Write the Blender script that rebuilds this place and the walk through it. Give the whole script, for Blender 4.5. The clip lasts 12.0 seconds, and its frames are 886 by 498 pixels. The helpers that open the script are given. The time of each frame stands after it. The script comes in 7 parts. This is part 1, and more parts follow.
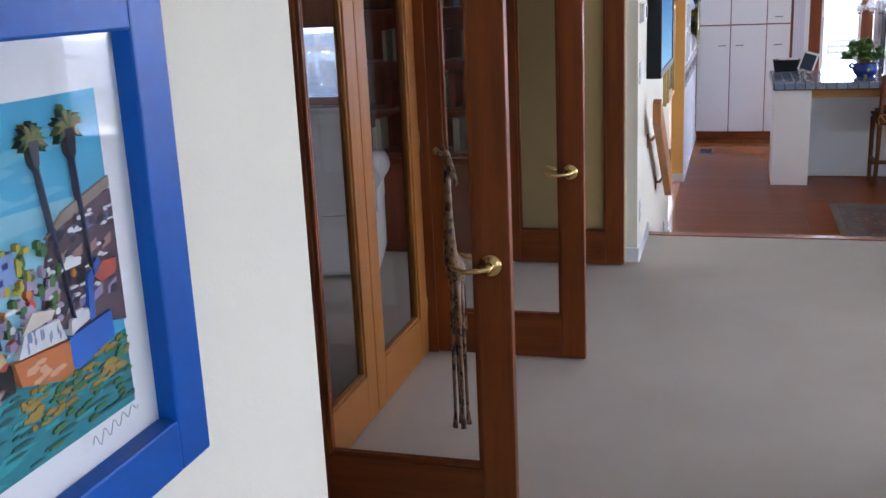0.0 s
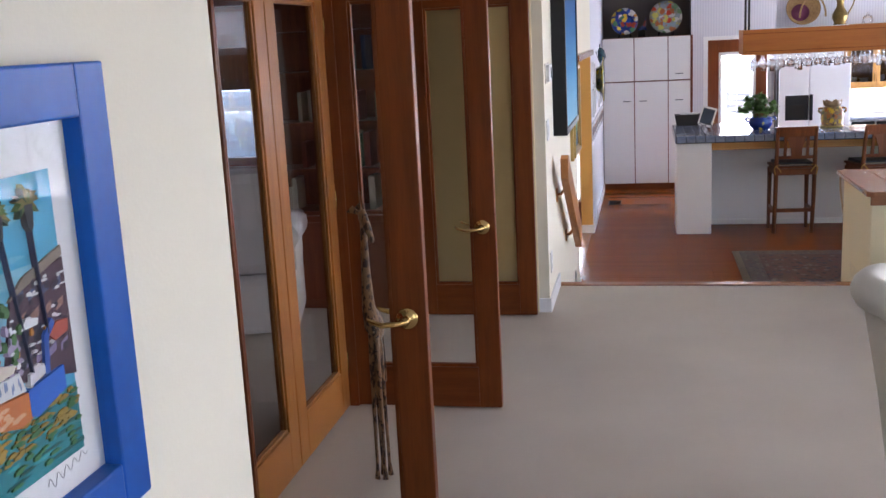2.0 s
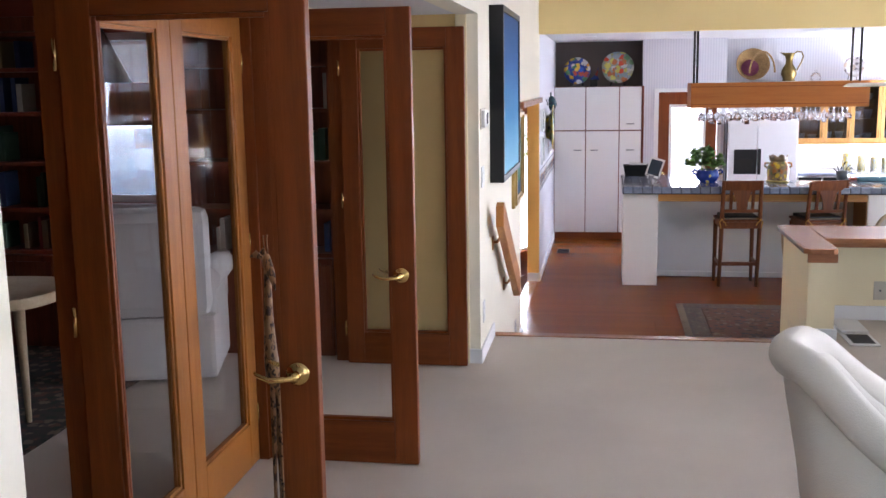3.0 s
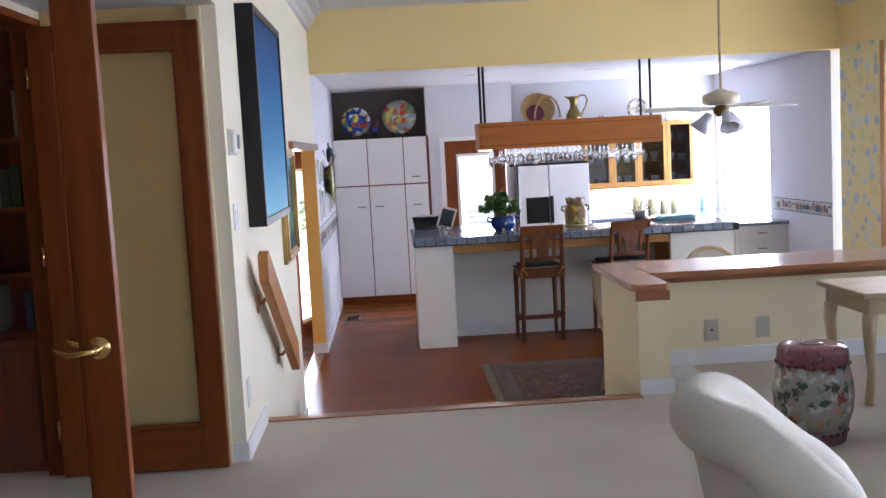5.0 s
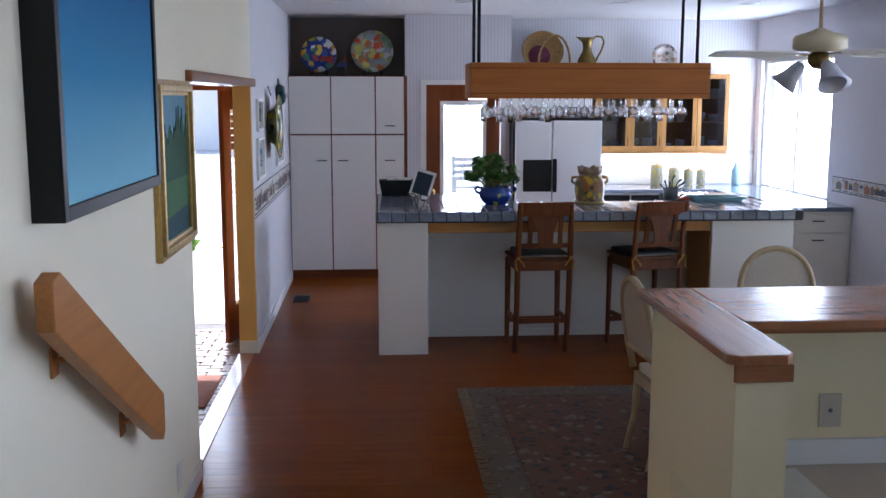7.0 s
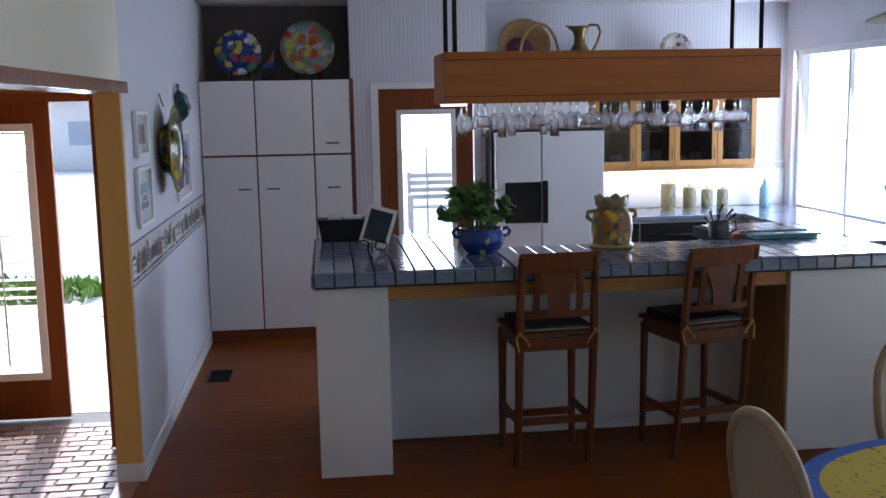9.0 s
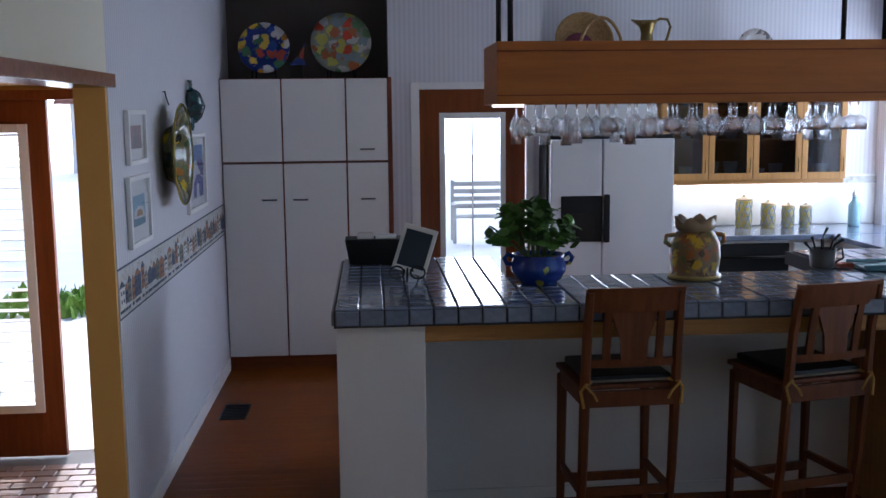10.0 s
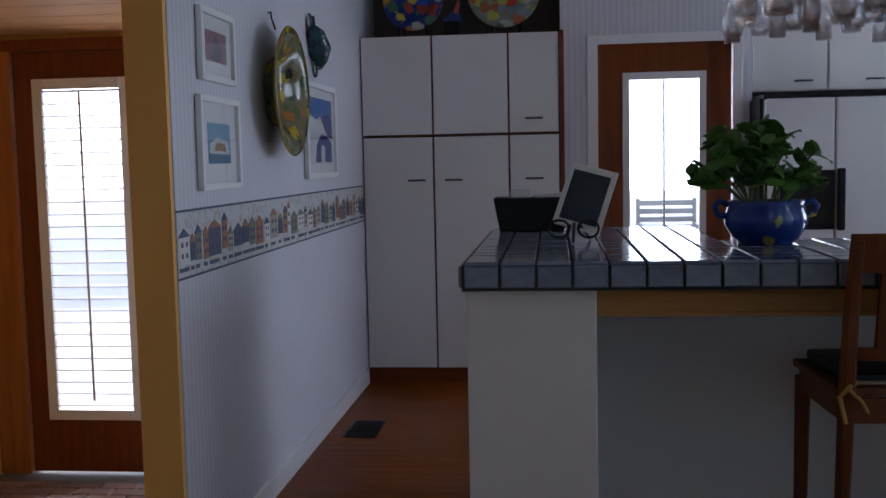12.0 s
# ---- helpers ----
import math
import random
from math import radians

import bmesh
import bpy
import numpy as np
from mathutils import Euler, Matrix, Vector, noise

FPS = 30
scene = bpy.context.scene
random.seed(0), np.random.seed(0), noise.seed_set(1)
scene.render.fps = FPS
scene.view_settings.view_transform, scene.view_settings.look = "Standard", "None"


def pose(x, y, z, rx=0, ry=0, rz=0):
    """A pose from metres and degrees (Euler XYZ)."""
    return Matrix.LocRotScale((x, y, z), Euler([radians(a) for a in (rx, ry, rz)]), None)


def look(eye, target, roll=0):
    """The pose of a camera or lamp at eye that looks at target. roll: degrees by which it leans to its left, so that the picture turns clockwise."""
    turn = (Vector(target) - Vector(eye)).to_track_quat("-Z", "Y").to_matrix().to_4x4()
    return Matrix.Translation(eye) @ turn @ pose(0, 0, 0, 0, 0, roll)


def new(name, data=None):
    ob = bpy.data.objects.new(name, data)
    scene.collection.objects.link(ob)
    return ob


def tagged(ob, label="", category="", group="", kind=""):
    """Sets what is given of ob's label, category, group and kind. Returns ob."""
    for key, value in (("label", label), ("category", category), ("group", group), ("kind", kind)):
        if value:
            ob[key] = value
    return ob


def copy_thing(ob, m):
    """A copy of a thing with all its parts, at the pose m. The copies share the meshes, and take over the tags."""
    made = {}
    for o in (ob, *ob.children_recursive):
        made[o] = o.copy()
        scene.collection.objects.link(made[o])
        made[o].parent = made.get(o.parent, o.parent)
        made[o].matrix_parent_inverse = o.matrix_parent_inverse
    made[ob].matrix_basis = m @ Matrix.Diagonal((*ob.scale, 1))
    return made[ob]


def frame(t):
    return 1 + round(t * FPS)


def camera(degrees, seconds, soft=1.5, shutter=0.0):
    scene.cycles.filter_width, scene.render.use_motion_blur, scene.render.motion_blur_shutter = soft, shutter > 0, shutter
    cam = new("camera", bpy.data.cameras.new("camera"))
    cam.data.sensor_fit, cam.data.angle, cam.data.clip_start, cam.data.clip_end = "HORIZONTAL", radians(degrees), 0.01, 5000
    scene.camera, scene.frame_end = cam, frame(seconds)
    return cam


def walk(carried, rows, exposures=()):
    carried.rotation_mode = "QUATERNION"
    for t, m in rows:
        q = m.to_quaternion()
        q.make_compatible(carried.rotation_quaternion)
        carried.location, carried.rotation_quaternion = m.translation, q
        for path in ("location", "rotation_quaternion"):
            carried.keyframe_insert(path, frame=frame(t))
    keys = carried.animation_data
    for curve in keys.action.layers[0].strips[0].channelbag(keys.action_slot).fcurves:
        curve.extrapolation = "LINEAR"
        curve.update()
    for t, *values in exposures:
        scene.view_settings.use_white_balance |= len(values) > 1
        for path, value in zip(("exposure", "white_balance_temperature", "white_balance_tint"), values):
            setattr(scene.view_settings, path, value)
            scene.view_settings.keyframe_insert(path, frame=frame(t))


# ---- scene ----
cam = camera(47.8, 12.0)
PATH = [
    (0, (0.082, -0.256, 1.674), (-0.473, 1.597, 1.165), -2.6),
    (0.5, (0.128, -0.338, 1.68), (-0.529, 1.488, 1.197), -1.2),
    (1, (0.117, -0.394, 1.685), (-0.512, 1.44, 1.191), -4.1),
    (1.5, (0.107, -0.401, 1.698), (-0.398, 1.482, 1.25), -3.5),
    (2, (0.123, -0.386, 1.707), (-0.275, 1.53, 1.297), -2.9),
    (2.5, (0.197, -0.272, 1.72), (-0.159, 1.663, 1.358), -2.6),
    (3, (0.269, -0.176, 1.692), (-0.051, 1.771, 1.363), -0.9),
    (3.5, (0.269, 0.031, 1.611), (0.13, 1.982, 1.194), -0.6),
    (3.7, (0.228, 0.148, 1.547), (0.146, 2.123, 1.242), -0.7),
    (5.3, (0.292, 1.438, 1.377), (0.428, 3.424, 1.184), -2.2),
    (5.5, (0.314, 1.679, 1.39), (0.426, 3.665, 1.183), 0.0),
    (6, (0.331, 2.28, 1.375), (0.41, 4.263, 1.132), -0.6),
    (6.5, (0.424, 2.891, 1.381), (0.524, 4.871, 1.121), -2.1),
    (6.7, (0.451, 3.133, 1.386), (0.554, 5.111, 1.107), -0.7),
    (8.3, (0.481, 5.051, 1.381), (0.685, 7.013, 1.05), -0.3),
    (8.5, (0.502, 5.261, 1.369), (0.721, 7.227, 1.072), -0.7),
    (9, (0.546, 5.864, 1.363), (0.771, 7.831, 1.079), -1.1),
    (9.5, (0.568, 6.378, 1.371), (0.799, 8.351, 1.139), -1.5),
    (10, (0.621, 6.789, 1.339), (0.762, 8.765, 1.068), -0.6),
    (10.5, (0.61, 7.095, 1.177), (0.779, 9.058, 0.832), -3.1),
    (11, (0.654, 7.406, 1.048), (0.725, 9.384, 0.761), -1.3),
    (11.5, (0.67, 7.696, 0.916), (0.701, 9.686, 0.719), -2.9),
    (12, (0.721, 8.066, 0.824), (0.498, 10.045, 0.649), -1.2),
]
EXPOSURES = [(0, 1.8, 5750, 19), (1.0, 1.8, 5800, 18), (1.5, 1.8, 6000, 20), (2.5, 1.95, 6250, 22), (3.0, 2.05, 6200, 22), (4.0, 2.0, 6100, 21), (5.5, 1.5, 5900, 18), (6.5, 1.05, 5750, 17), (8.5, 0.6, 5650, 15), (9.5, 0.3, 5600, 15), (10.5, 0.0, 5550, 14), (12, -0.15, 5700, 16)]
walk(cam, [(t, look(eye, target, roll)) for t, eye, target, roll in PATH], EXPOSURES)

# ---- light and exposure ----
world = bpy.data.worlds.new("sky")
scene.world = world
world.use_nodes = True
wn = world.node_tree
bgn = wn.nodes["Background"]
sky = wn.nodes.new("ShaderNodeTexSky")
sky.sky_type = "NISHITA"
sky.sun_disc = False
sky.sun_elevation, sky.sun_rotation = radians(47), radians(-7)
wn.links.new(sky.outputs["Color"], bgn.inputs["Color"])
bgn.inputs["Strength"].default_value = 0.15

sun = new("sun", bpy.data.lights.new("sun", "SUN"))
sun.data.energy, sun.data.angle, sun.data.color = 5.0, radians(0.5), (1.0, 0.95, 0.87)
sun.matrix_world = look((-0.6, 5.0, 5.4), (0, 0, 0))


def window_light(name, x, y, z, aim, w, h, watts, colour=(0.80, 0.90, 1.0)):
    lamp = new(name, bpy.data.lights.new(name, "AREA"))
    lamp.data.shape, lamp.data.size, lamp.data.size_y = "RECTANGLE", w, h
    lamp.data.energy, lamp.data.color = watts, colour
    lamp.matrix_world = look((x, y, z), aim)
    return lamp


window_light("window_light_kitchen", 4.86, 13.72, 1.07, (0, 13.72, 0.6), 1.8, 1.4, 38)
window_light("window_light_dining", 4.92, 8.75, 0.95, (0, 8.75, 0.6), 2.5, 2.3, 3.0)
window_light("window_light_living", 5.24, 4.3, 1.25, (0, 4.9, 0.6), 3.6, 2.0, 9)
window_light("window_light_back", 2.4, -2.94, 1.25, (2.2, 3, 0.9), 3.4, 2.0, 1.6)
window_light("window_light_door", 1.39, 14.40, 0.5, (1.39, 0, 0.3), 0.46, 1.6, 7.5)
window_light("window_light_entry", -1.0, 13.3, 0.4, (-0.9, 8, 0.0), 0.36, 1.8, 15)
window_light("window_light_library", -2.82, 6.30, 1.45, (-2.6, 2, 0.9), 0.7, 0.9, 3.4)


# ---- materials ----
def mat(name, colour, rough=0.6, metal=0.0, second=None, scale=6.0, amount=0.35, fine=60.0, bump=0.1, stretch=(1, 1, 1),
        rand=0.0, spec=0.5, coat=0.0, detail=4.0):
    m = bpy.data.materials.new(name)
    m.use_nodes = True
    nt = m.node_tree
    n, l = nt.nodes, nt.links
    p = n["Principled BSDF"]
    p.inputs["Roughness"].default_value = rough
    p.inputs["Metallic"].default_value = metal
    p.inputs["Specular IOR Level"].default_value = spec
    p.inputs["Coat Weight"].default_value = coat
    p.inputs["Coat Roughness"].default_value = 0.12
    tc = n.new("ShaderNodeTexCoord")
    mp = n.new("ShaderNodeMapping")
    mp.inputs["Scale"].default_value = stretch
    l.new(tc.outputs["Object"], mp.inputs["Vector"])
    big = n.new("ShaderNodeTexNoise")
    big.inputs["Scale"].default_value, big.inputs["Detail"].default_value = scale, detail
    l.new(mp.outputs["Vector"], big.inputs["Vector"])
    sm = n.new("ShaderNodeTexNoise")
    sm.inputs["Scale"].default_value, sm.inputs["Detail"].default_value = fine, 3.0
    l.new(mp.outputs["Vector"], sm.inputs["Vector"])
    if second is None:
        second = tuple(c * (1 - amount * 0.5) for c in colour)
    ramp = n.new("ShaderNodeValToRGB")
    ramp.color_ramp.elements[0].position, ramp.color_ramp.elements[1].position = 0.35, 0.65
    ramp.color_ramp.elements[0].color = (*second, 1)
    ramp.color_ramp.elements[1].color = (*colour, 1)
    mixf = n.new("ShaderNodeMath")
    mixf.operation = "MULTIPLY_ADD"
    mixf.inputs[1].default_value = 0.35
    l.new(sm.outputs["Fac"], mixf.inputs[0])
    sub = n.new("ShaderNodeMath")
    sub.operation = "MULTIPLY_ADD"
    sub.inputs[1].default_value, sub.inputs[2].default_value = 0.65, 0.0
    l.new(big.outputs["Fac"], sub.inputs[0])
    l.new(sub.outputs[0], mixf.inputs[2])
    l.new(mixf.outputs[0], ramp.inputs["Fac"])
    col = ramp.outputs["Color"]
    if rand:
        info = n.new("ShaderNodeObjectInfo")
        hsv = n.new("ShaderNodeHueSaturation")
        mr = n.new("ShaderNodeMapRange")
        mr.inputs["To Min"].default_value, mr.inputs["To Max"].default_value = 1 - rand, 1 + rand
        l.new(info.outputs["Random"], mr.inputs["Value"])
        l.new(mr.outputs["Result"], hsv.inputs["Value"])
        l.new(col, hsv.inputs["Color"])
        col = hsv.outputs["Color"]
    l.new(col, p.inputs["Base Color"])
    if bump:
        b = n.new("ShaderNodeBump")
        b.inputs["Strength"].default_value, b.inputs["Distance"].default_value = bump, 0.004
        l.new(sm.outputs["Fac"], b.inputs["Height"])
        l.new(b.outputs["Normal"], p.inputs["Normal"])
    return m


def wood(name, colour, second, along, rough=0.35, rand=0.0, coat=0.0, bump=0.06, spec=0.3):
    s = [22, 22, 22]
    s["xyz".index(along)] = 1.2
    return mat(name, colour, rough, 0, second, 1.6, 0.4, 9.0, bump, tuple(s), rand, spec, coat)


def striped(name, colour, second, width, rough=0.75, axis="sum"):
    m = bpy.data.materials.new(name)
    m.use_nodes = True
    n, l = m.node_tree.nodes, m.node_tree.links
    p = n["Principled BSDF"]
    p.inputs["Roughness"].default_value = rough
    tc = n.new("ShaderNodeTexCoord")
    sep = n.new("ShaderNodeSeparateXYZ")
    l.new(tc.outputs["Object"], sep.inputs[0])
    add = n.new("ShaderNodeMath")
    l.new(sep.outputs["X"], add.inputs[0])
    l.new(sep.outputs["Y"], add.inputs[1])
    mul = n.new("ShaderNodeMath")
    mul.operation = "MULTIPLY"
    mul.inputs[1].default_value = 2 * math.pi / width
    l.new(add.outputs[0], mul.inputs[0])
    sn = n.new("ShaderNodeMath")
    sn.operation = "SINE"
    l.new(mul.outputs[0], sn.inputs[0])
    noi = n.new("ShaderNodeTexNoise")
    noi.inputs["Scale"].default_value = 5.0
    l.new(tc.outputs["Object"], noi.inputs["Vector"])
    ad2 = n.new("ShaderNodeMath")
    ad2.operation = "MULTIPLY_ADD"
    ad2.inputs[1].default_value = 1.2
    l.new(noi.outputs["Fac"], ad2.inputs[0])
    l.new(sn.outputs[0], ad2.inputs[2])
    ramp = n.new("ShaderNodeValToRGB")
    ramp.color_ramp.elements[0].position, ramp.color_ramp.elements[1].position = 0.25, 0.85
    ramp.color_ramp.elements[0].color, ramp.color_ramp.elements[1].color = (*second, 1), (*colour, 1)
    l.new(ad2.outputs[0], ramp.inputs["Fac"])
    l.new(ramp.outputs["Color"], p.inputs["Base Color"])
    return m


def spotted(name, base, colours, scale, rough=0.3, size=0.45, base2=None):
    """Glazed or printed pattern: coloured blotches on a base."""
    m = bpy.data.materials.new(name)
    m.use_nodes = True
    n, l = m.node_tree.nodes, m.node_tree.links
    p = n["Principled BSDF"]
    p.inputs["Roughness"].default_value = rough
    tc = n.new("ShaderNodeTexCoord")
    vor = n.new("ShaderNodeTexVoronoi")
    vor.inputs["Scale"].default_value = scale
    noi = n.new("ShaderNodeTexNoise")
    noi.inputs["Scale"].default_value = scale * 1.7
    mixv = n.new("ShaderNodeMix")
    mixv.data_type = "RGBA"
    mixv.inputs["Factor"].default_value = 0.06
    l.new(tc.outputs["Object"], mixv.inputs["A"])
    l.new(noi.outputs["Color"], mixv.inputs["B"])
    l.new(tc.outputs["Object"], noi.inputs["Vector"])
    l.new(mixv.outputs["Result"], vor.inputs["Vector"])
    sep = n.new("ShaderNodeSeparateColor")
    l.new(vor.outputs["Color"], sep.inputs[0])
    ramp = n.new("ShaderNodeValToRGB")
    ramp.color_ramp.interpolation = "CONSTANT"
    els = ramp.color_ramp.elements
    els[0].color = (*colours[0], 1)
    els[1].position, els[1].color = 1 / len(colours), (*colours[1], 1)
    for i, c in enumerate(colours[2:]):
        e = els.new((i + 2) / len(colours))
        e.color = (*c, 1)
    l.new(sep.outputs[0], ramp.inputs["Fac"])
    th = n.new("ShaderNodeMapRange")
    th.inputs["From Min"].default_value, th.inputs["From Max"].default_value = size - 0.06, size + 0.06
    l.new(vor.outputs["Distance"], th.inputs["Value"])
    mx = n.new("ShaderNodeMix")
    mx.data_type = "RGBA"
    l.new(th.outputs["Result"], mx.inputs["Factor"])
    l.new(ramp.outputs["Color"], mx.inputs["A"])
    mx.inputs["B"].default_value = (*base, 1)
    l.new(mx.outputs["Result"], p.inputs["Base Color"])
    return m


def glass(name, rough=0.0, tint=(1, 1, 1), shine=0.022):
    m = bpy.data.materials.new(name)
    m.use_nodes = True
    n, l = m.node_tree.nodes, m.node_tree.links
    out = n["Material Output"]
    n.remove(n["Principled BSDF"])
    tr, gl, lw, mx = n.new("ShaderNodeBsdfTransparent"), n.new("ShaderNodeBsdfGlossy"), n.new("ShaderNodeLayerWeight"), n.new("ShaderNodeMixShader")
    pw, fr = n.new("ShaderNodeMath"), n.new("ShaderNodeMath")
    tr.inputs["Color"].default_value = (*tint, 1)
    gl.inputs["Roughness"].default_value = rough
    lw.inputs["Blend"].default_value = 0.5
    pw.operation, fr.operation = "POWER", "MULTIPLY_ADD"
    pw.inputs[1].default_value, fr.inputs[1].default_value, fr.inputs[2].default_value = 5.0, 0.5, shine
    l.new(lw.outputs["Facing"], pw.inputs[0])
    l.new(pw.outputs[0], fr.inputs[0])
    l.new(fr.outputs[0], mx.inputs[0])
    l.new(tr.outputs[0], mx.inputs[1])
    l.new(gl.outputs[0], mx.inputs[2])
    l.new(mx.outputs[0], out.inputs["Surface"])
    return m


def glow(name, colour, strength):
    m = bpy.data.materials.new(name)
    m.use_nodes = True
    p = m.node_tree.nodes["Principled BSDF"]
    p.inputs["Base Color"].default_value = (*colour, 1)
    p.inputs["Emission Color"].default_value = (*colour, 1)
    p.inputs["Emission Strength"].default_value = strength
    return m


M_WALL = mat("cream_wall_paint", (0.84, 0.80, 0.66), 0.85, amount=0.06, scale=1.5, fine=180, bump=0.12)
M_YELLOW = mat("yellow_wall_paint", (0.80, 0.65, 0.31), 0.85, amount=0.07, scale=1.5, fine=180, bump=0.12)
M_PONY = mat("pale_yellow_wall_paint", (0.80, 0.70, 0.46), 0.85, amount=0.06, scale=1.5, fine=180, bump=0.12)
# Cream paint with the alcove's shade put into the colour.
M_SHADEDWALL = mat("shaded_cream_wall_paint", (0.72, 0.52, 0.22), 0.85, amount=0.07, scale=1.5, fine=180, bump=0.12)
M_ORANGE = mat("warm_ochre_paint", (0.80, 0.46, 0.12), 0.7, amount=0.1, scale=2)
M_WHITE = mat("white_paint", (0.80, 0.80, 0.79), 0.5, amount=0.05, scale=3, bump=0.04)
M_CEIL = mat("white_ceiling_paint", (0.68, 0.68, 0.69), 0.9, amount=0.05, scale=2, fine=120, bump=0.2)
M_LAM = mat("white_laminate", (0.76, 0.75, 0.73), 0.38, amount=0.04, scale=2, bump=0.02)
M_STRIPE = striped("pale_striped_wallpaper", (0.68, 0.68, 0.72), (0.61, 0.61, 0.66), 0.036)
M_TAUPE = mat("taupe_niche_paint", (0.16, 0.135, 0.12), 0.85, amount=0.1)
M_CARPET = mat("oatmeal_carpet", (0.62, 0.55, 0.465), 0.97, second=(0.53, 0.465, 0.39), scale=1.2, fine=260, bump=0.9, spec=0.1, detail=6)
M_DOORWOOD = wood("stained_fir_door", (0.225, 0.055, 0.008), (0.150, 0.034, 0.005), "z", 0.42, 0.06)
# Lighter copy of the door fir, with window light put into the colour.
M_LITWOOD = wood("lit_fir_panel", (0.41, 0.155, 0.030), (0.30, 0.105, 0.019), "z", 0.38, 0.06)
M_DOORRAIL = wood("stained_fir_rail", (0.22, 0.054, 0.008), (0.145, 0.033, 0.005), "x", 0.42)
M_LITRAIL = wood("lit_fir_rail", (0.41, 0.155, 0.030), (0.30, 0.105, 0.019), "y", 0.38)
M_FLOOR = wood("cherry_floor_boards", (0.225, 0.060, 0.007), (0.175, 0.043, 0.005), "x", 0.22, 0.08, 0.0, 0.01, 0.04)
M_CAP = wood("mahogany_ledge", (0.36, 0.155, 0.072), (0.27, 0.108, 0.048), "x", 0.25, 0, 0.3)
M_CAPY = wood("mahogany_ledge_return", (0.36, 0.155, 0.072), (0.27, 0.108, 0.048), "y", 0.25, 0, 0.3)
M_OAK = wood("honey_oak", (0.52, 0.27, 0.085), (0.40, 0.19, 0.055), "x", 0.4)
M_OAKV = wood("honey_oak_upright", (0.52, 0.27, 0.085), (0.40, 0.19, 0.055), "z", 0.4)
M_RACK = wood("rack_fir", (0.42, 0.145, 0.025), (0.34, 0.108, 0.018), "x", 0.45)
M_RAIL = wood("handrail_fir", (0.46, 0.195, 0.055), (0.37, 0.145, 0.040), "y", 0.4)
M_STOOL = wood("walnut_stool", (0.165, 0.048, 0.011), (0.105, 0.029, 0.007), "z", 0.5, 0.06)
M_STEEL = mat("black_metal", (0.02, 0.017, 0.015), 0.45, 0.6, amount=0.2, bump=0.02)
M_BLACK = mat("black_lacquer", (0.010, 0.010, 0.011), 0.4, amount=0.2, bump=0.02, spec=0.25)
M_BRASS = mat("polished_brass", (0.80, 0.56, 0.22), 0.16, 1.0, amount=0.15, bump=0.02)
M_OLDBRASS = mat("aged_brass", (0.20, 0.14, 0.05), 0.3, 1.0, amount=0.5, scale=14, bump=0.06)
M_PLASTIC = mat("almond_plastic", (0.52, 0.47, 0.38), 0.45, amount=0.05, bump=0.0)
M_WPLASTIC = mat("white_plastic", (0.72, 0.72, 0.69), 0.4, amount=0.05, bump=0.0)
M_GREY = mat("grey_plastic", (0.10, 0.105, 0.11), 0.4, amount=0.1, bump=0.0)
M_TILE = mat("slate_blue_tile", (0.215, 0.255, 0.34), 0.13, amount=0.25, second=(0.15, 0.18, 0.25), scale=9, fine=40, bump=0.05, rand=0.12, coat=0.3)
M_GROUT = mat("dark_grout", (0.035, 0.035, 0.04), 0.9, amount=0.2)
M_BRICK = mat("clay_paver", (0.22, 0.125, 0.085), 0.5, second=(0.14, 0.085, 0.065), scale=7, fine=50, bump=0.5, rand=0.22)
M_MORTAR = mat("grey_mortar", (0.12, 0.11, 0.10), 0.9, amount=0.2, bump=0.3)
M_FABRIC = mat("ivory_cotton", (0.74, 0.71, 0.64), 0.92, amount=0.08, scale=3, fine=220, bump=0.5)
M_SLIP = mat("white_slipcover", (0.62, 0.60, 0.58), 0.95, amount=0.1, scale=3, fine=200, bump=0.5)
M_CREAMW = mat("antiqued_cream_wood", (0.50, 0.39, 0.25), 0.5, second=(0.38, 0.28, 0.165), scale=8, bump=0.05)
M_CANE = mat("woven_cane", (0.46, 0.42, 0.36), 0.6, amount=0.15, scale=30, bump=0.3)
M_GLASS = glass("clear_glass")
M_WINE = bpy.data.materials.new("drinking_glass")
M_WINE.use_nodes = True
wine_bsdf = M_WINE.node_tree.nodes["Principled BSDF"]
wine_bsdf.inputs["Base Color"].default_value = (0.98, 0.985, 0.99, 1)
wine_bsdf.inputs["Roughness"].default_value = 0.02
wine_bsdf.inputs["IOR"].default_value = 1.45
wine_bsdf.inputs["Transmission Weight"].default_value = 1.0
wine_clear, wine_mix = M_WINE.node_tree.nodes.new("ShaderNodeBsdfTransparent"), M_WINE.node_tree.nodes.new("ShaderNodeMixShader")
wine_mix.inputs[0].default_value = 0.45
M_WINE.node_tree.links.new(wine_clear.outputs[0], wine_mix.inputs[1])
M_WINE.node_tree.links.new(wine_bsdf.outputs[0], wine_mix.inputs[2])
M_WINE.node_tree.links.new(wine_mix.outputs[0], M_WINE.node_tree.nodes["Material Output"].inputs["Surface"])
# Grey tint stands in for the shade inside the glazed cabinets.
M_DIMGLASS = glass("cabinet_dimming_glass", 0.02, (0.50, 0.50, 0.52))
M_REDWOOD = wood("redwood_shelving", (0.22, 0.055, 0.022), (0.13, 0.03, 0.012), "z", 0.42)
M_REDWALL = mat("terracotta_paint", (0.30, 0.055, 0.022), 0.85, amount=0.1)
M_RUG = spotted("faded_rug_pile", (0.115, 0.062, 0.045), [(0.045, 0.045, 0.06), (0.13, 0.065, 0.05), (0.17, 0.135, 0.105), (0.05, 0.035, 0.032), (0.15, 0.05, 0.04)], 19, 0.97, 0.45)
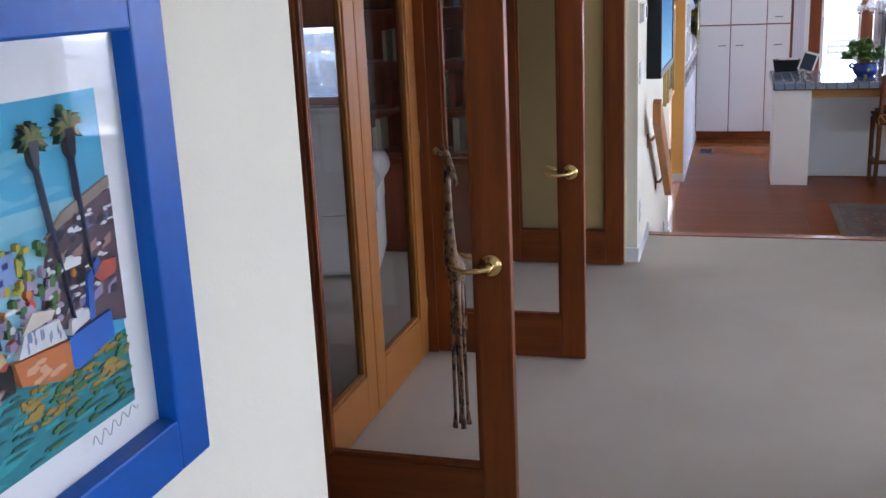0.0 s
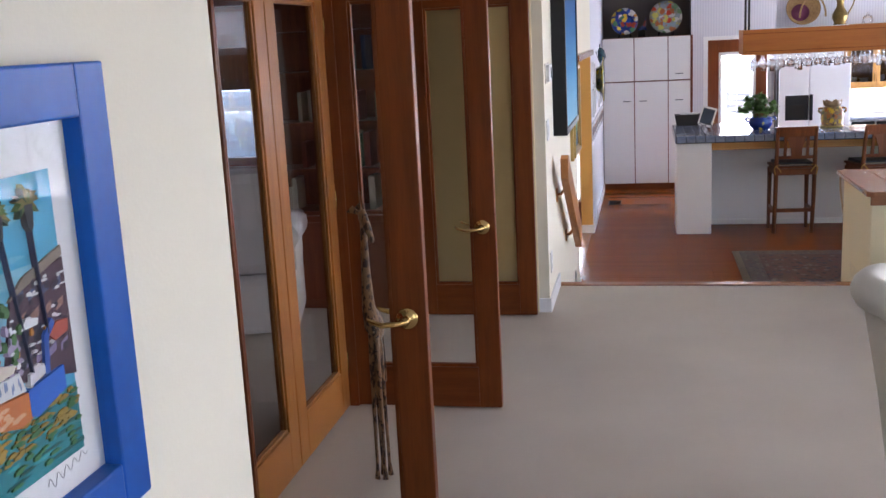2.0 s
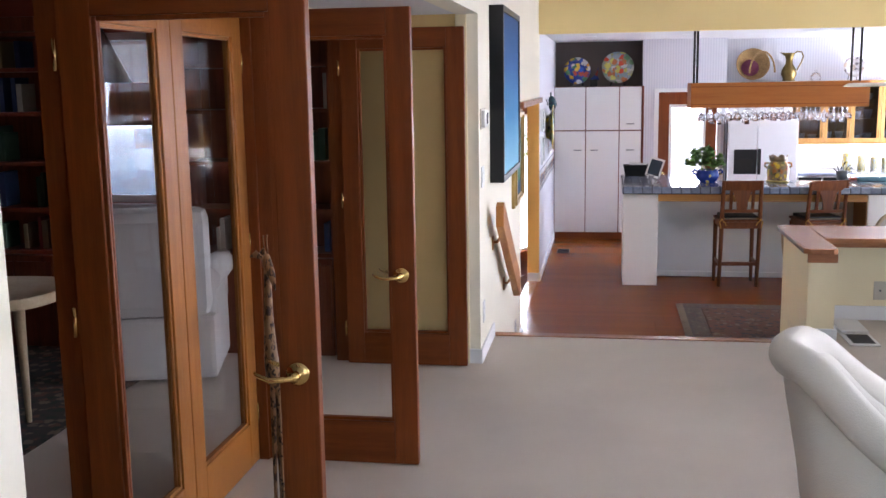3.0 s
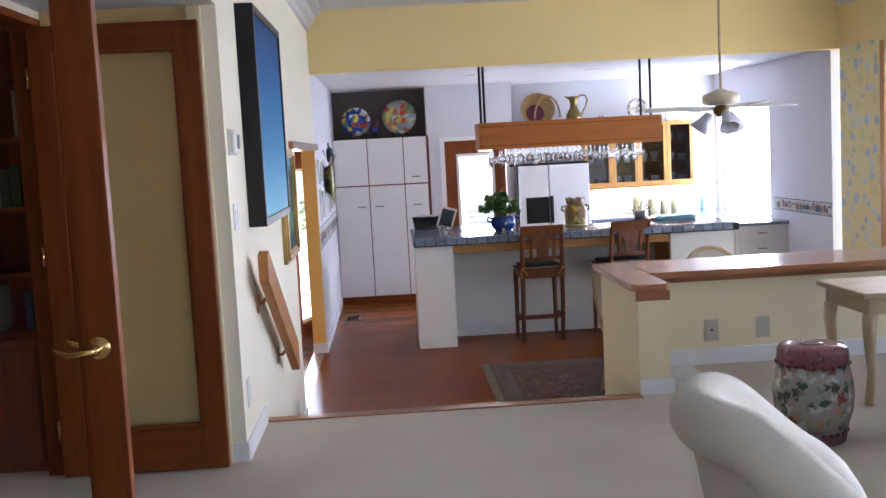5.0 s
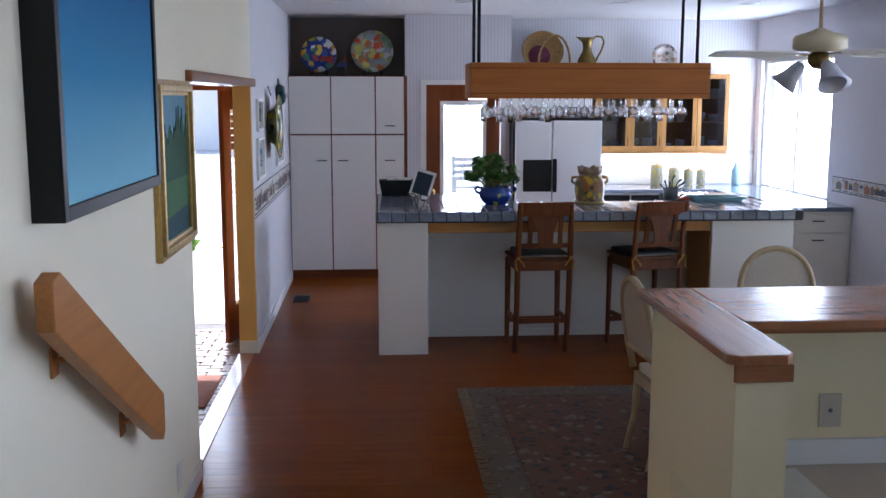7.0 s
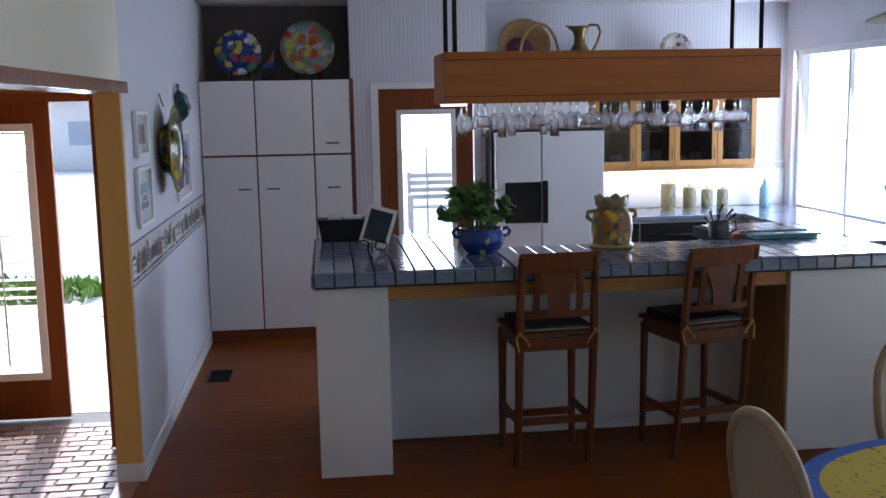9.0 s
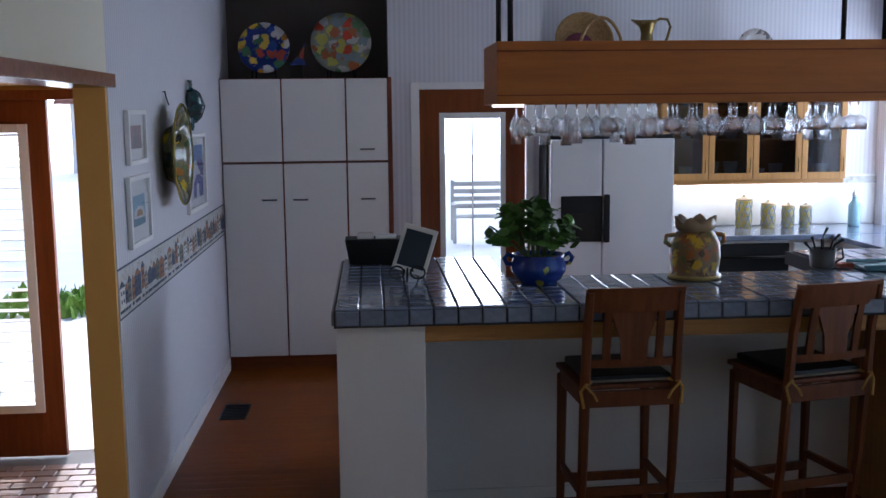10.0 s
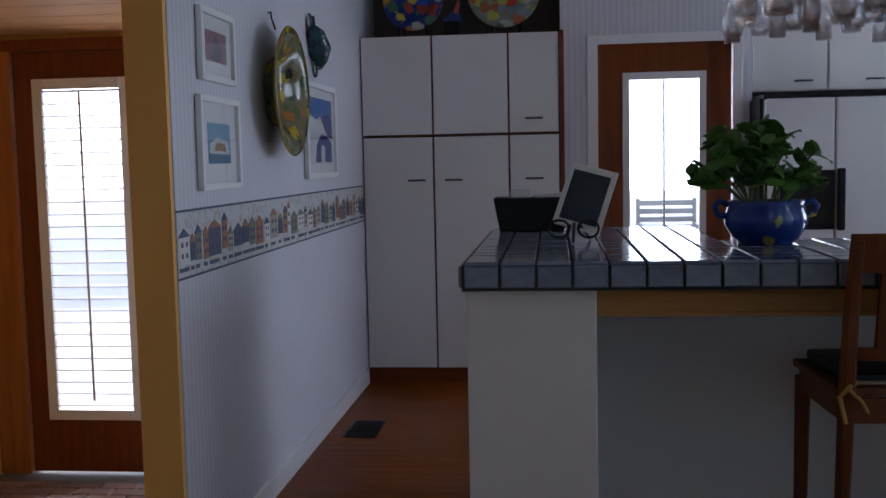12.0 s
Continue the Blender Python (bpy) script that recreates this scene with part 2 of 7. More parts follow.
M_RUGB = spotted("rug_border_pile", (0.12, 0.095, 0.075), [(0.06, 0.055, 0.06), (0.13, 0.07, 0.055), (0.18, 0.15, 0.12)], 24, 0.97, 0.4)
M_FRINGE = mat("rug_fringe", (0.27, 0.22, 0.16), 0.95, amount=0.2)
M_BLUEFRAME = mat("cobalt_lacquer", (0.002, 0.095, 0.43), 0.4, second=(0.002, 0.075, 0.36), scale=5, bump=0.03, coat=0.05, spec=0.25)
M_MAT = mat("white_mat_board", (0.80, 0.81, 0.82), 0.9, amount=0.03)
M_GOLD = mat("gilt_frame", (0.55, 0.38, 0.13), 0.35, 0.75, second=(0.36, 0.235, 0.08), scale=20, bump=0.15)
M_LEAF = mat("basil_leaf", (0.12, 0.26, 0.045), 0.45, second=(0.06, 0.16, 0.025), scale=18, bump=0.15, rand=0.2)
M_STEM = mat("green_stem", (0.09, 0.16, 0.04), 0.6)
M_CLOTH = spotted("yellow_print_cloth", (0.62, 0.47, 0.05), [(0.20, 0.22, 0.03), (0.12, 0.14, 0.04), (0.38, 0.33, 0.04)], 30, 0.85, 0.26)
M_CLOTHB = mat("blue_print_band", (0.05, 0.12, 0.46), 0.85, amount=0.15, scale=20)
M_CLOTHD = spotted("yellow_floral_border_cloth", (0.66, 0.50, 0.05), [(0.02, 0.03, 0.05), (0.04, 0.06, 0.10), (0.20, 0.22, 0.05), (0.03, 0.03, 0.03)], 16, 0.85, 0.36)
M_FRIDGE = mat("white_enamel", (0.74, 0.75, 0.77), 0.3, amount=0.03, bump=0.05, fine=240)
M_SPLASH = mat("white_tile_splash", (0.80, 0.80, 0.78), 0.25, amount=0.04)
M_CONCRETE = mat("pale_concrete", (0.74, 0.73, 0.70), 0.9, amount=0.15, scale=2, bump=0.3)
M_STUCCO = mat("pale_stucco", (0.80, 0.78, 0.74), 0.9, amount=0.08, bump=0.3)
M_ROOF = mat("terracotta_roof", (0.30, 0.13, 0.09), 0.85, amount=0.3, scale=8)
M_HEDGE = mat("hedge_leaves", (0.19, 0.32, 0.04), 0.7, second=(0.10, 0.20, 0.02), scale=14, bump=0.5)
M_LAMP = glow("lamp_lens", (1.0, 0.95, 0.86), 1.6)
M_TUBE = glow("fluorescent_tube", (1.0, 0.97, 0.92), 20.0)
M_PLANK = wood("cedar_ceiling", (0.45, 0.235, 0.09), (0.34, 0.165, 0.06), "x", 0.5)


# ---- building helpers ----
def box(x0, y0, z0, x1, y1, z1, bev=0.0, bm=None):
    """A box between two corners, added to bm, with softened edges."""
    out = bm if bm is not None else bmesh.new()
    tmp = bmesh.new()
    r = bmesh.ops.create_cube(tmp, size=1)
    bmesh.ops.scale(tmp, vec=(abs(x1 - x0), abs(y1 - y0), abs(z1 - z0)), verts=r["verts"])
    bmesh.ops.translate(tmp, vec=((x0 + x1) / 2, (y0 + y1) / 2, (z0 + z1) / 2), verts=r["verts"])
    if bev:
        bmesh.ops.bevel(tmp, geom=tmp.edges[:], offset=bev, segments=2, profile=0.6, affect="EDGES")
    return merge(out, tmp)


def merge(out, tmp, m=None):
    if m is not None:
        bmesh.ops.transform(tmp, matrix=m, verts=tmp.verts)
    me = bpy.data.meshes.new("tmp")
    tmp.to_mesh(me)
    tmp.free()
    out.from_mesh(me)
    bpy.data.meshes.remove(me)
    return out


def tube(points, radius, bm=None, seg=8, caps=True, flat=1.0):
    """A tube along points; radius is one number or one a point."""
    out = bm if bm is not None else bmesh.new()
    pts = [Vector(p) for p in points]
    rs = radius if isinstance(radius, (list, tuple)) else [radius] * len(pts)
    rings = []
    side = None
    for i, p in enumerate(pts):
        d = (pts[min(i + 1, len(pts) - 1)] - pts[max(i - 1, 0)]).normalized()
        if side is None:
            side = d.cross(Vector((0, 0, 1)) if abs(d.z) < 0.9 else Vector((0, 1, 0))).normalized()
        side = (side - d * side.dot(d)).normalized()
        up = d.cross(side)
        rings.append([out.verts.new(p + (side * math.cos(a) + up * math.sin(a) * flat) * rs[i])
                      for a in (2 * math.pi * k / seg for k in range(seg))])
    for a, b in zip(rings, rings[1:]):
        for k in range(seg):
            f = out.faces.new((a[k], a[(k + 1) % seg], b[(k + 1) % seg], b[k]))
            f.smooth = seg > 6
    if caps:
        out.faces.new(rings[0][::-1])
        out.faces.new(rings[-1])
    return out


def lathe(profile, seg=24, at=(0, 0, 0), bm=None, squash=1.0, caps=True):
    """A turned shape from (radius, height) pairs."""
    out = bm if bm is not None else bmesh.new()
    rings = []
    for r, z in profile:
        rings.append([out.verts.new((at[0] + r * math.cos(a), at[1] + r * squash * math.sin(a), at[2] + z))
                      for a in (2 * math.pi * k / seg for k in range(seg))])
    for a, b in zip(rings, rings[1:]):
        for k in range(seg):
            f = out.faces.new((a[k], a[(k + 1) % seg], b[(k + 1) % seg], b[k]))
            f.smooth = True
    if caps and profile[0][0] > 1e-4:
        out.faces.new(rings[0][::-1])
    if caps and profile[-1][0] > 1e-4:
        out.faces.new(rings[-1])
    return out


def prism(outline, lo, hi, axis="z", bm=None, bev=0.0):
    """A flat outline given thickness along an axis."""
    out = bm if bm is not None else bmesh.new()
    tmp = bmesh.new()

    def put(u, v, w):
        return {"z": (u, v, w), "y": (u, w, v), "x": (w, u, v)}[axis]
    a = [tmp.verts.new(put(u, v, lo)) for u, v in outline]
    b = [tmp.verts.new(put(u, v, hi)) for u, v in outline]
    tmp.faces.new(a)
    tmp.faces.new(b)
    for k in range(len(a)):
        j = (k + 1) % len(a)
        tmp.faces.new((a[k], a[j], b[j], b[k]))
    bmesh.ops.recalc_face_normals(tmp, faces=tmp.faces)
    if bev:
        bmesh.ops.bevel(tmp, geom=tmp.edges[:], offset=bev, segments=2, profile=0.6, affect="EDGES")
    return merge(out, tmp)


def obj(name, bm, material, smooth=False):
    me = bpy.data.meshes.new(name)
    bmesh.ops.recalc_face_normals(bm, faces=bm.faces)
    bm.to_mesh(me)
    bm.free()
    me.materials.append(material)
    if smooth:
        for f in me.polygons:
            f.use_smooth = True
    return new(name, me)


def part(name, bm, material, parent, label="", smooth=False):
    ob = obj(name, bm, material, smooth)
    ob.parent = parent
    if label:
        tagged(ob, label)
    return ob


def structure(name, bm, material, label=""):
    return tagged(obj(name, bm, material), label, kind="structure")


def thing(name, x, y, z, label, category, group="", turn=0.0):
    ob = new(name)
    ob.matrix_basis = pose(x, y, z, 0, 0, turn)
    return tagged(ob, label, category, group)


def single(name, bm, material, label, category, group="", smooth=False):
    return tagged(obj(name, bm, material, smooth), label, category, group)

# ---- setting: floors, walls, ceilings ----
KF = -0.57      # kitchen floor
EF = -0.82      # entry floor
W = -0.47       # face of the hall's wall
CEIL = 2.80
KC = 2.235      # kitchen ceiling

structure("carpet_floor", box(W - 0.14, -3.2, -0.1, 5.3, 6.38, 0.0, bm=box(1.56, 6.38, -0.1, 5.3, 7.06, 0.0, bm=box(-4.9, -1.0, -0.1, W - 0.14, 6.2, 0.0))),
          M_CARPET, "oatmeal cut-pile wall-to-wall carpet")
structure("stair_nosing", box(W, 6.345, -0.045, 1.56, 6.43, 0.008, 0.006), M_CAP, "varnished wooden nosing at the carpet's edge")
steps = bmesh.new()
for i in range(2):
    box(W, 6.38 + 0.28 * i, KF, 1.56, 6.38 + 0.28 * (i + 1), -0.19 * (i + 1), 0.006, bm=steps)
structure("stair_steps", steps, M_CARPET, "two carpeted steps down to the kitchen")
structure("stair_riser", box(W, 6.34, KF, 1.56, 6.378, -0.05), M_CARPET)
structure("kitchen_subfloor", box(-0.62, 6.3, KF - 0.15, 5.3, 14.9, KF - 0.012), M_GROUT, "dark joints under the floorboards")
structure("entry_bed", box(-3.0, 8.0, EF - 0.15, W - 0.1, 13.25, EF - 0.012), M_MORTAR, "grey mortar bed of the entry floor")
structure("ground", box(-60, -60, -1.2, 60, 60, -0.90), M_CONCRETE, "pale sunlit paving reaching to the distance")

# hall wall with the alcove of glazed doors
structure("wall_picture", box(W - 0.13, -3.2, 0, W, 0.95, CEIL), M_WALL, "cream painted plaster wall")
structure("wall_alcove_near", box(-1.36, 0.83, 0, W - 0.13, 0.95, 2.08), M_WALL)
structure("wall_alcove_far", box(-1.36, 5.68, 0, W - 0.13, 5.80, 2.08), M_SHADEDWALL, "cream return wall toned darker gold for the shade behind an open door leaf")
structure("wall_hall", box(W - 0.13, 5.68, KF - 0.1, W, 8.55, CEIL), M_WALL, "cream painted plaster wall beside the stairs")
structure("wall_alcove_head", box(W - 0.13, 0.95, 2.08, W, 5.68, CEIL), M_WALL)
structure("alcove_ceiling", box(-1.36, 0.86, 2.08, W - 0.13, 5.80, 2.16), M_CEIL, "flat white soffit over the glazed doors")
structure("wall_entry_head", box(W - 0.13, 8.55, 1.515, W, 11.0, CEIL, bm=box(-0.58, 11.0, 1.515, W, 11.11, KC + 0.02)), M_WALL, "cream painted wall over the entry opening")
structure("entry_head_trim", box(-0.64, 8.53, 1.455, W + 0.035, 11.115, 1.512, 0.005), M_CAP, "narrow wooden ledge over the entry opening")
structure("wall_kitchen_left", box(-0.58, 11.11, KF - 0.1, W, 14.85, KC + 0.02), M_STRIPE, "pale vertical-striped wallpaper")
structure("wall_end_post", box(-0.605, 11.085, KF + 0.09, W - 0.004, 11.11, 1.455), M_ORANGE, "ochre painted end of the kitchen wall")
structure("wall_end_side", box(-0.605, 11.11, KF + 0.09, -0.583, 13.08, 1.455), M_ORANGE)

# baseboards
base = box(W, 5.68, 0, W + 0.014, 6.36, 0.09, 0.004)
structure("baseboard", base, M_WHITE)
structure("baseboard_alcove", box(W - 0.14, 5.664, 0, W + 0.012, 5.68, 0.09, 0.004), M_WHITE)
structure("baseboard_kitchen", box(W, 11.10, KF, W + 0.014, 14.22, KF + 0.095, 0.004, bm=box(-0.605, 11.066, KF, W + 0.014, 11.088, KF + 0.095, 0.004)), M_WHITE, "white painted baseboard")
structure("baseboard_stair", box(W, 6.95, KF, W + 0.014, 8.55, KF + 0.09, 0.004), M_WHITE)

# living room shell
def wall_with_hole(name, axis, at, thick, a0, a1, z0, z1, holes, material, label=""):
    """A wall along an axis with rectangular holes (a0, a1, z0, z1) that go through it."""
    bm = bmesh.new()

    def slab(b0, b1, c0, c1):
        if b1 - b0 > 1e-4 and c1 - c0 > 1e-4:
            if axis == "y":
                box(at, b0, c0, at + thick, b1, c1, bm=bm)
            else:
                box(b0, at, c0, b1, at + thick, c1, bm=bm)
    last = a0
    for h0, h1, k0, k1 in sorted(holes):
        slab(last, h0, z0, z1)
        slab(h0, h1, z0, k0)
        slab(h0, h1, k1, z1)
        last = h1
    slab(last, a1, z0, z1)
    return structure(name, bm, material, label)


wall_with_hole("wall_living_right", "y", 5.15, 0.15, -3.2, 7.36, -0.1, CEIL, [(2.5, 6.1, 0.25, 2.25)], M_WALL)
wall_with_hole("wall_living_back", "x", -3.2, 0.15, -0.6, 5.3, -0.1, CEIL, [(0.7, 4.1, 0.25, 2.25)], M_WALL)
structure("wall_dining_corner", box(4.8, 7.30, KF - 0.1, 5.3, 7.42, CEIL), M_YELLOW)
wall_with_hole("wall_dining_right", "y", 4.8, 0.16, 7.42, 11.0, KF - 0.1, 2.20, [(7.55, 10.08, -0.30, 2.12)],
               spotted("blue_leaf_wallpaper", (0.76, 0.68, 0.36), [(0.32, 0.45, 0.62), (0.42, 0.53, 0.62), (0.62, 0.66, 0.60), (0.70, 0.62, 0.30)], 8.5, 0.8, 0.42),
               "yellow wallpaper with loose blue leaves")
structure("wall_dining_upper", box(4.792, 7.42, 2.20, 4.96, 11.0, CEIL), M_YELLOW)
structure("wall_header", box(W, 11.0, 2.195, 4.96, 11.14, CEIL + 0.05), M_YELLOW, "broad yellow painted header over the kitchen bar")
structure("ceiling_living", box(-0.62, -3.2, CEIL, 5.3, 11.0, CEIL + 0.1), M_CEIL, "white painted ceiling")
crown = [(0, 0), (0.03, 0.01), (0.035, 0.05), (0.08, 0.09), (0.09, 0.14), (0.15, 0.17), (0.16, 0.2), (0, 0.2)]
structure("crown_moulding_left", prism([(W + u, 2.60 + v) for u, v in crown], 5.68, 11.0, "y"), M_CEIL, "white stepped crown moulding")
structure("crown_moulding_right", prism([(4.79 - u, 2.60 + v) for u, v in crown], 7.42, 11.0, "y"), M_CEIL)

# kitchen shell
structure("ceiling_kitchen", box(-0.6, 11.14, KC, 4.96, 15.0, KC + 0.1), M_CEIL, "low white kitchen ceiling")
wall_with_hole("wall_kitchen_right", "y", 4.77, 0.16, 11.14, 15.0, KF - 0.1, KC, [(12.82, 14.62, 0.36, 1.80)], M_STRIPE, "pale striped wallpaper")
wall_with_hole("wall_kitchen_door", "x", 14.26, 0.14, 0.765, 1.90, KF - 0.1, KC, [(0.975, 1.80, KF - 0.1, 1.515)], M_STRIPE, "pale striped wallpaper round the back door")
structure("wall_kitchen_back", box(1.90, 14.76, KF - 0.1, 4.96, 14.90, KC), M_STRIPE)
structure("wall_fridge_side", box(1.84, 14.40, KF - 0.1, 1.90, 14.90, KC), M_STRIPE)
structure("wall_niche", box(-0.6, 14.78, KF - 0.1, 0.765, 14.9, KC), M_TAUPE, "dark taupe niche above the pantry")
structure("wall_niche_side", box(0.765, 14.40, KF - 0.1, 0.80, 14.9, KC), M_TAUPE)

# wallpaper border of little painted houses
M_BORDER = spotted("border_paper", (0.56, 0.57, 0.58), [(0.58, 0.56, 0.50), (0.42, 0.40, 0.34), (0.55, 0.58, 0.62), (0.48, 0.46, 0.42)], 34, 0.8, 0.5)
HOUSE = [mat("printed_house_" + n, c, 0.85, amount=0.3, scale=40) for n, c in
         (("cream", (0.42, 0.37, 0.29)), ("rust", (0.38, 0.19, 0.12)), ("slate", (0.10, 0.12, 0.18)), ("olive", (0.22, 0.21, 0.16)), ("white", (0.68, 0.67, 0.64)))]


def border(name, at_x, inward, y0, y1, z0, z1):
    root = structure(name, box(at_x, y0, z0, at_x + 0.002 * inward, y1, z1), M_BORDER, "wallpaper border printed with a row of little houses")
    rnd = random.Random(5)
    sets = [bmesh.new() for _ in HOUSE]
    rim = bmesh.new()
    for z in (z0, z1 - 0.008):
        box(at_x, y0, z, at_x + 0.003 * inward, y1, z + 0.008, bm=rim)
    y = y0 + 0.01
    zz = z1 - z0
    while y < y1 - 0.1:
        w = rnd.uniform(0.04, 0.125)
        h = zz * rnd.uniform(0.24, 0.46)
        k = rnd.randrange(5)
        g = z0 + zz * rnd.uniform(0.2, 0.3)
        box(at_x, y, g, at_x + 0.0035 * inward, y + w, g + h, bm=sets[k])
        prism([(y - 0.006, g + h), (y + w + 0.006, g + h), (y + w / 2, g + h + 0.028)], at_x, at_x + 0.0042 * inward, "x", bm=sets[rnd.choice((1, 2, 3))])
        for q in range(2):
            for r in range(2):
                box(at_x, y + w * (0.2 + 0.42 * q), g + h * (0.25 + 0.4 * r), at_x + 0.0048 * inward, y + w * (0.36 + 0.42 * q), g + h * (0.42 + 0.4 * r), bm=sets[2])
        box(at_x, y, z0 + zz * 0.11, at_x + 0.0036 * inward, y + w * rnd.uniform(0.5, 1.0), z0 + zz * 0.17, bm=sets[2])
        y += w + rnd.uniform(0.0, 0.022)
    for s, m in zip(sets, HOUSE):
        tagged(part("printed_houses", s, m, root), kind="stuff")
    part("printed_rim", rim, HOUSE[2], root)


border("wallpaper_border_left", W, 1, 11.11, 14.22, 0.46, 0.685)
border("wallpaper_border_right", 4.77, -1, 11.14, 12.72, 0.50, 0.645)

# library beyond the glazed doors
structure("wall_library_far", box(-5.0, -1.0, 0, -4.9, 6.2, 2.7), M_REDWALL, "terracotta red painted library wall")
wall_with_hole("wall_library_end", "x", 6.1, 0.1, -5.0, -1.36, 0, 2.7, [(-3.22, -2.42, 0.92, 2.05)], M_REDWALL)
structure("wall_library_near", box(-5.0, -1.0, 0, -0.6, -0.9, 2.7), M_REDWALL)
structure("ceiling_library", box(-5.0, -1.0, 2.7, -1.36, 6.2, 2.8), M_CEIL)
structure("wall_library_head", box(-1.36, -0.9, 2.04, -1.24, 6.2, 2.7, bm=box(-1.36, -0.9, 0, -1.24, 0.98, 2.04, bm=box(-1.36, 5.68, 0, -1.24, 6.2, 2.04))), M_WALL)

# entry shell
structure("wall_entry_left", box(-2.5, 8.4, EF - 0.1, -2.4, 13.25, 1.75), M_ORANGE)
structure("wall_entry_near", box(-2.5, 8.41, EF - 0.1, W - 0.13, 8.53, 1.75), M_WALL)
structure("wall_entry_front", box(-2.4, 13.1, EF - 0.1, -2.29, 13.25, 1.75, bm=box(-2.29, 13.1, 1.50, -0.59, 13.25, 1.75)), M_ORANGE, "ochre painted wall round the entry doors")
ent = bmesh.new()
for i in range(16):
    box(-2.4, 8.53 + 0.285 * i, 1.525, -0.6, 8.53 + 0.285 * i + 0.28, 1.55, 0.004, bm=ent)
structure("ceiling_entry", ent, M_PLANK, "cedar plank ceiling of the entry")
structure("roof_entry", box(-2.4, 8.53, 1.56, -0.6, 13.1, 1.75), M_CEIL)
structure("entry_threshold", box(W - 0.14, 8.55, EF - 0.05, W - 0.02, 11.065, KF + 0.004, 0.008), M_CAP, "wooden threshold between boards and pavers")

# ---- pony wall with its ledge ----
pony = structure("pony_wall", box(1.56, 6.42, KF, 1.73, 7.06, 0.572, bm=box(1.56, 7.06, KF, 4.8, 7.36, 0.572)), M_PONY, "low pale-yellow wall between living room and dining room")
part("ledge", box(1.74, 6.84, 0.573, 4.8, 7.47, 0.608, 0.007), M_CAP, pony, "varnished mahogany ledge")
part("ledge_return", prism([(1.525, 7.47), (1.525, 6.42), (1.56, 6.385), (1.705, 6.385), (1.738, 6.42), (1.738, 7.47)], 0.573, 0.608, "z", bev=0.006), M_CAPY, pony, "varnished mahogany ledge")
part("ledge_apron", box(1.76, 7.025, 0.517, 4.8, 7.058, 0.572, 0.004), M_CAP, pony)
part("ledge_apron", box(1.55, 6.405, 0.517, 1.735, 6.42, 0.572, 0.003), M_CAP, pony)
part("baseboard", box(1.732, 7.04, 0, 4.8, 7.059, 0.10, 0.004), M_WHITE, pony, "white baseboard")
part("baseboard", box(1.56, 6.40, 0, 1.748, 6.419, 0.085, 0.004, bm=box(1.732, 6.42, 0, 1.748, 7.04, 0.085, 0.004)), M_WHITE, pony, "white baseboard")

def wall_plate(name, x, y, z, w, h, facing, material, holes, label):
    """A plate on a wall; facing 'x' or '-y'."""
    t = thing(name, x, y, z, label, "wall plate")
    if facing == "-y":
        part("plate", box(-w / 2, -0.007, -h / 2, w / 2, 0.0, h / 2, 0.002), material, t)
        for u, v, a, b in holes:
            part("insert", box(u - a / 2, -0.010, v - b / 2, u + a / 2, -0.006, v + b / 2, 0.001), M_GREY if a < 0.02 else material, t)
    else:
        part("plate", box(0, -w / 2, -h / 2, 0.007, w / 2, h / 2, 0.002), material, t)
        for u, v, a, b in holes:
            part("insert", box(0.006, u - a / 2, v - b / 2, 0.0105, u + a / 2, v + b / 2, 0.001), M_GREY if a < 0.02 else material, t)
    return t


wall_plate("cable_outlet", 2.168, 7.06, 0.21, 0.085, 0.13, "-y", M_PLASTIC, [(0, 0, 0.014, 0.014)], "almond plastic cable outlet on the low wall")
wall_plate("power_outlet", 2.487, 7.06, 0.21, 0.085, 0.13, "-y", M_PLASTIC, [(0, 0.028, 0.034, 0.028), (0, -0.028, 0.034, 0.028)], "almond plastic power outlet on the low wall")
wall_plate("power_outlet", W, 5.83, 0.29, 0.085, 0.13, "x", M_WPLASTIC, [(0, 0.028, 0.034, 0.028), (0, -0.028, 0.034, 0.028)], "white power outlet low on the hall wall")
wall_plate("power_outlet", W, 8.0, -0.355, 0.085, 0.13, "x", M_WPLASTIC, [(0, 0.028, 0.034, 0.028), (0, -0.028, 0.034, 0.028)], "white power outlet beside the steps")
wall_plate("light_switch", W, 5.82, 1.125, 0.12, 0.125, "x", M_WPLASTIC, [(-0.025, 0, 0.034, 0.07), (0.025, 0, 0.034, 0.07)], "white double rocker switch on the hall wall")
th = thing("thermostat", W, 5.86, 1.472, "white thermostat with a grey display", "thermostat")
part("case", box(0, -0.09, -0.05, 0.028, 0.085, 0.052, 0.006), M_WPLASTIC, th)
part("display", box(0.027, -0.005, -0.03, 0.033, 0.06, 0.035, 0.002), M_GREY, th)
part("plate", box(0, -0.11, -0.06, 0.006, 0.105, 0.062, 0.002), M_PLASTIC, th)

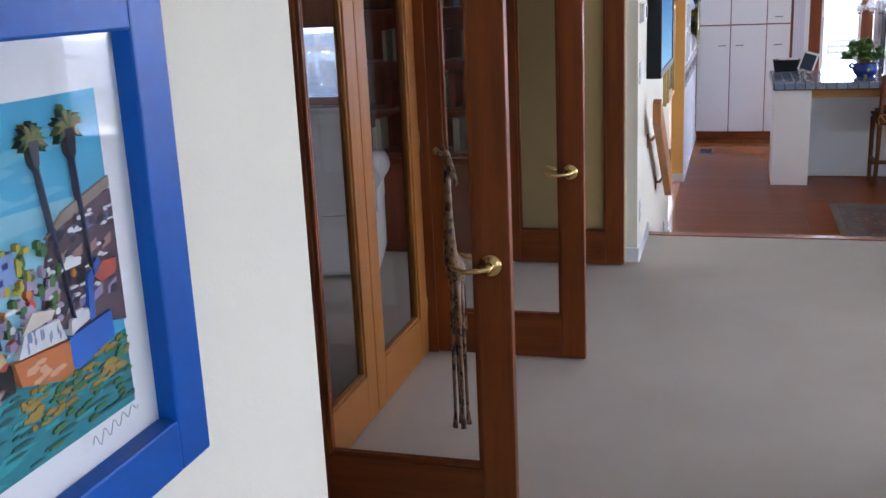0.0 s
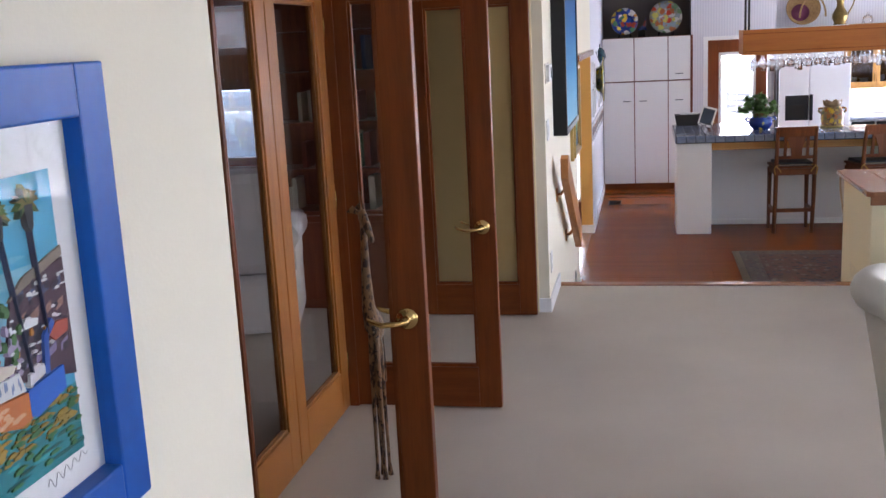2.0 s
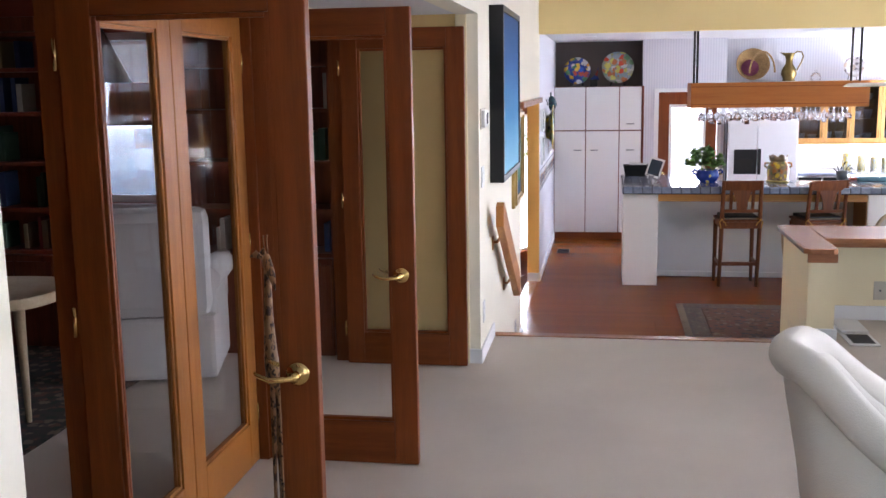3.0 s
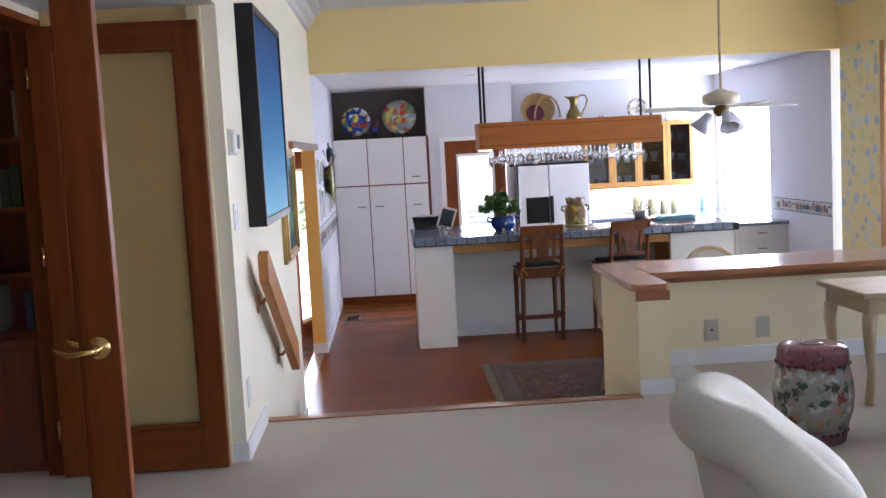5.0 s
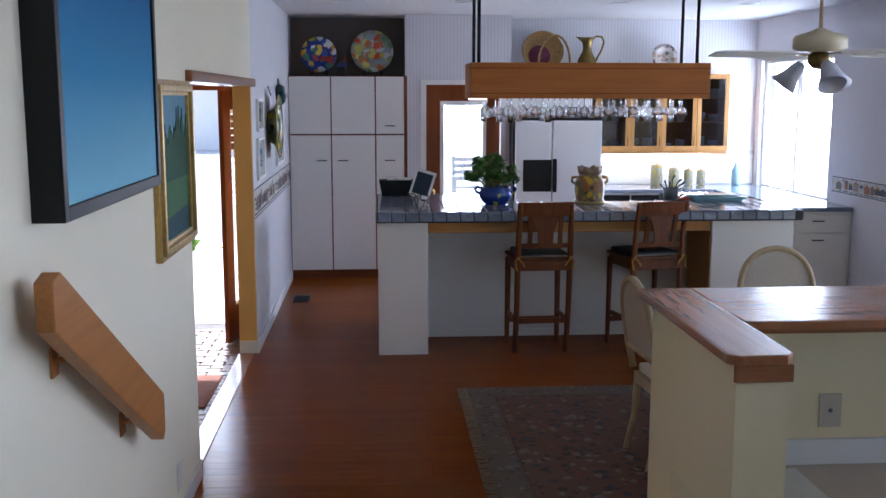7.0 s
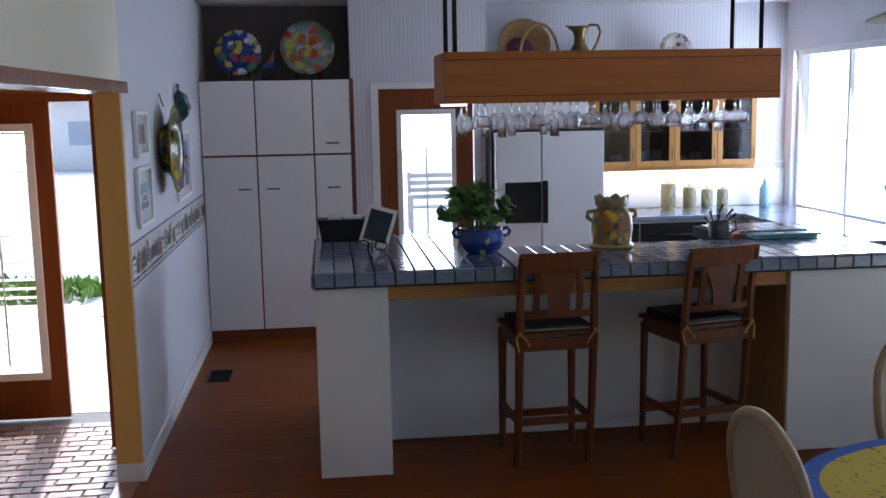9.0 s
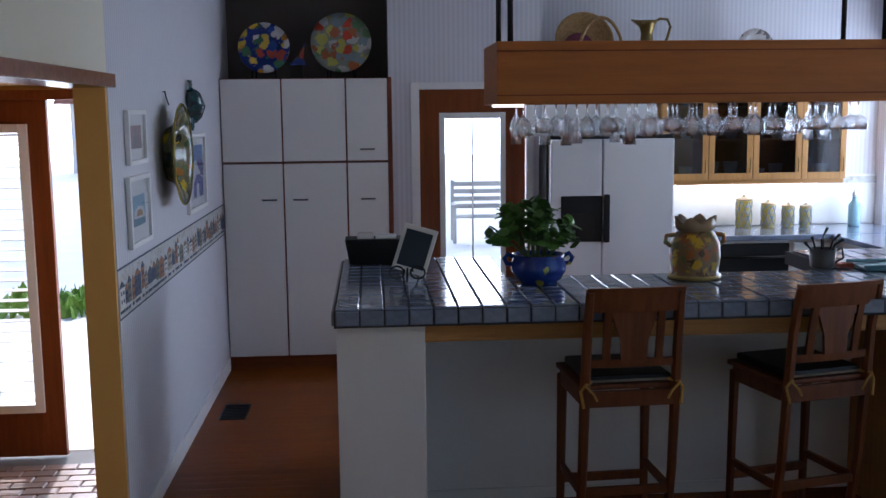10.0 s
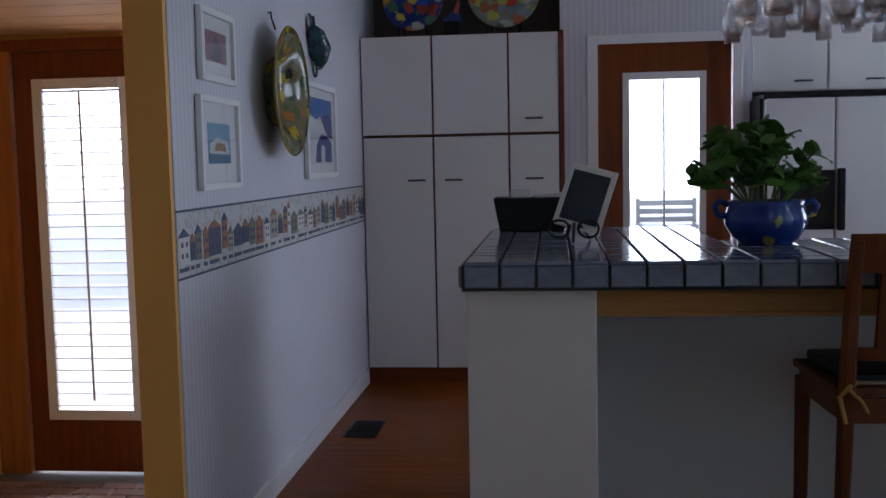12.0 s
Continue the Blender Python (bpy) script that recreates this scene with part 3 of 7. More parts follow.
# ---- glazed doors ----
def leaf(width, height, stile, top, bottom, wood_v, wood_h, thick=0.042, two=False):
    """Parts of a glazed leaf lying along +x from its hinge, centred on y=0: (name, bmesh, material)."""
    t = thick / 2
    made = [("stile", box(0, -t, 0, stile, t, height, 0.004), wood_v), ("stile", box(width - stile, -t, 0, width, t, height, 0.004), wood_v),
            ("rail", box(stile, -t, 0, width - stile, t, bottom, 0.003), wood_h), ("rail", box(stile, -t, height - top, width - stile, t, height, 0.003), wood_h)]
    bead = bmesh.new()
    for s in (-1, 1):
        a, b = (t - 0.008) * s, (t - 0.020) * s
        box(stile, a, bottom, stile + 0.014, b, height - top, 0.003, bm=bead)
        box(width - stile - 0.014, a, bottom, width - stile, b, height - top, 0.003, bm=bead)
        box(stile + 0.014, a, bottom, width - stile - 0.014, b, bottom + 0.014, 0.003, bm=bead)
        box(stile + 0.014, a, height - top - 0.014, width - stile - 0.014, b, height - top, 0.003, bm=bead)
    made.append(("glazing_bead", bead, wood_v))
    made.append(("pane", box(stile + 0.001, -0.003, bottom + 0.001, width - stile - 0.001, 0.003, height - top - 0.001), M_GLASS))
    return made


def lever(parent, x, z, side, toward):
    """A brass lever with its round rose."""
    y = 0.021 * side
    r = bmesh.new()
    merge(r, lathe([(0.0, 0), (0.036, 0), (0.036, 0.004), (0.028, 0.010), (0.014, 0.012), (0.012, 0.040), (0.016, 0.046), (0.0, 0.048)], 20),
          Matrix.Translation((x, y, z)) @ Matrix.Rotation(radians(-90 * side), 4, "X"))
    h = part("handle", r, M_BRASS, parent, "polished brass lever handle")
    part("lever", tube([(x, y + 0.045 * side, z), (x + 0.03 * toward, y + 0.052 * side, z - 0.004), (x + 0.07 * toward, y + 0.052 * side, z - 0.008),
                        (x + 0.105 * toward, y + 0.047 * side, z + 0.003), (x + 0.118 * toward, y + 0.043 * side, z + 0.012)], [0.010, 0.009, 0.008, 0.007, 0.004], seg=10), M_BRASS, h)


def door_leaf(x, y, turn, label, wood_v, wood_h, handle=True, width=0.733):
    d = thing("glazed_door", x, y, 0.006, label, "door", "glazed doors of the library", turn)
    for n, bm, m in leaf(width, 2.0, 0.105, 0.115, 0.195, wood_v, wood_h):
        ob = part(n, bm, m, d)
        if n == "pane":
            ob.visible_shadow = False
    if handle:
        lever(d, width - 0.06, 0.862, -1, -1)
        lever(d, width - 0.06, 0.862, 1, -1)
    for z in (0.22, 1.0, 1.78):
        part("hinge", tube([(-0.006, -0.026, z - 0.045), (-0.006, -0.026, z + 0.045)], 0.007, seg=8), M_BRASS, d, "brass hinge")
    return d


door_leaf(-1.275, 2.53, 0, "stained fir glazed door standing open into the hall", M_DOORWOOD, M_DOORRAIL)
door_leaf(-1.275, 4.02, 0, "stained fir glazed door standing open into the hall", M_DOORWOOD, M_DOORRAIL)
door_leaf(-1.275, 5.605, 0, "stained fir glazed door folded open against a cream wall", M_DOORWOOD, M_DOORRAIL, False, 0.735)
door_leaf(-1.275, 1.03, 0, "stained fir glazed door folded open against the near wall", M_DOORWOOD, M_DOORRAIL, False)
# The closed pair takes the lighter fir, coloured as lit from the hall.
door_leaf(-1.30, 2.575, 90, "closed fir glazed door, toned lighter where it faces the hall windows", M_LITWOOD, M_LITRAIL, False, 0.705)
door_leaf(-1.30, 3.990, -90, "closed fir glazed door, toned lighter where it faces the hall windows", M_LITWOOD, M_LITRAIL, False, 0.705)
jam = bmesh.new()
for y in (0.985, 2.548, 3.992, 5.645):
    box(-1.365, y, 0, -1.235, y + 0.03, 2.045, 0.004, bm=jam)
box(-1.365, 0.985, 2.012, -1.235, 5.675, 2.045, 0.004, bm=jam)
structure("door_frame_library", jam, M_DOORWOOD, "stained fir frame of the library doors")
structure("door_casing_hall", box(-0.60, 5.655, 0, -0.535, 5.678, 2.075, 0.004), M_PONY)

# handrail on brackets
hr = thing("handrail", W, 0, 0, "flat fir handrail board sloping down beside the steps", "handrail")
part("board", prism([(6.065, 0.915), (6.135, 0.932), (7.29, 0.255), (7.29, 0.108), (7.255, 0.08), (6.065, 0.785)], 0.055, 0.105, "x", bev=0.005), M_RAIL, hr)
for yy in (6.35, 7.05):
    zz = 0.62 - (yy - 6.35) * 0.595
    part("bracket", tube([(0, yy, zz + 0.02), (0.03, yy, zz + 0.02), (0.06, yy, zz + 0.06)], 0.010), M_RAIL, hr)
    part("bracket_plate", box(0, yy - 0.03, zz - 0.03, 0.008, yy + 0.03, zz + 0.06, 0.002), M_RAIL, hr)

# ---- kitchen: pantry, back door, fridge ----
def pull(parent, x, y, z, w=0.10):
    part("handle", tube([(x - w / 2, y + 0.02, z), (x - w / 2 + 0.004, y, z), (x + w / 2 - 0.004, y, z), (x + w / 2, y + 0.02, z)], 0.006, seg=8), M_GREY, parent, "slim dark pull")


def cabinet_unit(x0, x1, z0, z1, handle_x, handle_z, label):
    c = thing("pantry_cabinet", (x0 + x1) / 2, 14.26, z0, label, "cabinet", "pantry cabinets")
    w = (x1 - x0) / 2
    part("body", box(-w, 0.0, 0, w, 0.50, z1 - z0), M_REDWOOD, c)
    d = part("door", box(-w + 0.006, -0.022, 0.006, w - 0.006, -0.001, z1 - z0 - 0.006, 0.003), M_LAM, c, "white laminate door")
    if handle_x is not None:
        pull(d, handle_x - (x0 + x1) / 2, -0.042, handle_z - z0)


XS = (W + 0.004, -0.022, 0.447, 0.757)
for i, (hx, hz) in enumerate(((None, 0), (None, 0), (0.60, 1.075))):
    cabinet_unit(XS[i], XS[i + 1], 0.985, 1.597, hx, hz, "upper pantry unit with a flat white door")
for i, (hx, hz) in enumerate(((-0.13, 0.708), (0.10, 0.708), (0.60, 0.708))):
    cabinet_unit(XS[i], XS[i + 1], -0.478, 0.980, hx, hz, "tall pantry unit with a flat white door")
structure("pantry_plinth", box(W + 0.004, 14.27, KF, 0.757, 14.7, -0.482), M_DOORRAIL, "reddish wooden plinth under the pantry")
structure("pantry_side", box(0.758, 14.232, KF, 0.785, 14.262, 1.60, 0.002), M_REDWOOD)

# decorated plates on stands
def plate(x, y, z, r, m, label, depth=0.035, lean=12):
    t = thing("decorative_plate", x, y, z, label, "plate")
    bm = bmesh.new()
    merge(bm, lathe([(0.0, 0.0), (r * 0.55, 0.0), (r * 0.66, depth * 0.55), (r, depth), (r, depth + 0.006), (r * 0.64, depth * 0.55 + 0.008), (r * 0.52, 0.008), (0.0, 0.008)], 40),
          Matrix.Translation((0, 0.06, r + 0.03)) @ Matrix.Rotation(radians(90 - lean), 4, "X"))
    part("dish", bm, m, t, smooth=False)
    for s in (-1, 1):
        part("stand_leg", tube([(s * r * 0.45, -0.035, 0.055), (s * r * 0.45, -0.035, 0.0), (s * r * 0.4, 0.12, 0.004), (s * r * 0.3, 0.10, r * 0.9)], 0.005, seg=6), M_STEEL, t, "black wire stand")


M_PL1 = spotted("blue_fruit_glaze", (0.02, 0.04, 0.20), [(0.03, 0.08, 0.36), (0.60, 0.28, 0.03), (0.62, 0.45, 0.06), (0.55, 0.55, 0.55), (0.06, 0.16, 0.09), (0.35, 0.06, 0.04)], 13, 0.25, 0.52)
M_PL2 = spotted("village_scene_glaze", (0.26, 0.28, 0.22), [(0.55, 0.07, 0.03), (0.14, 0.25, 0.12), (0.50, 0.46, 0.10), (0.50, 0.50, 0.46), (0.42, 0.14, 0.05), (0.25, 0.32, 0.34)], 15, 0.25, 0.60)
plate(-0.15, 14.38, 1.599, 0.19, M_PL1, "deep blue ceramic plate painted with fruit on a stand")
plate(0.42, 14.38, 1.599, 0.225, M_PL2, "round ceramic plate painted with a village scene")
lug = thing("decorative_plate", 0.075, 14.40, 1.599, "small blue painted fish dish leaning beside a plate", "plate")
part("dish", prism([(-0.05, 0.10), (0.03, 0.17), (0.075, 0.27), (0.06, 0.16), (0.085, 0.09), (0.02, 0.10)], 0.03, 0.045, "y"), M_PL1, lug)
part("stand", box(-0.04, 0.0, 0, 0.06, 0.06, 0.10, 0.004), M_STEEL, lug)

# back door
bd = tagged(new("door_back"), "reddish wooden back door with a full glass pane", "door", kind="structure")
bd.matrix_basis = pose(0.99, 14.32, KF + 0.01)
bw = 0.795
for n, bm in (("stile", box(0, -0.022, 0, 0.148, 0.022, 2.07, 0.003)), ("stile", box(bw - 0.148, -0.022, 0, bw, 0.022, 2.07, 0.003)),
              ("rail", box(0.148, -0.022, 0, bw - 0.148, 0.022, 0.24, 0.003)), ("rail", box(0.148, -0.022, 1.895, bw - 0.148, 0.022, 2.07, 0.003))):
    part(n, bm, M_DOORWOOD, bd)
trim = bmesh.new()
for a in ((0.148, 0.24, 0.190, 1.895), (bw - 0.190, 0.24, bw - 0.148, 1.895), (0.190, 0.24, bw - 0.190, 0.285), (0.190, 1.850, bw - 0.190, 1.895)):
    box(a[0], -0.034, a[1], a[2], -0.012, a[3], 0.004, bm=trim)
part("pane_trim", trim, M_WHITE, bd, "white pane surround")
p = part("pane", box(0.15, -0.004, 0.25, bw - 0.15, 0.004, 1.89), M_GLASS, bd)
p.visible_shadow = False
part("muntin", box(bw / 2 - 0.006, -0.012, 0.285, bw / 2 + 0.006, -0.005, 1.85, 0.001), M_WHITE, bd)
part("knob", lathe([(0.0, 0), (0.012, 0), (0.012, 0.03), (0.028, 0.045), (0.028, 0.062), (0, 0.072)], 16, (0, 0, 0)), M_BRASS, bd).matrix_basis = pose(0.065, -0.022, 0.93, 90)
cas = bmesh.new()
for a in ((0.925, KF, 0.988, 1.56), (1.787, KF, 1.838, 1.56), (0.988, 1.507, 1.787, 1.56)):
    box(a[0], 14.236, a[1], a[2], 14.259, a[3], 0.004, bm=cas)
structure("door_casing_back", cas, M_WHITE, "white painted door casing")

# refrigerator
fr = thing("refrigerator", 2.36, 13.90, KF, "white side-by-side refrigerator with a dark dispenser", "refrigerator")
part("body", box(-0.455, 0.065, 0.02, 0.455, 0.80, 1.70, 0.006), M_FRIDGE, fr)
part("side_panel", box(-0.475, 0.06, 0.02, -0.456, 0.80, 1.71, 0.002), M_BLACK, fr, "black side panel")
# Black strip put in for the shade of the gap above the refrigerator.
part("gap_shade_strip", box(-0.455, 0.05, 1.701, 0.455, 0.75, 1.735, 0.003), M_BLACK, fr)
dl = part("door", box(-0.452, 0.0, 0.10, -0.075, 0.062, 1.705, 0.012), M_FRIDGE, fr)
dr = part("door", box(-0.068, 0.0, 0.10, 0.455, 0.062, 1.705, 0.012), M_FRIDGE, fr)
part("dispenser", box(-0.375, -0.008, 0.965, -0.075, 0.004, 1.30, 0.006), M_BLACK, dl, "black ice and water dispenser")
part("dispenser_recess", box(-0.34, -0.0095, 1.0, -0.13, -0.006, 1.17, 0.002), M_STEEL, dl)
part("handle", box(-0.064, -0.035, 0.96, -0.022, 0.0, 1.31, 0.01), M_BLACK, dr, "black grip")
part("plinth", box(-0.45, 0.03, 0.0, 0.45, 0.08, 0.098, 0.003), M_GREY, fr)

# cabinets over the fridge and glazed wall cabinets
for i in range(2):
    x0 = 1.91 + 0.445 * i
    c = thing("wall_cabinet", x0 + 0.2215, 14.35, 1.20, "white wall cabinet above the refrigerator", "cabinet", "cabinets above the refrigerator")
    part("body", box(-0.2215, 0.0, 0, 0.2215, 0.40, 0.43), M_LAM, c)
    d = part("door", box(-0.216, -0.022, 0.005, 0.216, -0.001, 0.425, 0.003), M_LAM, c)
    pull(d, 0.05 if i else 0.08, -0.042, 0.06)


def glazed_cabinet(x0, x1, label):
    w = (x1 - x0) / 2
    z0, z1 = 0.79, 1.632
    c = thing("glazed_cabinet", x0 + w, 14.42, z0, label, "cabinet", "glazed wall cabinets")
    h = z1 - z0
    b = bmesh.new()
    box(-w, 0.0, 0, -w + 0.018, 0.33, h, bm=b)
    box(w - 0.018, 0.0, 0, w, 0.33, h, bm=b)
    box(-w + 0.018, 0.0, 0, w - 0.018, 0.33, 0.02, bm=b)
    box(-w + 0.018, 0.0, h - 0.02, w - 0.018, 0.33, h, bm=b)
    box(-w + 0.018, 0.31, 0.02, w - 0.018, 0.33, h - 0.02, bm=b)
    part("body", b, M_OAKV, c)
    for k in (0.30, 0.56):
        part("shelf", box(-w + 0.018, 0.03, k, w - 0.018, 0.31, k + 0.014), M_OAK, c)
    d = bmesh.new()
    f = 0.048
    box(-w + 0.002, -0.022, 0.002, -w + f, -0.001, h - 0.002, 0.003, bm=d)
    box(w - f, -0.022, 0.002, w - 0.002, -0.001, h - 0.002, 0.003, bm=d)
    box(-w + f, -0.022, 0.002, w - f, -0.001, 0.055, 0.003, bm=d)
    box(-w + f, -0.022, h - 0.055, w - f, -0.001, h - 0.002, 0.003, bm=d)
    door = part("door", d, M_OAKV, c, "oak-framed glass door")
    q = part("pane", box(-w + f, -0.013, 0.055, w - f, -0.008, h - 0.055), M_DIMGLASS, door)
    q.visible_shadow = False
    part("handle", tube([(w * 0.86, -0.03, 0.06), (w * 0.86, -0.038, 0.09), (w * 0.86, -0.038, 0.14), (w * 0.86, -0.03, 0.17)], 0.005), M_OLDBRASS, door)
    rnd = random.Random(int(x0 * 100))
    dishes = []
    for k in (0.02, 0.314, 0.574):
        for u in (-0.08, 0.07):
            hh = rnd.uniform(0.05, 0.14)
            dishes.append((u, k, hh))
    return c, dishes


for a, b in ((2.862, 3.236), (3.238, 3.590), (3.592, 3.980), (3.982, 4.340)):
    c, dishes = glazed_cabinet(a, b, "honey-oak wall cabinet with a glass door and stacked dishes")
    for u, k, hh in dishes:
        single("bowl", lathe([(0.0, 0), (0.03, 0), (0.05, hh * 0.5), (0.058, hh), (0.052, hh), (0.04, hh * 0.5), (0.0, 0.01)], 14, ((a + b) / 2 + u, 14.60, 0.79 + k)), M_WHITE,
               "white china dish standing in a glazed cabinet", "dish", "dishes in the cabinets", True)
structure("under_cabinet_trim", box(2.862, 14.43, 0.755, 4.34, 14.455, 0.789, 0.003), M_OAK, "oak light rail under the wall cabinets")
tube_lamp = thing("under_cabinet_lamp", 3.6, 14.56, 0.76, "slim fluorescent lamp under the wall cabinets", "lamp")
part("housing", box(-0.62, -0.04, 0.008, 0.62, 0.04, 0.028, 0.003), M_WPLASTIC, tube_lamp)
part("tube", tube([(-0.6, 0, -0.004), (0.6, 0, -0.004)], 0.011), M_TUBE, tube_lamp, "lit tube")

# back counter with its drawers, splash tiles and canisters
structure("tile_splash", box(2.86, 14.738, 0.40, 4.765, 14.757, 0.80), M_SPLASH, "white tiled splashback")
sp = structure("splash_border", box(2.86, 14.732, 0.73, 4.765, 14.737, 0.785), M_BORDER)
bc = thing("back_counter", 3.8, 14.4, KF, "slate-blue tiled back counter with a dark oven front", "counter")
part("top", box(-0.94, -0.33, 0.925, 0.965, 0.335, 0.965, 0.006), M_TILE, bc, "slate-blue tiled top")
part("body", box(-0.94, -0.27, 0.10, 0.965, 0.335, 0.924), M_LAM, bc)
part("oven_front", box(-0.92, -0.30, 0.60, -0.62, -0.271, 0.90, 0.005), M_BLACK, bc, "black appliance front")
part("oven_front", box(-0.60, -0.30, 0.60, -0.02, -0.271, 0.90, 0.005), M_BLACK, bc, "black appliance front")
part("oven_handle", tube([(-0.56, -0.33, 0.80), (-0.06, -0.33, 0.80)], 0.009), M_STEEL, bc)
part("drawer", box(0.02, -0.295, 0.70, 0.60, -0.271, 0.90, 0.004), M_LAM, bc)
rc = thing("side_counter", 4.42, 13.0, KF, "white base cabinet with drawers under a tiled top", "counter")
part("top", box(-0.33, -0.75, 0.925, 0.345, 1.06, 0.964, 0.006), M_TILE, rc, "slate-blue tiled top")
part("body", box(-0.28, -0.72, 0.10, 0.345, 1.06, 0.924), M_LAM, rc)
for k, (a, b) in enumerate(((0.74, 0.90), (0.11, 0.725))):
    d = part("drawer" if k == 0 else "door", box(-0.24, -0.742, a, 0.30, -0.721, b, 0.003), M_LAM, rc)
    pull(d, 0.03, -0.76, b - 0.06)
    d = part("drawer" if k == 0 else "door", box(-0.302, -0.70, a, -0.281, -0.10, b, 0.003), M_LAM, rc)
M_TIE = mat("yellow_cord", (0.50, 0.28, 0.06), 0.8)
M_LATT = mat("grey_blue_lattice", (0.20, 0.25, 0.30), 0.45)
M_CAN = spotted("yellow_lattice_tin", (0.42, 0.32, 0.05), [(0.30, 0.36, 0.40), (0.22, 0.28, 0.34), (0.40, 0.40, 0.38)], 40, 0.4, 0.42)
for x, h, r in ((3.60, 0.25, 0.062), (3.80, 0.21, 0.055), (3.965, 0.185, 0.048), (4.11, 0.18, 0.046)):
    c = thing("canister", x, 14.58, 0.395, "yellow and white lattice-painted canister with a lid", "canister", "canisters on the back counter")
    part("body", lathe([(r * 0.9, 0), (r, 0.01), (r, h * 0.86), (r * 0.95, h * 0.88)], 16), M_CAN, c)
    for i in range(7):
        for sgn in (-1, 1):
            part("lattice_band", tube([((r + 0.0006) * math.cos(2 * math.pi * (i + sgn * 1.4 * k / 8) / 7), (r + 0.0006) * math.sin(2 * math.pi * (i + sgn * 1.4 * k / 8) / 7), 0.012 + (h * 0.84 - 0.012) * k / 8) for k in range(9)], 0.0035, seg=4), M_LATT, c)
    part("lid", lathe([(r * 1.04, h * 0.88), (r * 1.04, h * 0.93), (r * 0.4, h * 0.97), (r * 0.2, h * 1.0), (r * 0.24, h * 1.05), (0, h * 1.08)], 16), M_CREAMW, c)
sb = thing("soap_bottle", 4.50, 14.55, 0.395, "pale blue soap bottle on the back counter", "bottle")
part("body", lathe([(0.045, 0), (0.048, 0.02), (0.048, 0.17), (0.02, 0.21), (0.018, 0.24)], 14), mat("pale_blue_plastic", (0.25, 0.42, 0.50), 0.3), sb)
part("cap", lathe([(0.02, 0.24), (0.02, 0.27), (0.006, 0.275), (0.006, 0.30), (0, 0.30)], 12), M_WPLASTIC, sb)

# things on top of the wall cabinets
TOPZ = 1.634
bk = thing("wicker_basket", 2.33, 14.50, TOPZ, "round wicker basket with a purple motif and a hoop handle", "basket")
M_WICK = mat("wicker", (0.40, 0.25, 0.10), 0.8, second=(0.24, 0.14, 0.05), scale=40, fine=120, bump=0.6)
b = bmesh.new()
merge(b, lathe([(0.0, 0), (0.18, 0.0), (0.215, 0.05), (0.23, 0.11), (0.215, 0.11), (0.17, 0.02), (0.0, 0.015)], 26), Matrix.Translation((-0.05, 0.12, 0.21)) @ Matrix.Rotation(radians(72), 4, "X"))
part("bowl", b, M_WICK, bk)
m2 = bmesh.new()
merge(m2, lathe([(0.0, 0.0), (0.12, 0.0), (0.12, 0.005), (0, 0.005)], 20), Matrix.Translation((-0.08, 0.085, 0.19)) @ Matrix.Rotation(radians(72), 4, "X"))
part("motif", m2, mat("purple_weave", (0.16, 0.03, 0.08), 0.8, amount=0.5, scale=30), bk)
part("hoop", tube([(0.07 + 0.17 * math.cos(a), -0.02, 0.12 + 0.29 * math.sin(a)) for a in (math.pi * k / 12 for k in range(0, 13))], 0.013, seg=8), M_WICK, bk)
tagged(bk)
structure("cabinet_top_shelf", box(1.91, 14.40, 1.605, 2.86, 14.75, 1.632), M_LAM)
jg = thing("brass_ewer", 2.76, 14.50, TOPZ, "tall aged-brass ewer with a curved handle", "jug")
part("body", lathe([(0.085, 0), (0.09, 0.01), (0.075, 0.025), (0.105, 0.09), (0.10, 0.15), (0.05, 0.24), (0.045, 0.29), (0.062, 0.35), (0.085, 0.385), (0.078, 0.385), (0.04, 0.30), (0.0, 0.29)], 24), M_OLDBRASS, jg)
part("spout", prism([(-0.05, 0.335), (-0.125, 0.395), (-0.05, 0.387)], -0.03, 0.03, "y", bev=0.006), M_OLDBRASS, jg)
part("handle", tube([(0.06, 0, 0.375), (0.10, 0, 0.40), (0.16, 0, 0.395), (0.185, 0, 0.34), (0.16, 0, 0.25), (0.115, 0, 0.17), (0.095, 0, 0.12)], 0.011), M_OLDBRASS, jg)
plate(3.62, 14.46, TOPZ, 0.145, spotted("brown_leaf_glaze", (0.40, 0.36, 0.33), [(0.12, 0.10, 0.10), (0.30, 0.22, 0.16), (0.45, 0.42, 0.40)], 20, 0.3, 0.5), "grey-brown patterned plate leaning on the cabinet top")
gv = single("glass_dome", lathe([(0.07, 0), (0.075, 0.05), (0.05, 0.10), (0.012, 0.12), (0.018, 0.14), (0.0, 0.15)], 18, (3.12, 14.5, TOPZ)), M_WINE, "small clear glass dome on the cabinet top", "glassware", smooth=True)
fg = single("figurine", lathe([(0.03, 0), (0.035, 0.03), (0.016, 0.08), (0.028, 0.11), (0.0, 0.15)], 14, (4.02, 14.5, TOPZ)), M_WHITE, "small white china figurine on the cabinet top", "figurine", smooth=True)

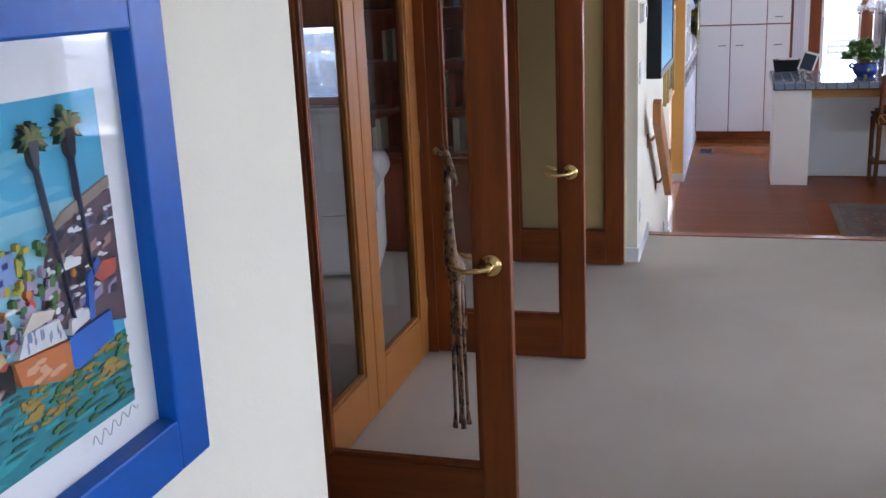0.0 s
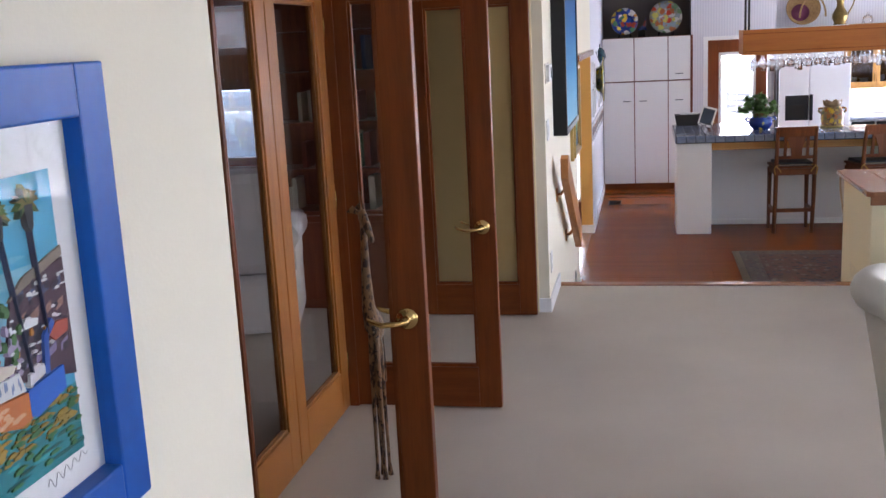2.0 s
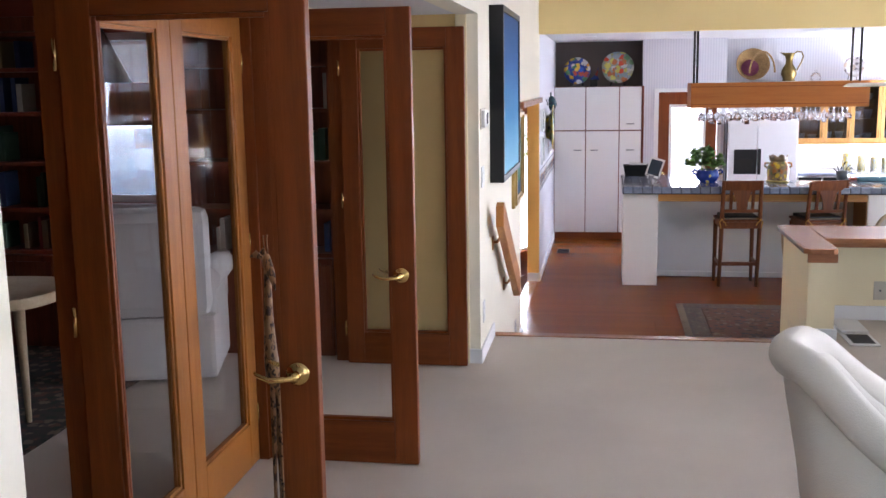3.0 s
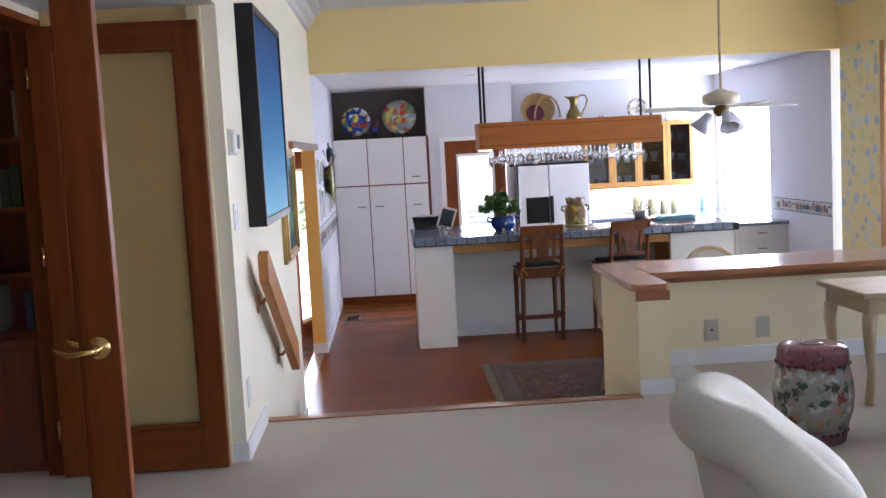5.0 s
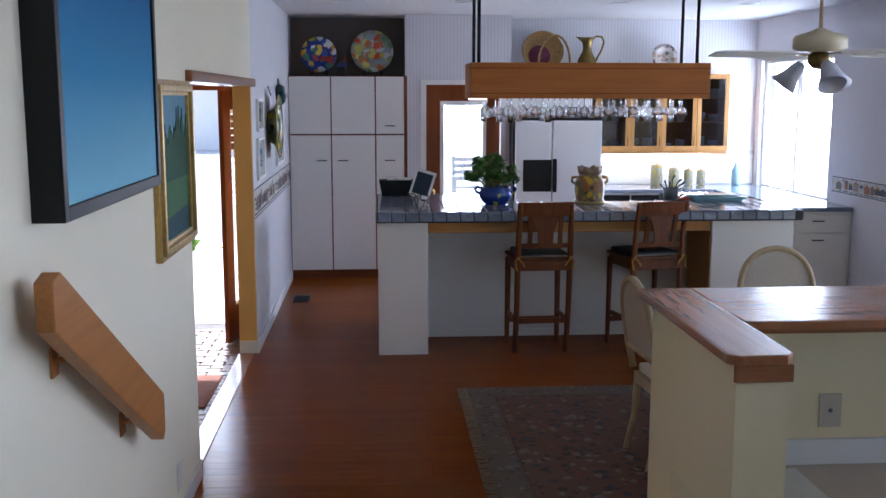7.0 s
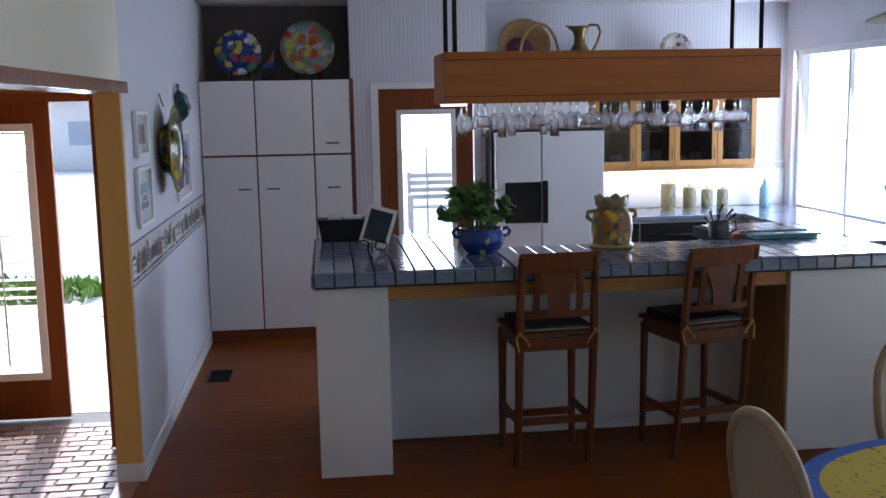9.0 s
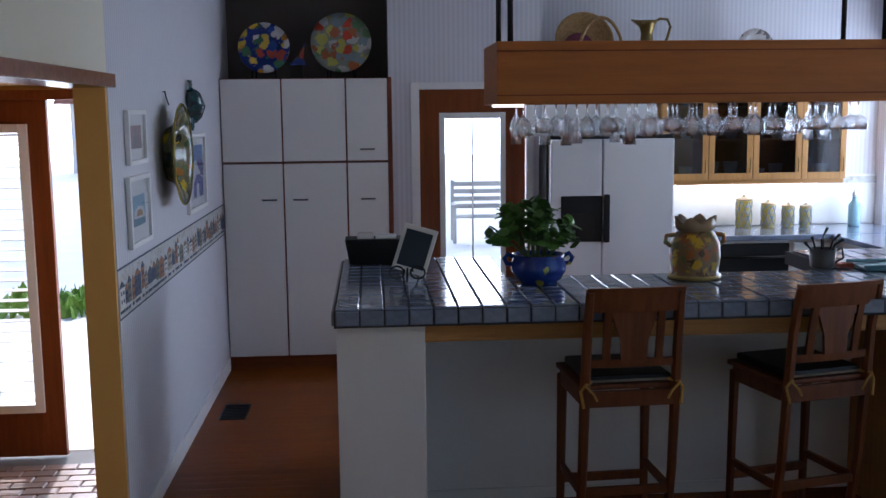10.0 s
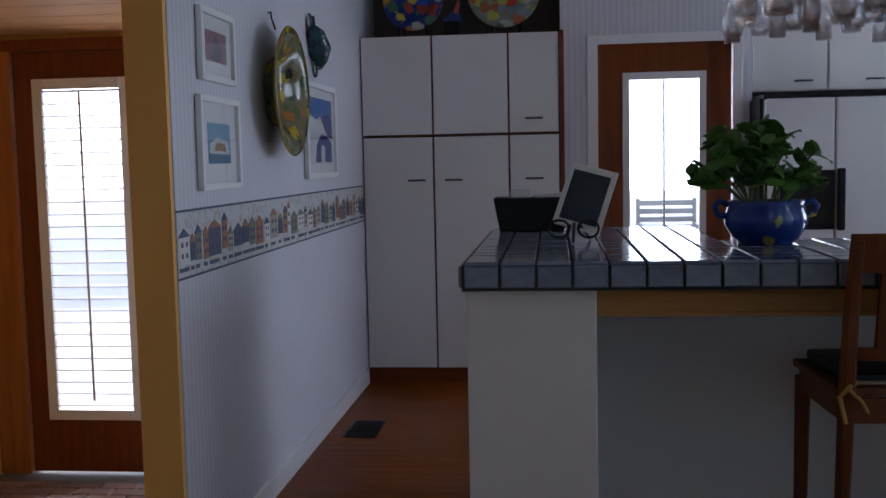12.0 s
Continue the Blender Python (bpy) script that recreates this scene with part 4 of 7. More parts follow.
# ---- bar ----
bar = thing("bar", 0, 0, 0, "white breakfast bar with an oak apron and overhanging top", "bar")
part("end_pier", box(0.462, 10.947, KF, 0.838, 11.62, 0.452, 0.004), M_LAM, bar, "white end pier")
part("back_panel", box(0.838, 11.52, KF, 3.02, 11.62, 0.452), M_WHITE, bar)
part("left_wing", box(0.50, 11.62, KF, 1.26, 12.30, 0.452), M_LAM, bar)
part("right_block", box(3.02, 10.947, KF, 3.66, 12.30, 0.452, 0.004), M_LAM, bar, "white end block")
part("side_lining", box(3.008, 10.97, KF, 3.019, 11.52, 0.44), M_OAKV, bar, "oak lining of the knee space")
part("apron", box(0.838, 10.975, 0.365, 3.008, 11.0, 0.450, 0.003), M_OAK, bar, "honey-oak apron")
part("apron_lip", box(0.838, 10.967, 0.365, 3.008, 10.9745, 0.378, 0.002), M_OAK, bar)
part("kick", box(0.838, 11.505, KF, 3.008, 11.519, KF + 0.06, 0.003), M_WHITE, bar)
ctop = thing("tiled_countertop", 0, 0, 0, "slate-blue glazed tile bar top with dark joints", "countertop")
part("bed", box(0.455, 10.878, 0.453, 3.695, 11.655, 0.526, bm=box(0.455, 11.655, 0.453, 1.285, 12.33, 0.526, bm=box(2.99, 11.655, 0.453, 3.695, 12.33, 0.526))), M_GROUT, ctop, "dark grout")

# wine glass rack
rk = thing("glass_rack", 2.10, 11.40, 1.37, "hanging fir rack for stemmed glasses on black rods", "rack")
part("front", box(-0.925, -0.253, 0.0, 0.925, -0.225, 0.27, 0.004), M_RACK, rk)
part("back", box(-0.925, 0.225, 0.0, 0.925, 0.253, 0.27, 0.004), M_RACK, rk)
for s in (-1, 1):
    part("end", box(s * 0.925, -0.225, 0.0, s * 0.897, 0.225, 0.27, 0.003), M_RACK, rk)
for z in (0.035, 0.225):
    part("bead", box(-0.927, -0.2555, z, 0.927, -0.2525, z + 0.006), M_DOORRAIL, rk)
part("shelf", box(-0.897, -0.225, 0.10, 0.897, 0.225, 0.115), M_RACK, rk)
for i in range(12):
    x = -0.84 + i * 0.1527
    part("runner", box(x - 0.054, -0.22, 0.012, x + 0.054, 0.22, 0.024, 0.002, bm=box(x - 0.006, -0.22, 0.024, x + 0.006, 0.22, 0.10)), M_RACK, rk)
for x in (-0.86, 0.83):
    for y in (-0.20, 0.20):
        part("rod", tube([(x, y, 0.10), (x, y, KC - 1.37)], 0.013), M_STEEL, rk, "black iron rod")
part("lamp", box(-0.93, -0.20, -0.012, -0.80, -0.10, 0.0, 0.002), M_LAMP, rk, "small lit lamp")

def glass_shape(kind):
    if kind == 0:
        return [(0.032, 0.0), (0.032, -0.003), (0.004, -0.008), (0.0035, -0.075), (0.012, -0.085), (0.034, -0.11), (0.037, -0.14), (0.031, -0.175), (0.029, -0.175), (0.034, -0.14), (0.03, -0.113), (0.0, -0.09)]
    if kind == 1:
        return [(0.034, 0.0), (0.034, -0.003), (0.004, -0.008), (0.0035, -0.085), (0.03, -0.10), (0.045, -0.125), (0.043, -0.155), (0.041, -0.155), (0.042, -0.126), (0.0, -0.09)]
    return [(0.029, 0.0), (0.029, -0.003), (0.004, -0.008), (0.0035, -0.065), (0.015, -0.085), (0.024, -0.14), (0.026, -0.21), (0.0245, -0.21), (0.022, -0.14), (0.0, -0.08)]


proto = {}
rnd = random.Random(3)
for i in range(17):
    for j in range(4):
        if rnd.random() < 0.12:
            continue
        x, y = 2.10 - 0.80 + i * 0.0955 + 0.02 * (j % 2), 11.21 + j * 0.118
        k = rnd.choice((0, 0, 1)) if 5 < i < 13 else rnd.choice((1, 2, 0))
        m = pose(x + rnd.uniform(-0.003, 0.003), y, 1.3972, 0, 0, rnd.uniform(0, 360))
        if k not in proto:
            proto[k] = single("wine_glass", lathe(glass_shape(k), 14), M_WINE, "clear stemmed glass hanging upside down from the rack", "glass", "glasses in the rack", True)
            proto[k].matrix_basis = m
        else:
            copy_thing(proto[k], m)

# ---- bar stools ----
def bar_stool(x, y, turn):
    s = thing("bar_stool", x, y, KF, "dark wooden bar stool with a splat back and tied cushion", "stool", "stools at the bar", turn)
    w, d = 0.20, 0.20
    for sx in (-1, 1):
        part("back_leg", tube([(sx * w, -d + 0.09, 0), (sx * w, -d + 0.03, 0.35), (sx * w, -d, 0.74), (sx * (w - 0.002), -d - 0.02, 0.97), (sx * (w - 0.004), -d - 0.06, 1.165)], [0.022, 0.022, 0.024, 0.022, 0.020], seg=6), M_STOOL, s)
        part("front_leg", tube([(sx * w * 1.02, d + 0.01, 0), (sx * w, d, 0.70)], [0.019, 0.025], seg=6), M_STOOL, s)
        part("stretcher", box(sx * w - 0.011, -d + 0.045, 0.24, sx * w + 0.011, d, 0.275, 0.003), M_STOOL, s)
    part("stretcher", box(-w, d - 0.012, 0.175, w, d + 0.012, 0.215, 0.003), M_STOOL, s)
    part("stretcher", box(-w, -d + 0.033, 0.24, w, -d + 0.057, 0.28, 0.003), M_STOOL, s)
    part("seat_rail", box(-w, -d - 0.014, 0.655, w, -d + 0.012, 0.725, 0.004, bm=box(-w, d - 0.012, 0.655, w, d + 0.014, 0.725, 0.004, bm=box(-w - 0.012, -d, 0.655, -w + 0.012, d, 0.725, 0.004, bm=box(w - 0.012, -d, 0.655, w + 0.012, d, 0.725, 0.004)))), M_STOOL, s)
    part("seat", box(-w - 0.025, -d + 0.005, 0.726, w + 0.025, d + 0.03, 0.75, 0.008), M_STOOL, s)
    cu = part("cushion", box(-w + 0.01, -d + 0.02, 0.751, w - 0.01, d + 0.01, 0.785, 0.014), M_BLACK, s, "black cushion")
    part("piping", box(-w + 0.004, -d + 0.013, 0.757, w - 0.004, -d + 0.021, 0.768, 0.003), M_FRINGE, cu)
    for sx in (-1, 1):
        tie = tube([(sx * (w - 0.03), -d + 0.01, 0.765), (sx * (w + 0.005), -d - 0.03, 0.76), (sx * (w + 0.025), -d - 0.02, 0.73), (sx * (w + 0.012), -d - 0.032, 0.66)], 0.007, seg=6)
        tube([(sx * (w + 0.005), -d - 0.03, 0.755), (sx * (w - 0.03), -d - 0.034, 0.72), (sx * (w - 0.045), -d - 0.034, 0.69)], 0.006, bm=tie, seg=6)
        part("tie", tie, M_TIE, cu, "yellow cushion tie")
    def yb(z):
        return -d - 0.06 * max(0.0, (z - 0.80) / 0.365) ** 1.3
    def plank(u0, u1, z0, z1, name, n=8, bow=0.012):
        bm = bmesh.new()
        rows = []
        for i in range(n + 1):
            u = u0 + (u1 - u0) * i / n
            o = -bow * (1 - (u / w) ** 2)
            rows.append([bm.verts.new((u, yb(z) + o + t, z)) for z in (z0, z1) for t in (-0.009, 0.009)])
        for a, b2 in zip(rows, rows[1:]):
            for q, r in ((0, 1), (1, 3), (3, 2), (2, 0)):
                bm.faces.new((a[q], a[r], b2[r], b2[q]))
        bm.faces.new(rows[0])
        bm.faces.new(rows[-1])
        return part(name, bm, M_STOOL, s)
    plank(-w - 0.012, w + 0.012, 1.075, 1.18, "crest_rail")
    plank(-w, w, 0.83, 0.865, "lower_rail")
    bm = prism([(-0.055, 0.865), (0.055, 0.865), (0.06, 0.95), (0.105, 1.08), (-0.105, 1.08), (-0.06, 0.95)], -d - 0.046, -d - 0.030, "y")
    part("splat", bm, M_STOOL, s)
    for sx in (-1, 1):
        plank(sx * 0.115 - 0.016, sx * 0.115 + 0.016, 0.865, 1.078, "slat", 2)
    return s


bar_stool(1.70, 11.075, 3)
bar_stool(2.54, 11.085, 13)

# ---- things on the bar ----
BT = 0.536
bsk = thing("black_basket", 0.63, 12.17, BT, "black woven box holding papers", "box")
part("body", prism([(-0.13, 0.0), (0.13, 0.0), (0.155, 0.135), (-0.155, 0.135)], -0.09, 0.09, "y", bev=0.008), M_BLACK, bsk)
part("paper", box(-0.09, -0.05, 0.13, 0.0, 0.03, 0.165, 0.012, bm=box(0.01, -0.05, 0.13, 0.12, 0.04, 0.152, 0.006)), M_WPLASTIC, bsk, "white papers")
tb = thing("tablet", 0.79, 11.52, BT, "white-framed tablet leaning on a wrought iron easel", "tablet", turn=-8)
tm = Matrix.Translation((0, 0, 0.045)) @ Matrix.Rotation(radians(-18), 4, "X") @ Matrix.Rotation(radians(16), 4, "Y")
b = bmesh.new()
merge(b, box(-0.085, -0.005, 0, 0.085, 0.005, 0.23, 0.004), tm)
part("frame", b, M_WPLASTIC, tb)
b = bmesh.new()
merge(b, box(-0.066, -0.0075, 0.025, 0.066, -0.0045, 0.205), tm)
part("screen", b, mat("dark_screen", (0.035, 0.05, 0.075), 0.12, amount=0.4, scale=8, bump=0.0), tb)
ez = bmesh.new()
for s in (-1, 1):
    tube([(s * 0.015, -0.02, 0.06)] + [(s * (0.05 + 0.035 * math.cos(a)), -0.04, 0.05 + 0.03 * math.sin(a)) for a in (k * math.pi / 6 for k in range(6, -7, -1))], 0.005, bm=ez, seg=6)
    tube([(s * 0.02, -0.02, 0.06), (s * 0.04, 0.10, 0.005)], 0.005, bm=ez, seg=6)
tube([(0, -0.03, 0.07), (0, -0.05, 0.03), (0, -0.06, 0.004)], 0.005, bm=ez, seg=6)
part("easel", ez, M_STEEL, tb, "black scrolled iron easel")

pt = thing("potted_basil", 1.40, 11.40, BT, "bushy basil plant in a blue painted ceramic pot", "plant")
M_POT = spotted("blue_majolica", (0.02, 0.05, 0.26), [(0.03, 0.09, 0.36), (0.58, 0.48, 0.08), (0.30, 0.36, 0.10), (0.04, 0.07, 0.30)], 14, 0.15, 0.40)
pot = part("pot", lathe([(0.085, 0), (0.09, 0.012), (0.105, 0.02), (0.128, 0.06), (0.13, 0.085), (0.118, 0.125), (0.125, 0.14), (0.115, 0.14), (0.105, 0.12), (0.0, 0.118)], 30), M_POT, pt, "blue and yellow glazed pot", True)
for s in (-1, 1):
    part("handle", tube([(s * 0.118, 0, 0.09), (s * 0.15, 0, 0.095), (s * 0.162, 0, 0.12), (s * 0.145, 0, 0.14), (s * 0.118, 0, 0.128)], 0.011), M_POT, pot)
part("soil", lathe([(0.0, 0.119), (0.105, 0.121)], 20), M_STEM, pt)
rnd = random.Random(11)
leafmesh = bmesh.new()
n = 6
top = [[], []]
for i in range(n + 1):
    u = i / n
    hw = 0.5 * math.sin(math.pi * min(1.0, u * 0.94 + 0.06)) ** 0.8
    top[0].append(leafmesh.verts.new((-hw * 0.86, u, -0.14 * hw + 0.25 * u * (1 - u))))
    top[1].append(leafmesh.verts.new((hw * 0.86, u, -0.14 * hw + 0.25 * u * (1 - u))))
mid = [leafmesh.verts.new((0, i / n, 0.25 * (i / n) * (1 - i / n) + 0.06 * math.sin(math.pi * i / n) - 0.15 * (i / n) ** 2)) for i in range(n + 1)]
for i in range(n):
    leafmesh.faces.new((top[0][i], mid[i], mid[i + 1], top[0][i + 1]))
    leafmesh.faces.new((mid[i], top[1][i], top[1][i + 1], mid[i + 1]))
leaf_data = bpy.data.meshes.new("leaf")
leafmesh.to_mesh(leaf_data)
leafmesh.free()
leaf_data.materials.append(M_LEAF)
for f in leaf_data.polygons:
    f.use_smooth = True
for i in range(32):
    a = rnd.uniform(0, 2 * math.pi)
    if i < 6:
        a = math.pi + rnd.uniform(-0.5, 0.5)
    reach = rnd.uniform(0.03, 0.20) if i >= 6 else rnd.uniform(0.15, 0.26)
    high = rnd.uniform(0.14, 0.40) - reach * 0.5
    tip = Vector((reach * math.cos(a), reach * math.sin(a) * 0.8, 0.12 + high * 0.8))
    root_p = Vector((0.05 * math.cos(a), 0.05 * math.sin(a), 0.118))
    midp = (root_p + tip) / 2 + Vector((0, 0, 0.03))
    part("stem", tube([root_p, midp, tip], [0.003, 0.0025, 0.002], seg=5), M_STEM, pt)
    for k in range(9):
        q = midp.lerp(tip, rnd.uniform(0.1, 1.05))
        size = rnd.uniform(0.04, 0.075)
        ob = new("leaf", leaf_data)
        ob.parent = pt
        ob.matrix_basis = Matrix.Translation(q) @ Euler((rnd.uniform(-0.5, 1.2), rnd.uniform(-0.7, 0.7), rnd.uniform(0, 6.28))).to_matrix().to_4x4() @ Matrix.Scale(size, 4)

ck = thing("cookie_jar", 2.17, 11.46, BT, "cream ceramic jar with painted fruit and a crimped lid", "jar")
M_JAR = spotted("painted_fruit_glaze", (0.26, 0.17, 0.075), [(0.62, 0.40, 0.02), (0.42, 0.13, 0.02), (0.50, 0.34, 0.10), (0.16, 0.17, 0.06), (0.10, 0.05, 0.02), (0.30, 0.05, 0.03)], 24, 0.3, 0.5)
part("body", lathe([(0.115, 0), (0.122, 0.008), (0.12, 0.02), (0.112, 0.03), (0.122, 0.10), (0.118, 0.17), (0.095, 0.215), (0.075, 0.23), (0.06, 0.23), (0, 0.22)], 30), M_JAR, ck, smooth=True)
part("base_ring", lathe([(0.116, 0.0), (0.127, 0.004), (0.127, 0.018), (0.114, 0.022)], 30, caps=False), mat("yellow_glaze", (0.55, 0.42, 0.12), 0.3), ck)
lid = bmesh.new()
seg = 30
prof = [(0.078, 0.228), (0.092, 0.245), (0.098, 0.285), (0.084, 0.283), (0.06, 0.26), (0.0, 0.255)]
rings = []
for r, z in prof:
    rings.append([lid.verts.new((r * (1 + 0.06 * math.cos(6 * a)) * math.cos(a), r * (1 + 0.06 * math.cos(6 * a)) * math.sin(a), z + (0.016 * math.cos(6 * a) if z > 0.27 else 0)))
                  for a in (2 * math.pi * k / seg for k in range(seg))])
for a, b2 in zip(rings, rings[1:]):
    for k in range(seg):
        lid.faces.new((a[k], a[(k + 1) % seg], b2[(k + 1) % seg], b2[k]))
part("lid", lid, mat("tan_glaze", (0.30, 0.21, 0.115), 0.35, amount=0.3, scale=20), ck, "crimped cream lid", True)
for s in (-1, 1):
    part("lug", tube([(s * 0.11, 0, 0.15), (s * 0.145, 0, 0.175), (s * 0.14, 0, 0.205), (s * 0.10, 0, 0.21)], 0.012), M_JAR, ck)

ut = thing("utensil_holder", 2.90, 11.66, BT, "wire holder with dark cutlery", "holder")
part("cup", lathe([(0.05, 0), (0.06, 0.01), (0.065, 0.10), (0.06, 0.10), (0.05, 0.012), (0, 0.01)], 16), M_GREY, ut)
for k, (u, v, c) in enumerate(((0.05, 0.0, 0.17), (-0.04, 0.02, 0.16), (0.02, 0.04, 0.20), (-0.02, -0.03, 0.15), (0.07, 0.02, 0.14), (-0.07, 0, 0.13))):
    part("utensil", tube([(u * 0.3, v * 0.3, 0.012), (u, v, c * 0.8), (u * 1.5 + 0.01, v, c)], [0.004, 0.005, 0.009], seg=6), M_STEEL, ut)
part("jug_handle", tube([(0.06, 0, 0.08), (0.10, 0, 0.10), (0.11, 0, 0.05), (0.062, 0, 0.02)], 0.006), M_STEEL, ut)
ty = thing("blue_tray", 3.26, 11.60, BT, "shallow turquoise ceramic tray with a yellow motif", "tray")
part("dish", box(-0.20, -0.09, 0.0, 0.20, 0.09, 0.02, 0.008, bm=box(-0.22, -0.105, 0.02, 0.22, -0.085, 0.035, 0.005, bm=box(-0.22, 0.085, 0.02, 0.22, 0.105, 0.035, 0.005))), mat("turquoise_glaze", (0.16, 0.36, 0.42), 0.2, amount=0.3, scale=12), ty)
part("motif", lathe([(0.0, 0.021), (0.03, 0.0215), (0.03, 0.023), (0, 0.024)], 14), mat("yellow_motif", (0.65, 0.5, 0.05), 0.4), ty)
pr = single("paper_stack", box(2.985, 11.64, BT, 3.06, 11.72, BT + 0.02, 0.003), mat("red_paper", (0.45, 0.09, 0.04), 0.7), "small red packet lying beside the utensil holder", "packet")

# recessed ceiling lights and smoke detector
for x in (0.05, 1.27, 2.70, 3.92):
    c = thing("recessed_light", x, 12.80, KC, "round recessed ceiling light, switched off", "ceiling light", "recessed kitchen lights")
    part("ring", lathe([(0.055, -0.002), (0.085, -0.004), (0.085, 0.0), (0.055, 0.0)], 22, caps=False), M_WHITE, c)
    part("lens", lathe([(0.0, -0.003), (0.054, -0.003)], 22), M_WPLASTIC, c)

# ---- pictures and plate on the kitchen wall ----
def wall_picture(name, y0, y1, z0, z1, rim, rim_mat, mat_w, art, label, deep=0.025, x=W):
    """A framed picture on a wall facing +x; art is (material, list of (outline, material))."""
    t = thing(name, x, (y0 + y1) / 2, (z0 + z1) / 2, label, "picture")
    hy, hz = (y1 - y0) / 2, (z1 - z0) / 2
    f = bmesh.new()
    for a in ((-hy, -hz, -hy + rim, hz), (hy - rim, -hz, hy, hz), (-hy + rim, -hz, hy - rim, -hz + rim), (-hy + rim, hz - rim, hy - rim, hz)):
        box(0.003, a[0], a[1], deep, a[2], a[3], 0.003, bm=f)
    part("frame", f, rim_mat, t)
    part("mat_board", box(0.002, -hy + rim * 0.5, -hz + rim * 0.5, 0.010, hy - rim * 0.5, hz - rim * 0.5), M_MAT, t, "white mat")
    sheet, shapes = art
    ay, az = hy - rim - mat_w, hz - rim - mat_w
    im = part("print", box(0.010, -ay, -az, 0.0112, ay, az), sheet, t)
    lvl = 0.0112
    for outline, m in shapes:
        lvl += 0.00035
        part("printed_shape", prism([(u * ay, v * az) for u, v in outline], 0.0112, lvl, "x"), m, im)
    g = part("pane", box(0.0175, -hy + rim, -hz + rim, 0.0185, hy - rim, hz - rim), M_GLASS, t)
    g.visible_shadow = False
    return t


def ink(name, c):
    return mat("ink_" + name, c, 0.8, amount=0.35, scale=25, fine=120, bump=0.0)


I_PINK, I_GREY, I_SEA, I_SKY, I_WHITE, I_NAVY = ink("dusty_pink", (0.36, 0.24, 0.26)), ink("grey", (0.22, 0.22, 0.25)), ink("sea", (0.07, 0.22, 0.36)), ink("sky", (0.24, 0.45, 0.62)), ink("white", (0.72, 0.73, 0.74)), ink("navy", (0.015, 0.03, 0.24))
wall_picture("framed_print", 11.35, 11.71, 1.115, 1.365, 0.022, M_WHITE, 0.05, (I_PINK, [([(-0.5, -0.9), (0.5, -0.9), (0.2, 0.5), (-0.1, 0.8)], I_GREY)]), "small white-framed print of a pink street scene")
wall_picture("framed_print", 11.315, 11.735, 0.74, 1.065, 0.022, M_WHITE, 0.07, (I_SKY, [([(-1, -1), (1, -1), (1, -0.5), (-1, -0.4)], I_SEA), ([(-0.9, -0.5), (0.9, -0.55), (0.7, 0.15), (-0.2, 0.3), (-0.8, 0.0)], I_WHITE), ([(-0.5, -0.35), (0.6, -0.4), (0.4, 0.0), (-0.3, 0.05)], ink("ochre", (0.4, 0.22, 0.08)))]), "small white-framed print of a harbour village")
wall_picture("framed_print", 12.77, 13.42, 0.75, 1.225, 0.028, M_WHITE, 0.045, (ink("aegean_blue", (0.03, 0.16, 0.50)), [([(-1, -1), (1, -1), (1, 0.4), (0.3, 0.55), (-0.4, 0.35), (-1, 0.5)], I_WHITE), ([(0.0, 0.45), (0.5, 0.6), (1, 0.35), (1, -0.2), (0.6, -0.15), (0.3, 0.1)], I_NAVY), ([(-0.5, -0.95), (0.9, -0.95), (0.9, -0.35), (0.5, -0.12), (0.0, -0.1), (-0.4, -0.4)], I_NAVY), ([(-0.05, -0.95), (0.3, -0.95), (0.3, -0.5), (0.12, -0.4), (-0.05, -0.5)], I_WHITE)]), "white-framed print of a white chapel with blue domes")
bw2 = thing("ceramic_bowl", W, 12.24, 1.13, "large ceramic bowl painted with lemons hung on the wall", "bowl")
b = bmesh.new()
merge(b, lathe([(0.0, 0.012), (0.14, 0.012), (0.16, 0.05), (0.235, 0.085), (0.268, 0.092), (0.268, 0.10), (0.235, 0.095), (0.155, 0.062), (0.13, 0.028), (0.0, 0.026)], 44), Matrix.Rotation(radians(90), 4, "Y"))
part("dish", b, spotted("lemon_majolica", (0.17, 0.15, 0.06), [(0.55, 0.40, 0.02), (0.05, 0.09, 0.02), (0.40, 0.16, 0.02), (0.02, 0.025, 0.02), (0.22, 0.24, 0.16), (0.10, 0.13, 0.03)], 19, 0.15, 0.50), bw2, smooth=True)
part("hook", tube([(0.0, 0, 0.33), (0.012, 0, 0.335), (0.014, 0, 0.31), (0.03, 0, 0.26)], 0.004), M_STEEL, bw2)
b = bmesh.new()
merge(b, lathe([(0.268, 0.091), (0.273, 0.095), (0.268, 0.101)], 44, caps=False), Matrix.Rotation(radians(90), 4, "Y"))
part("rim", b, mat("yellow_rim_glaze", (0.42, 0.34, 0.06), 0.25), bw2, "yellow rim")
fs = thing("wall_ornament", W, 12.95, 1.385, "small dark green ceramic fish ornament on the wall", "ornament")
M_FISH = spotted("dark_green_glaze", (0.03, 0.07, 0.08), [(0.02, 0.12, 0.12), (0.20, 0.22, 0.22), (0.02, 0.03, 0.06)], 30, 0.2, 0.45)
part("fish_body", tube([(0.03, -0.06, 0.10), (0.04, -0.03, 0.07), (0.045, 0.02, 0.0), (0.04, 0.05, -0.05), (0.03, 0.07, -0.09)], [0.02, 0.045, 0.06, 0.04, 0.012], seg=12), M_FISH, fs)
part("fish_tail", prism([(-0.05, 0.09), (-0.11, 0.16), (-0.06, 0.15), (-0.02, 0.16), (0.0, 0.10)], 0.022, 0.036, "x", bev=0.003), M_FISH, fs)
part("fish_fin", prism([(0.04, 0.02), (0.12, 0.0), (0.09, -0.05), (0.05, -0.05)], 0.03, 0.042, "x", bev=0.003), M_FISH, fs)
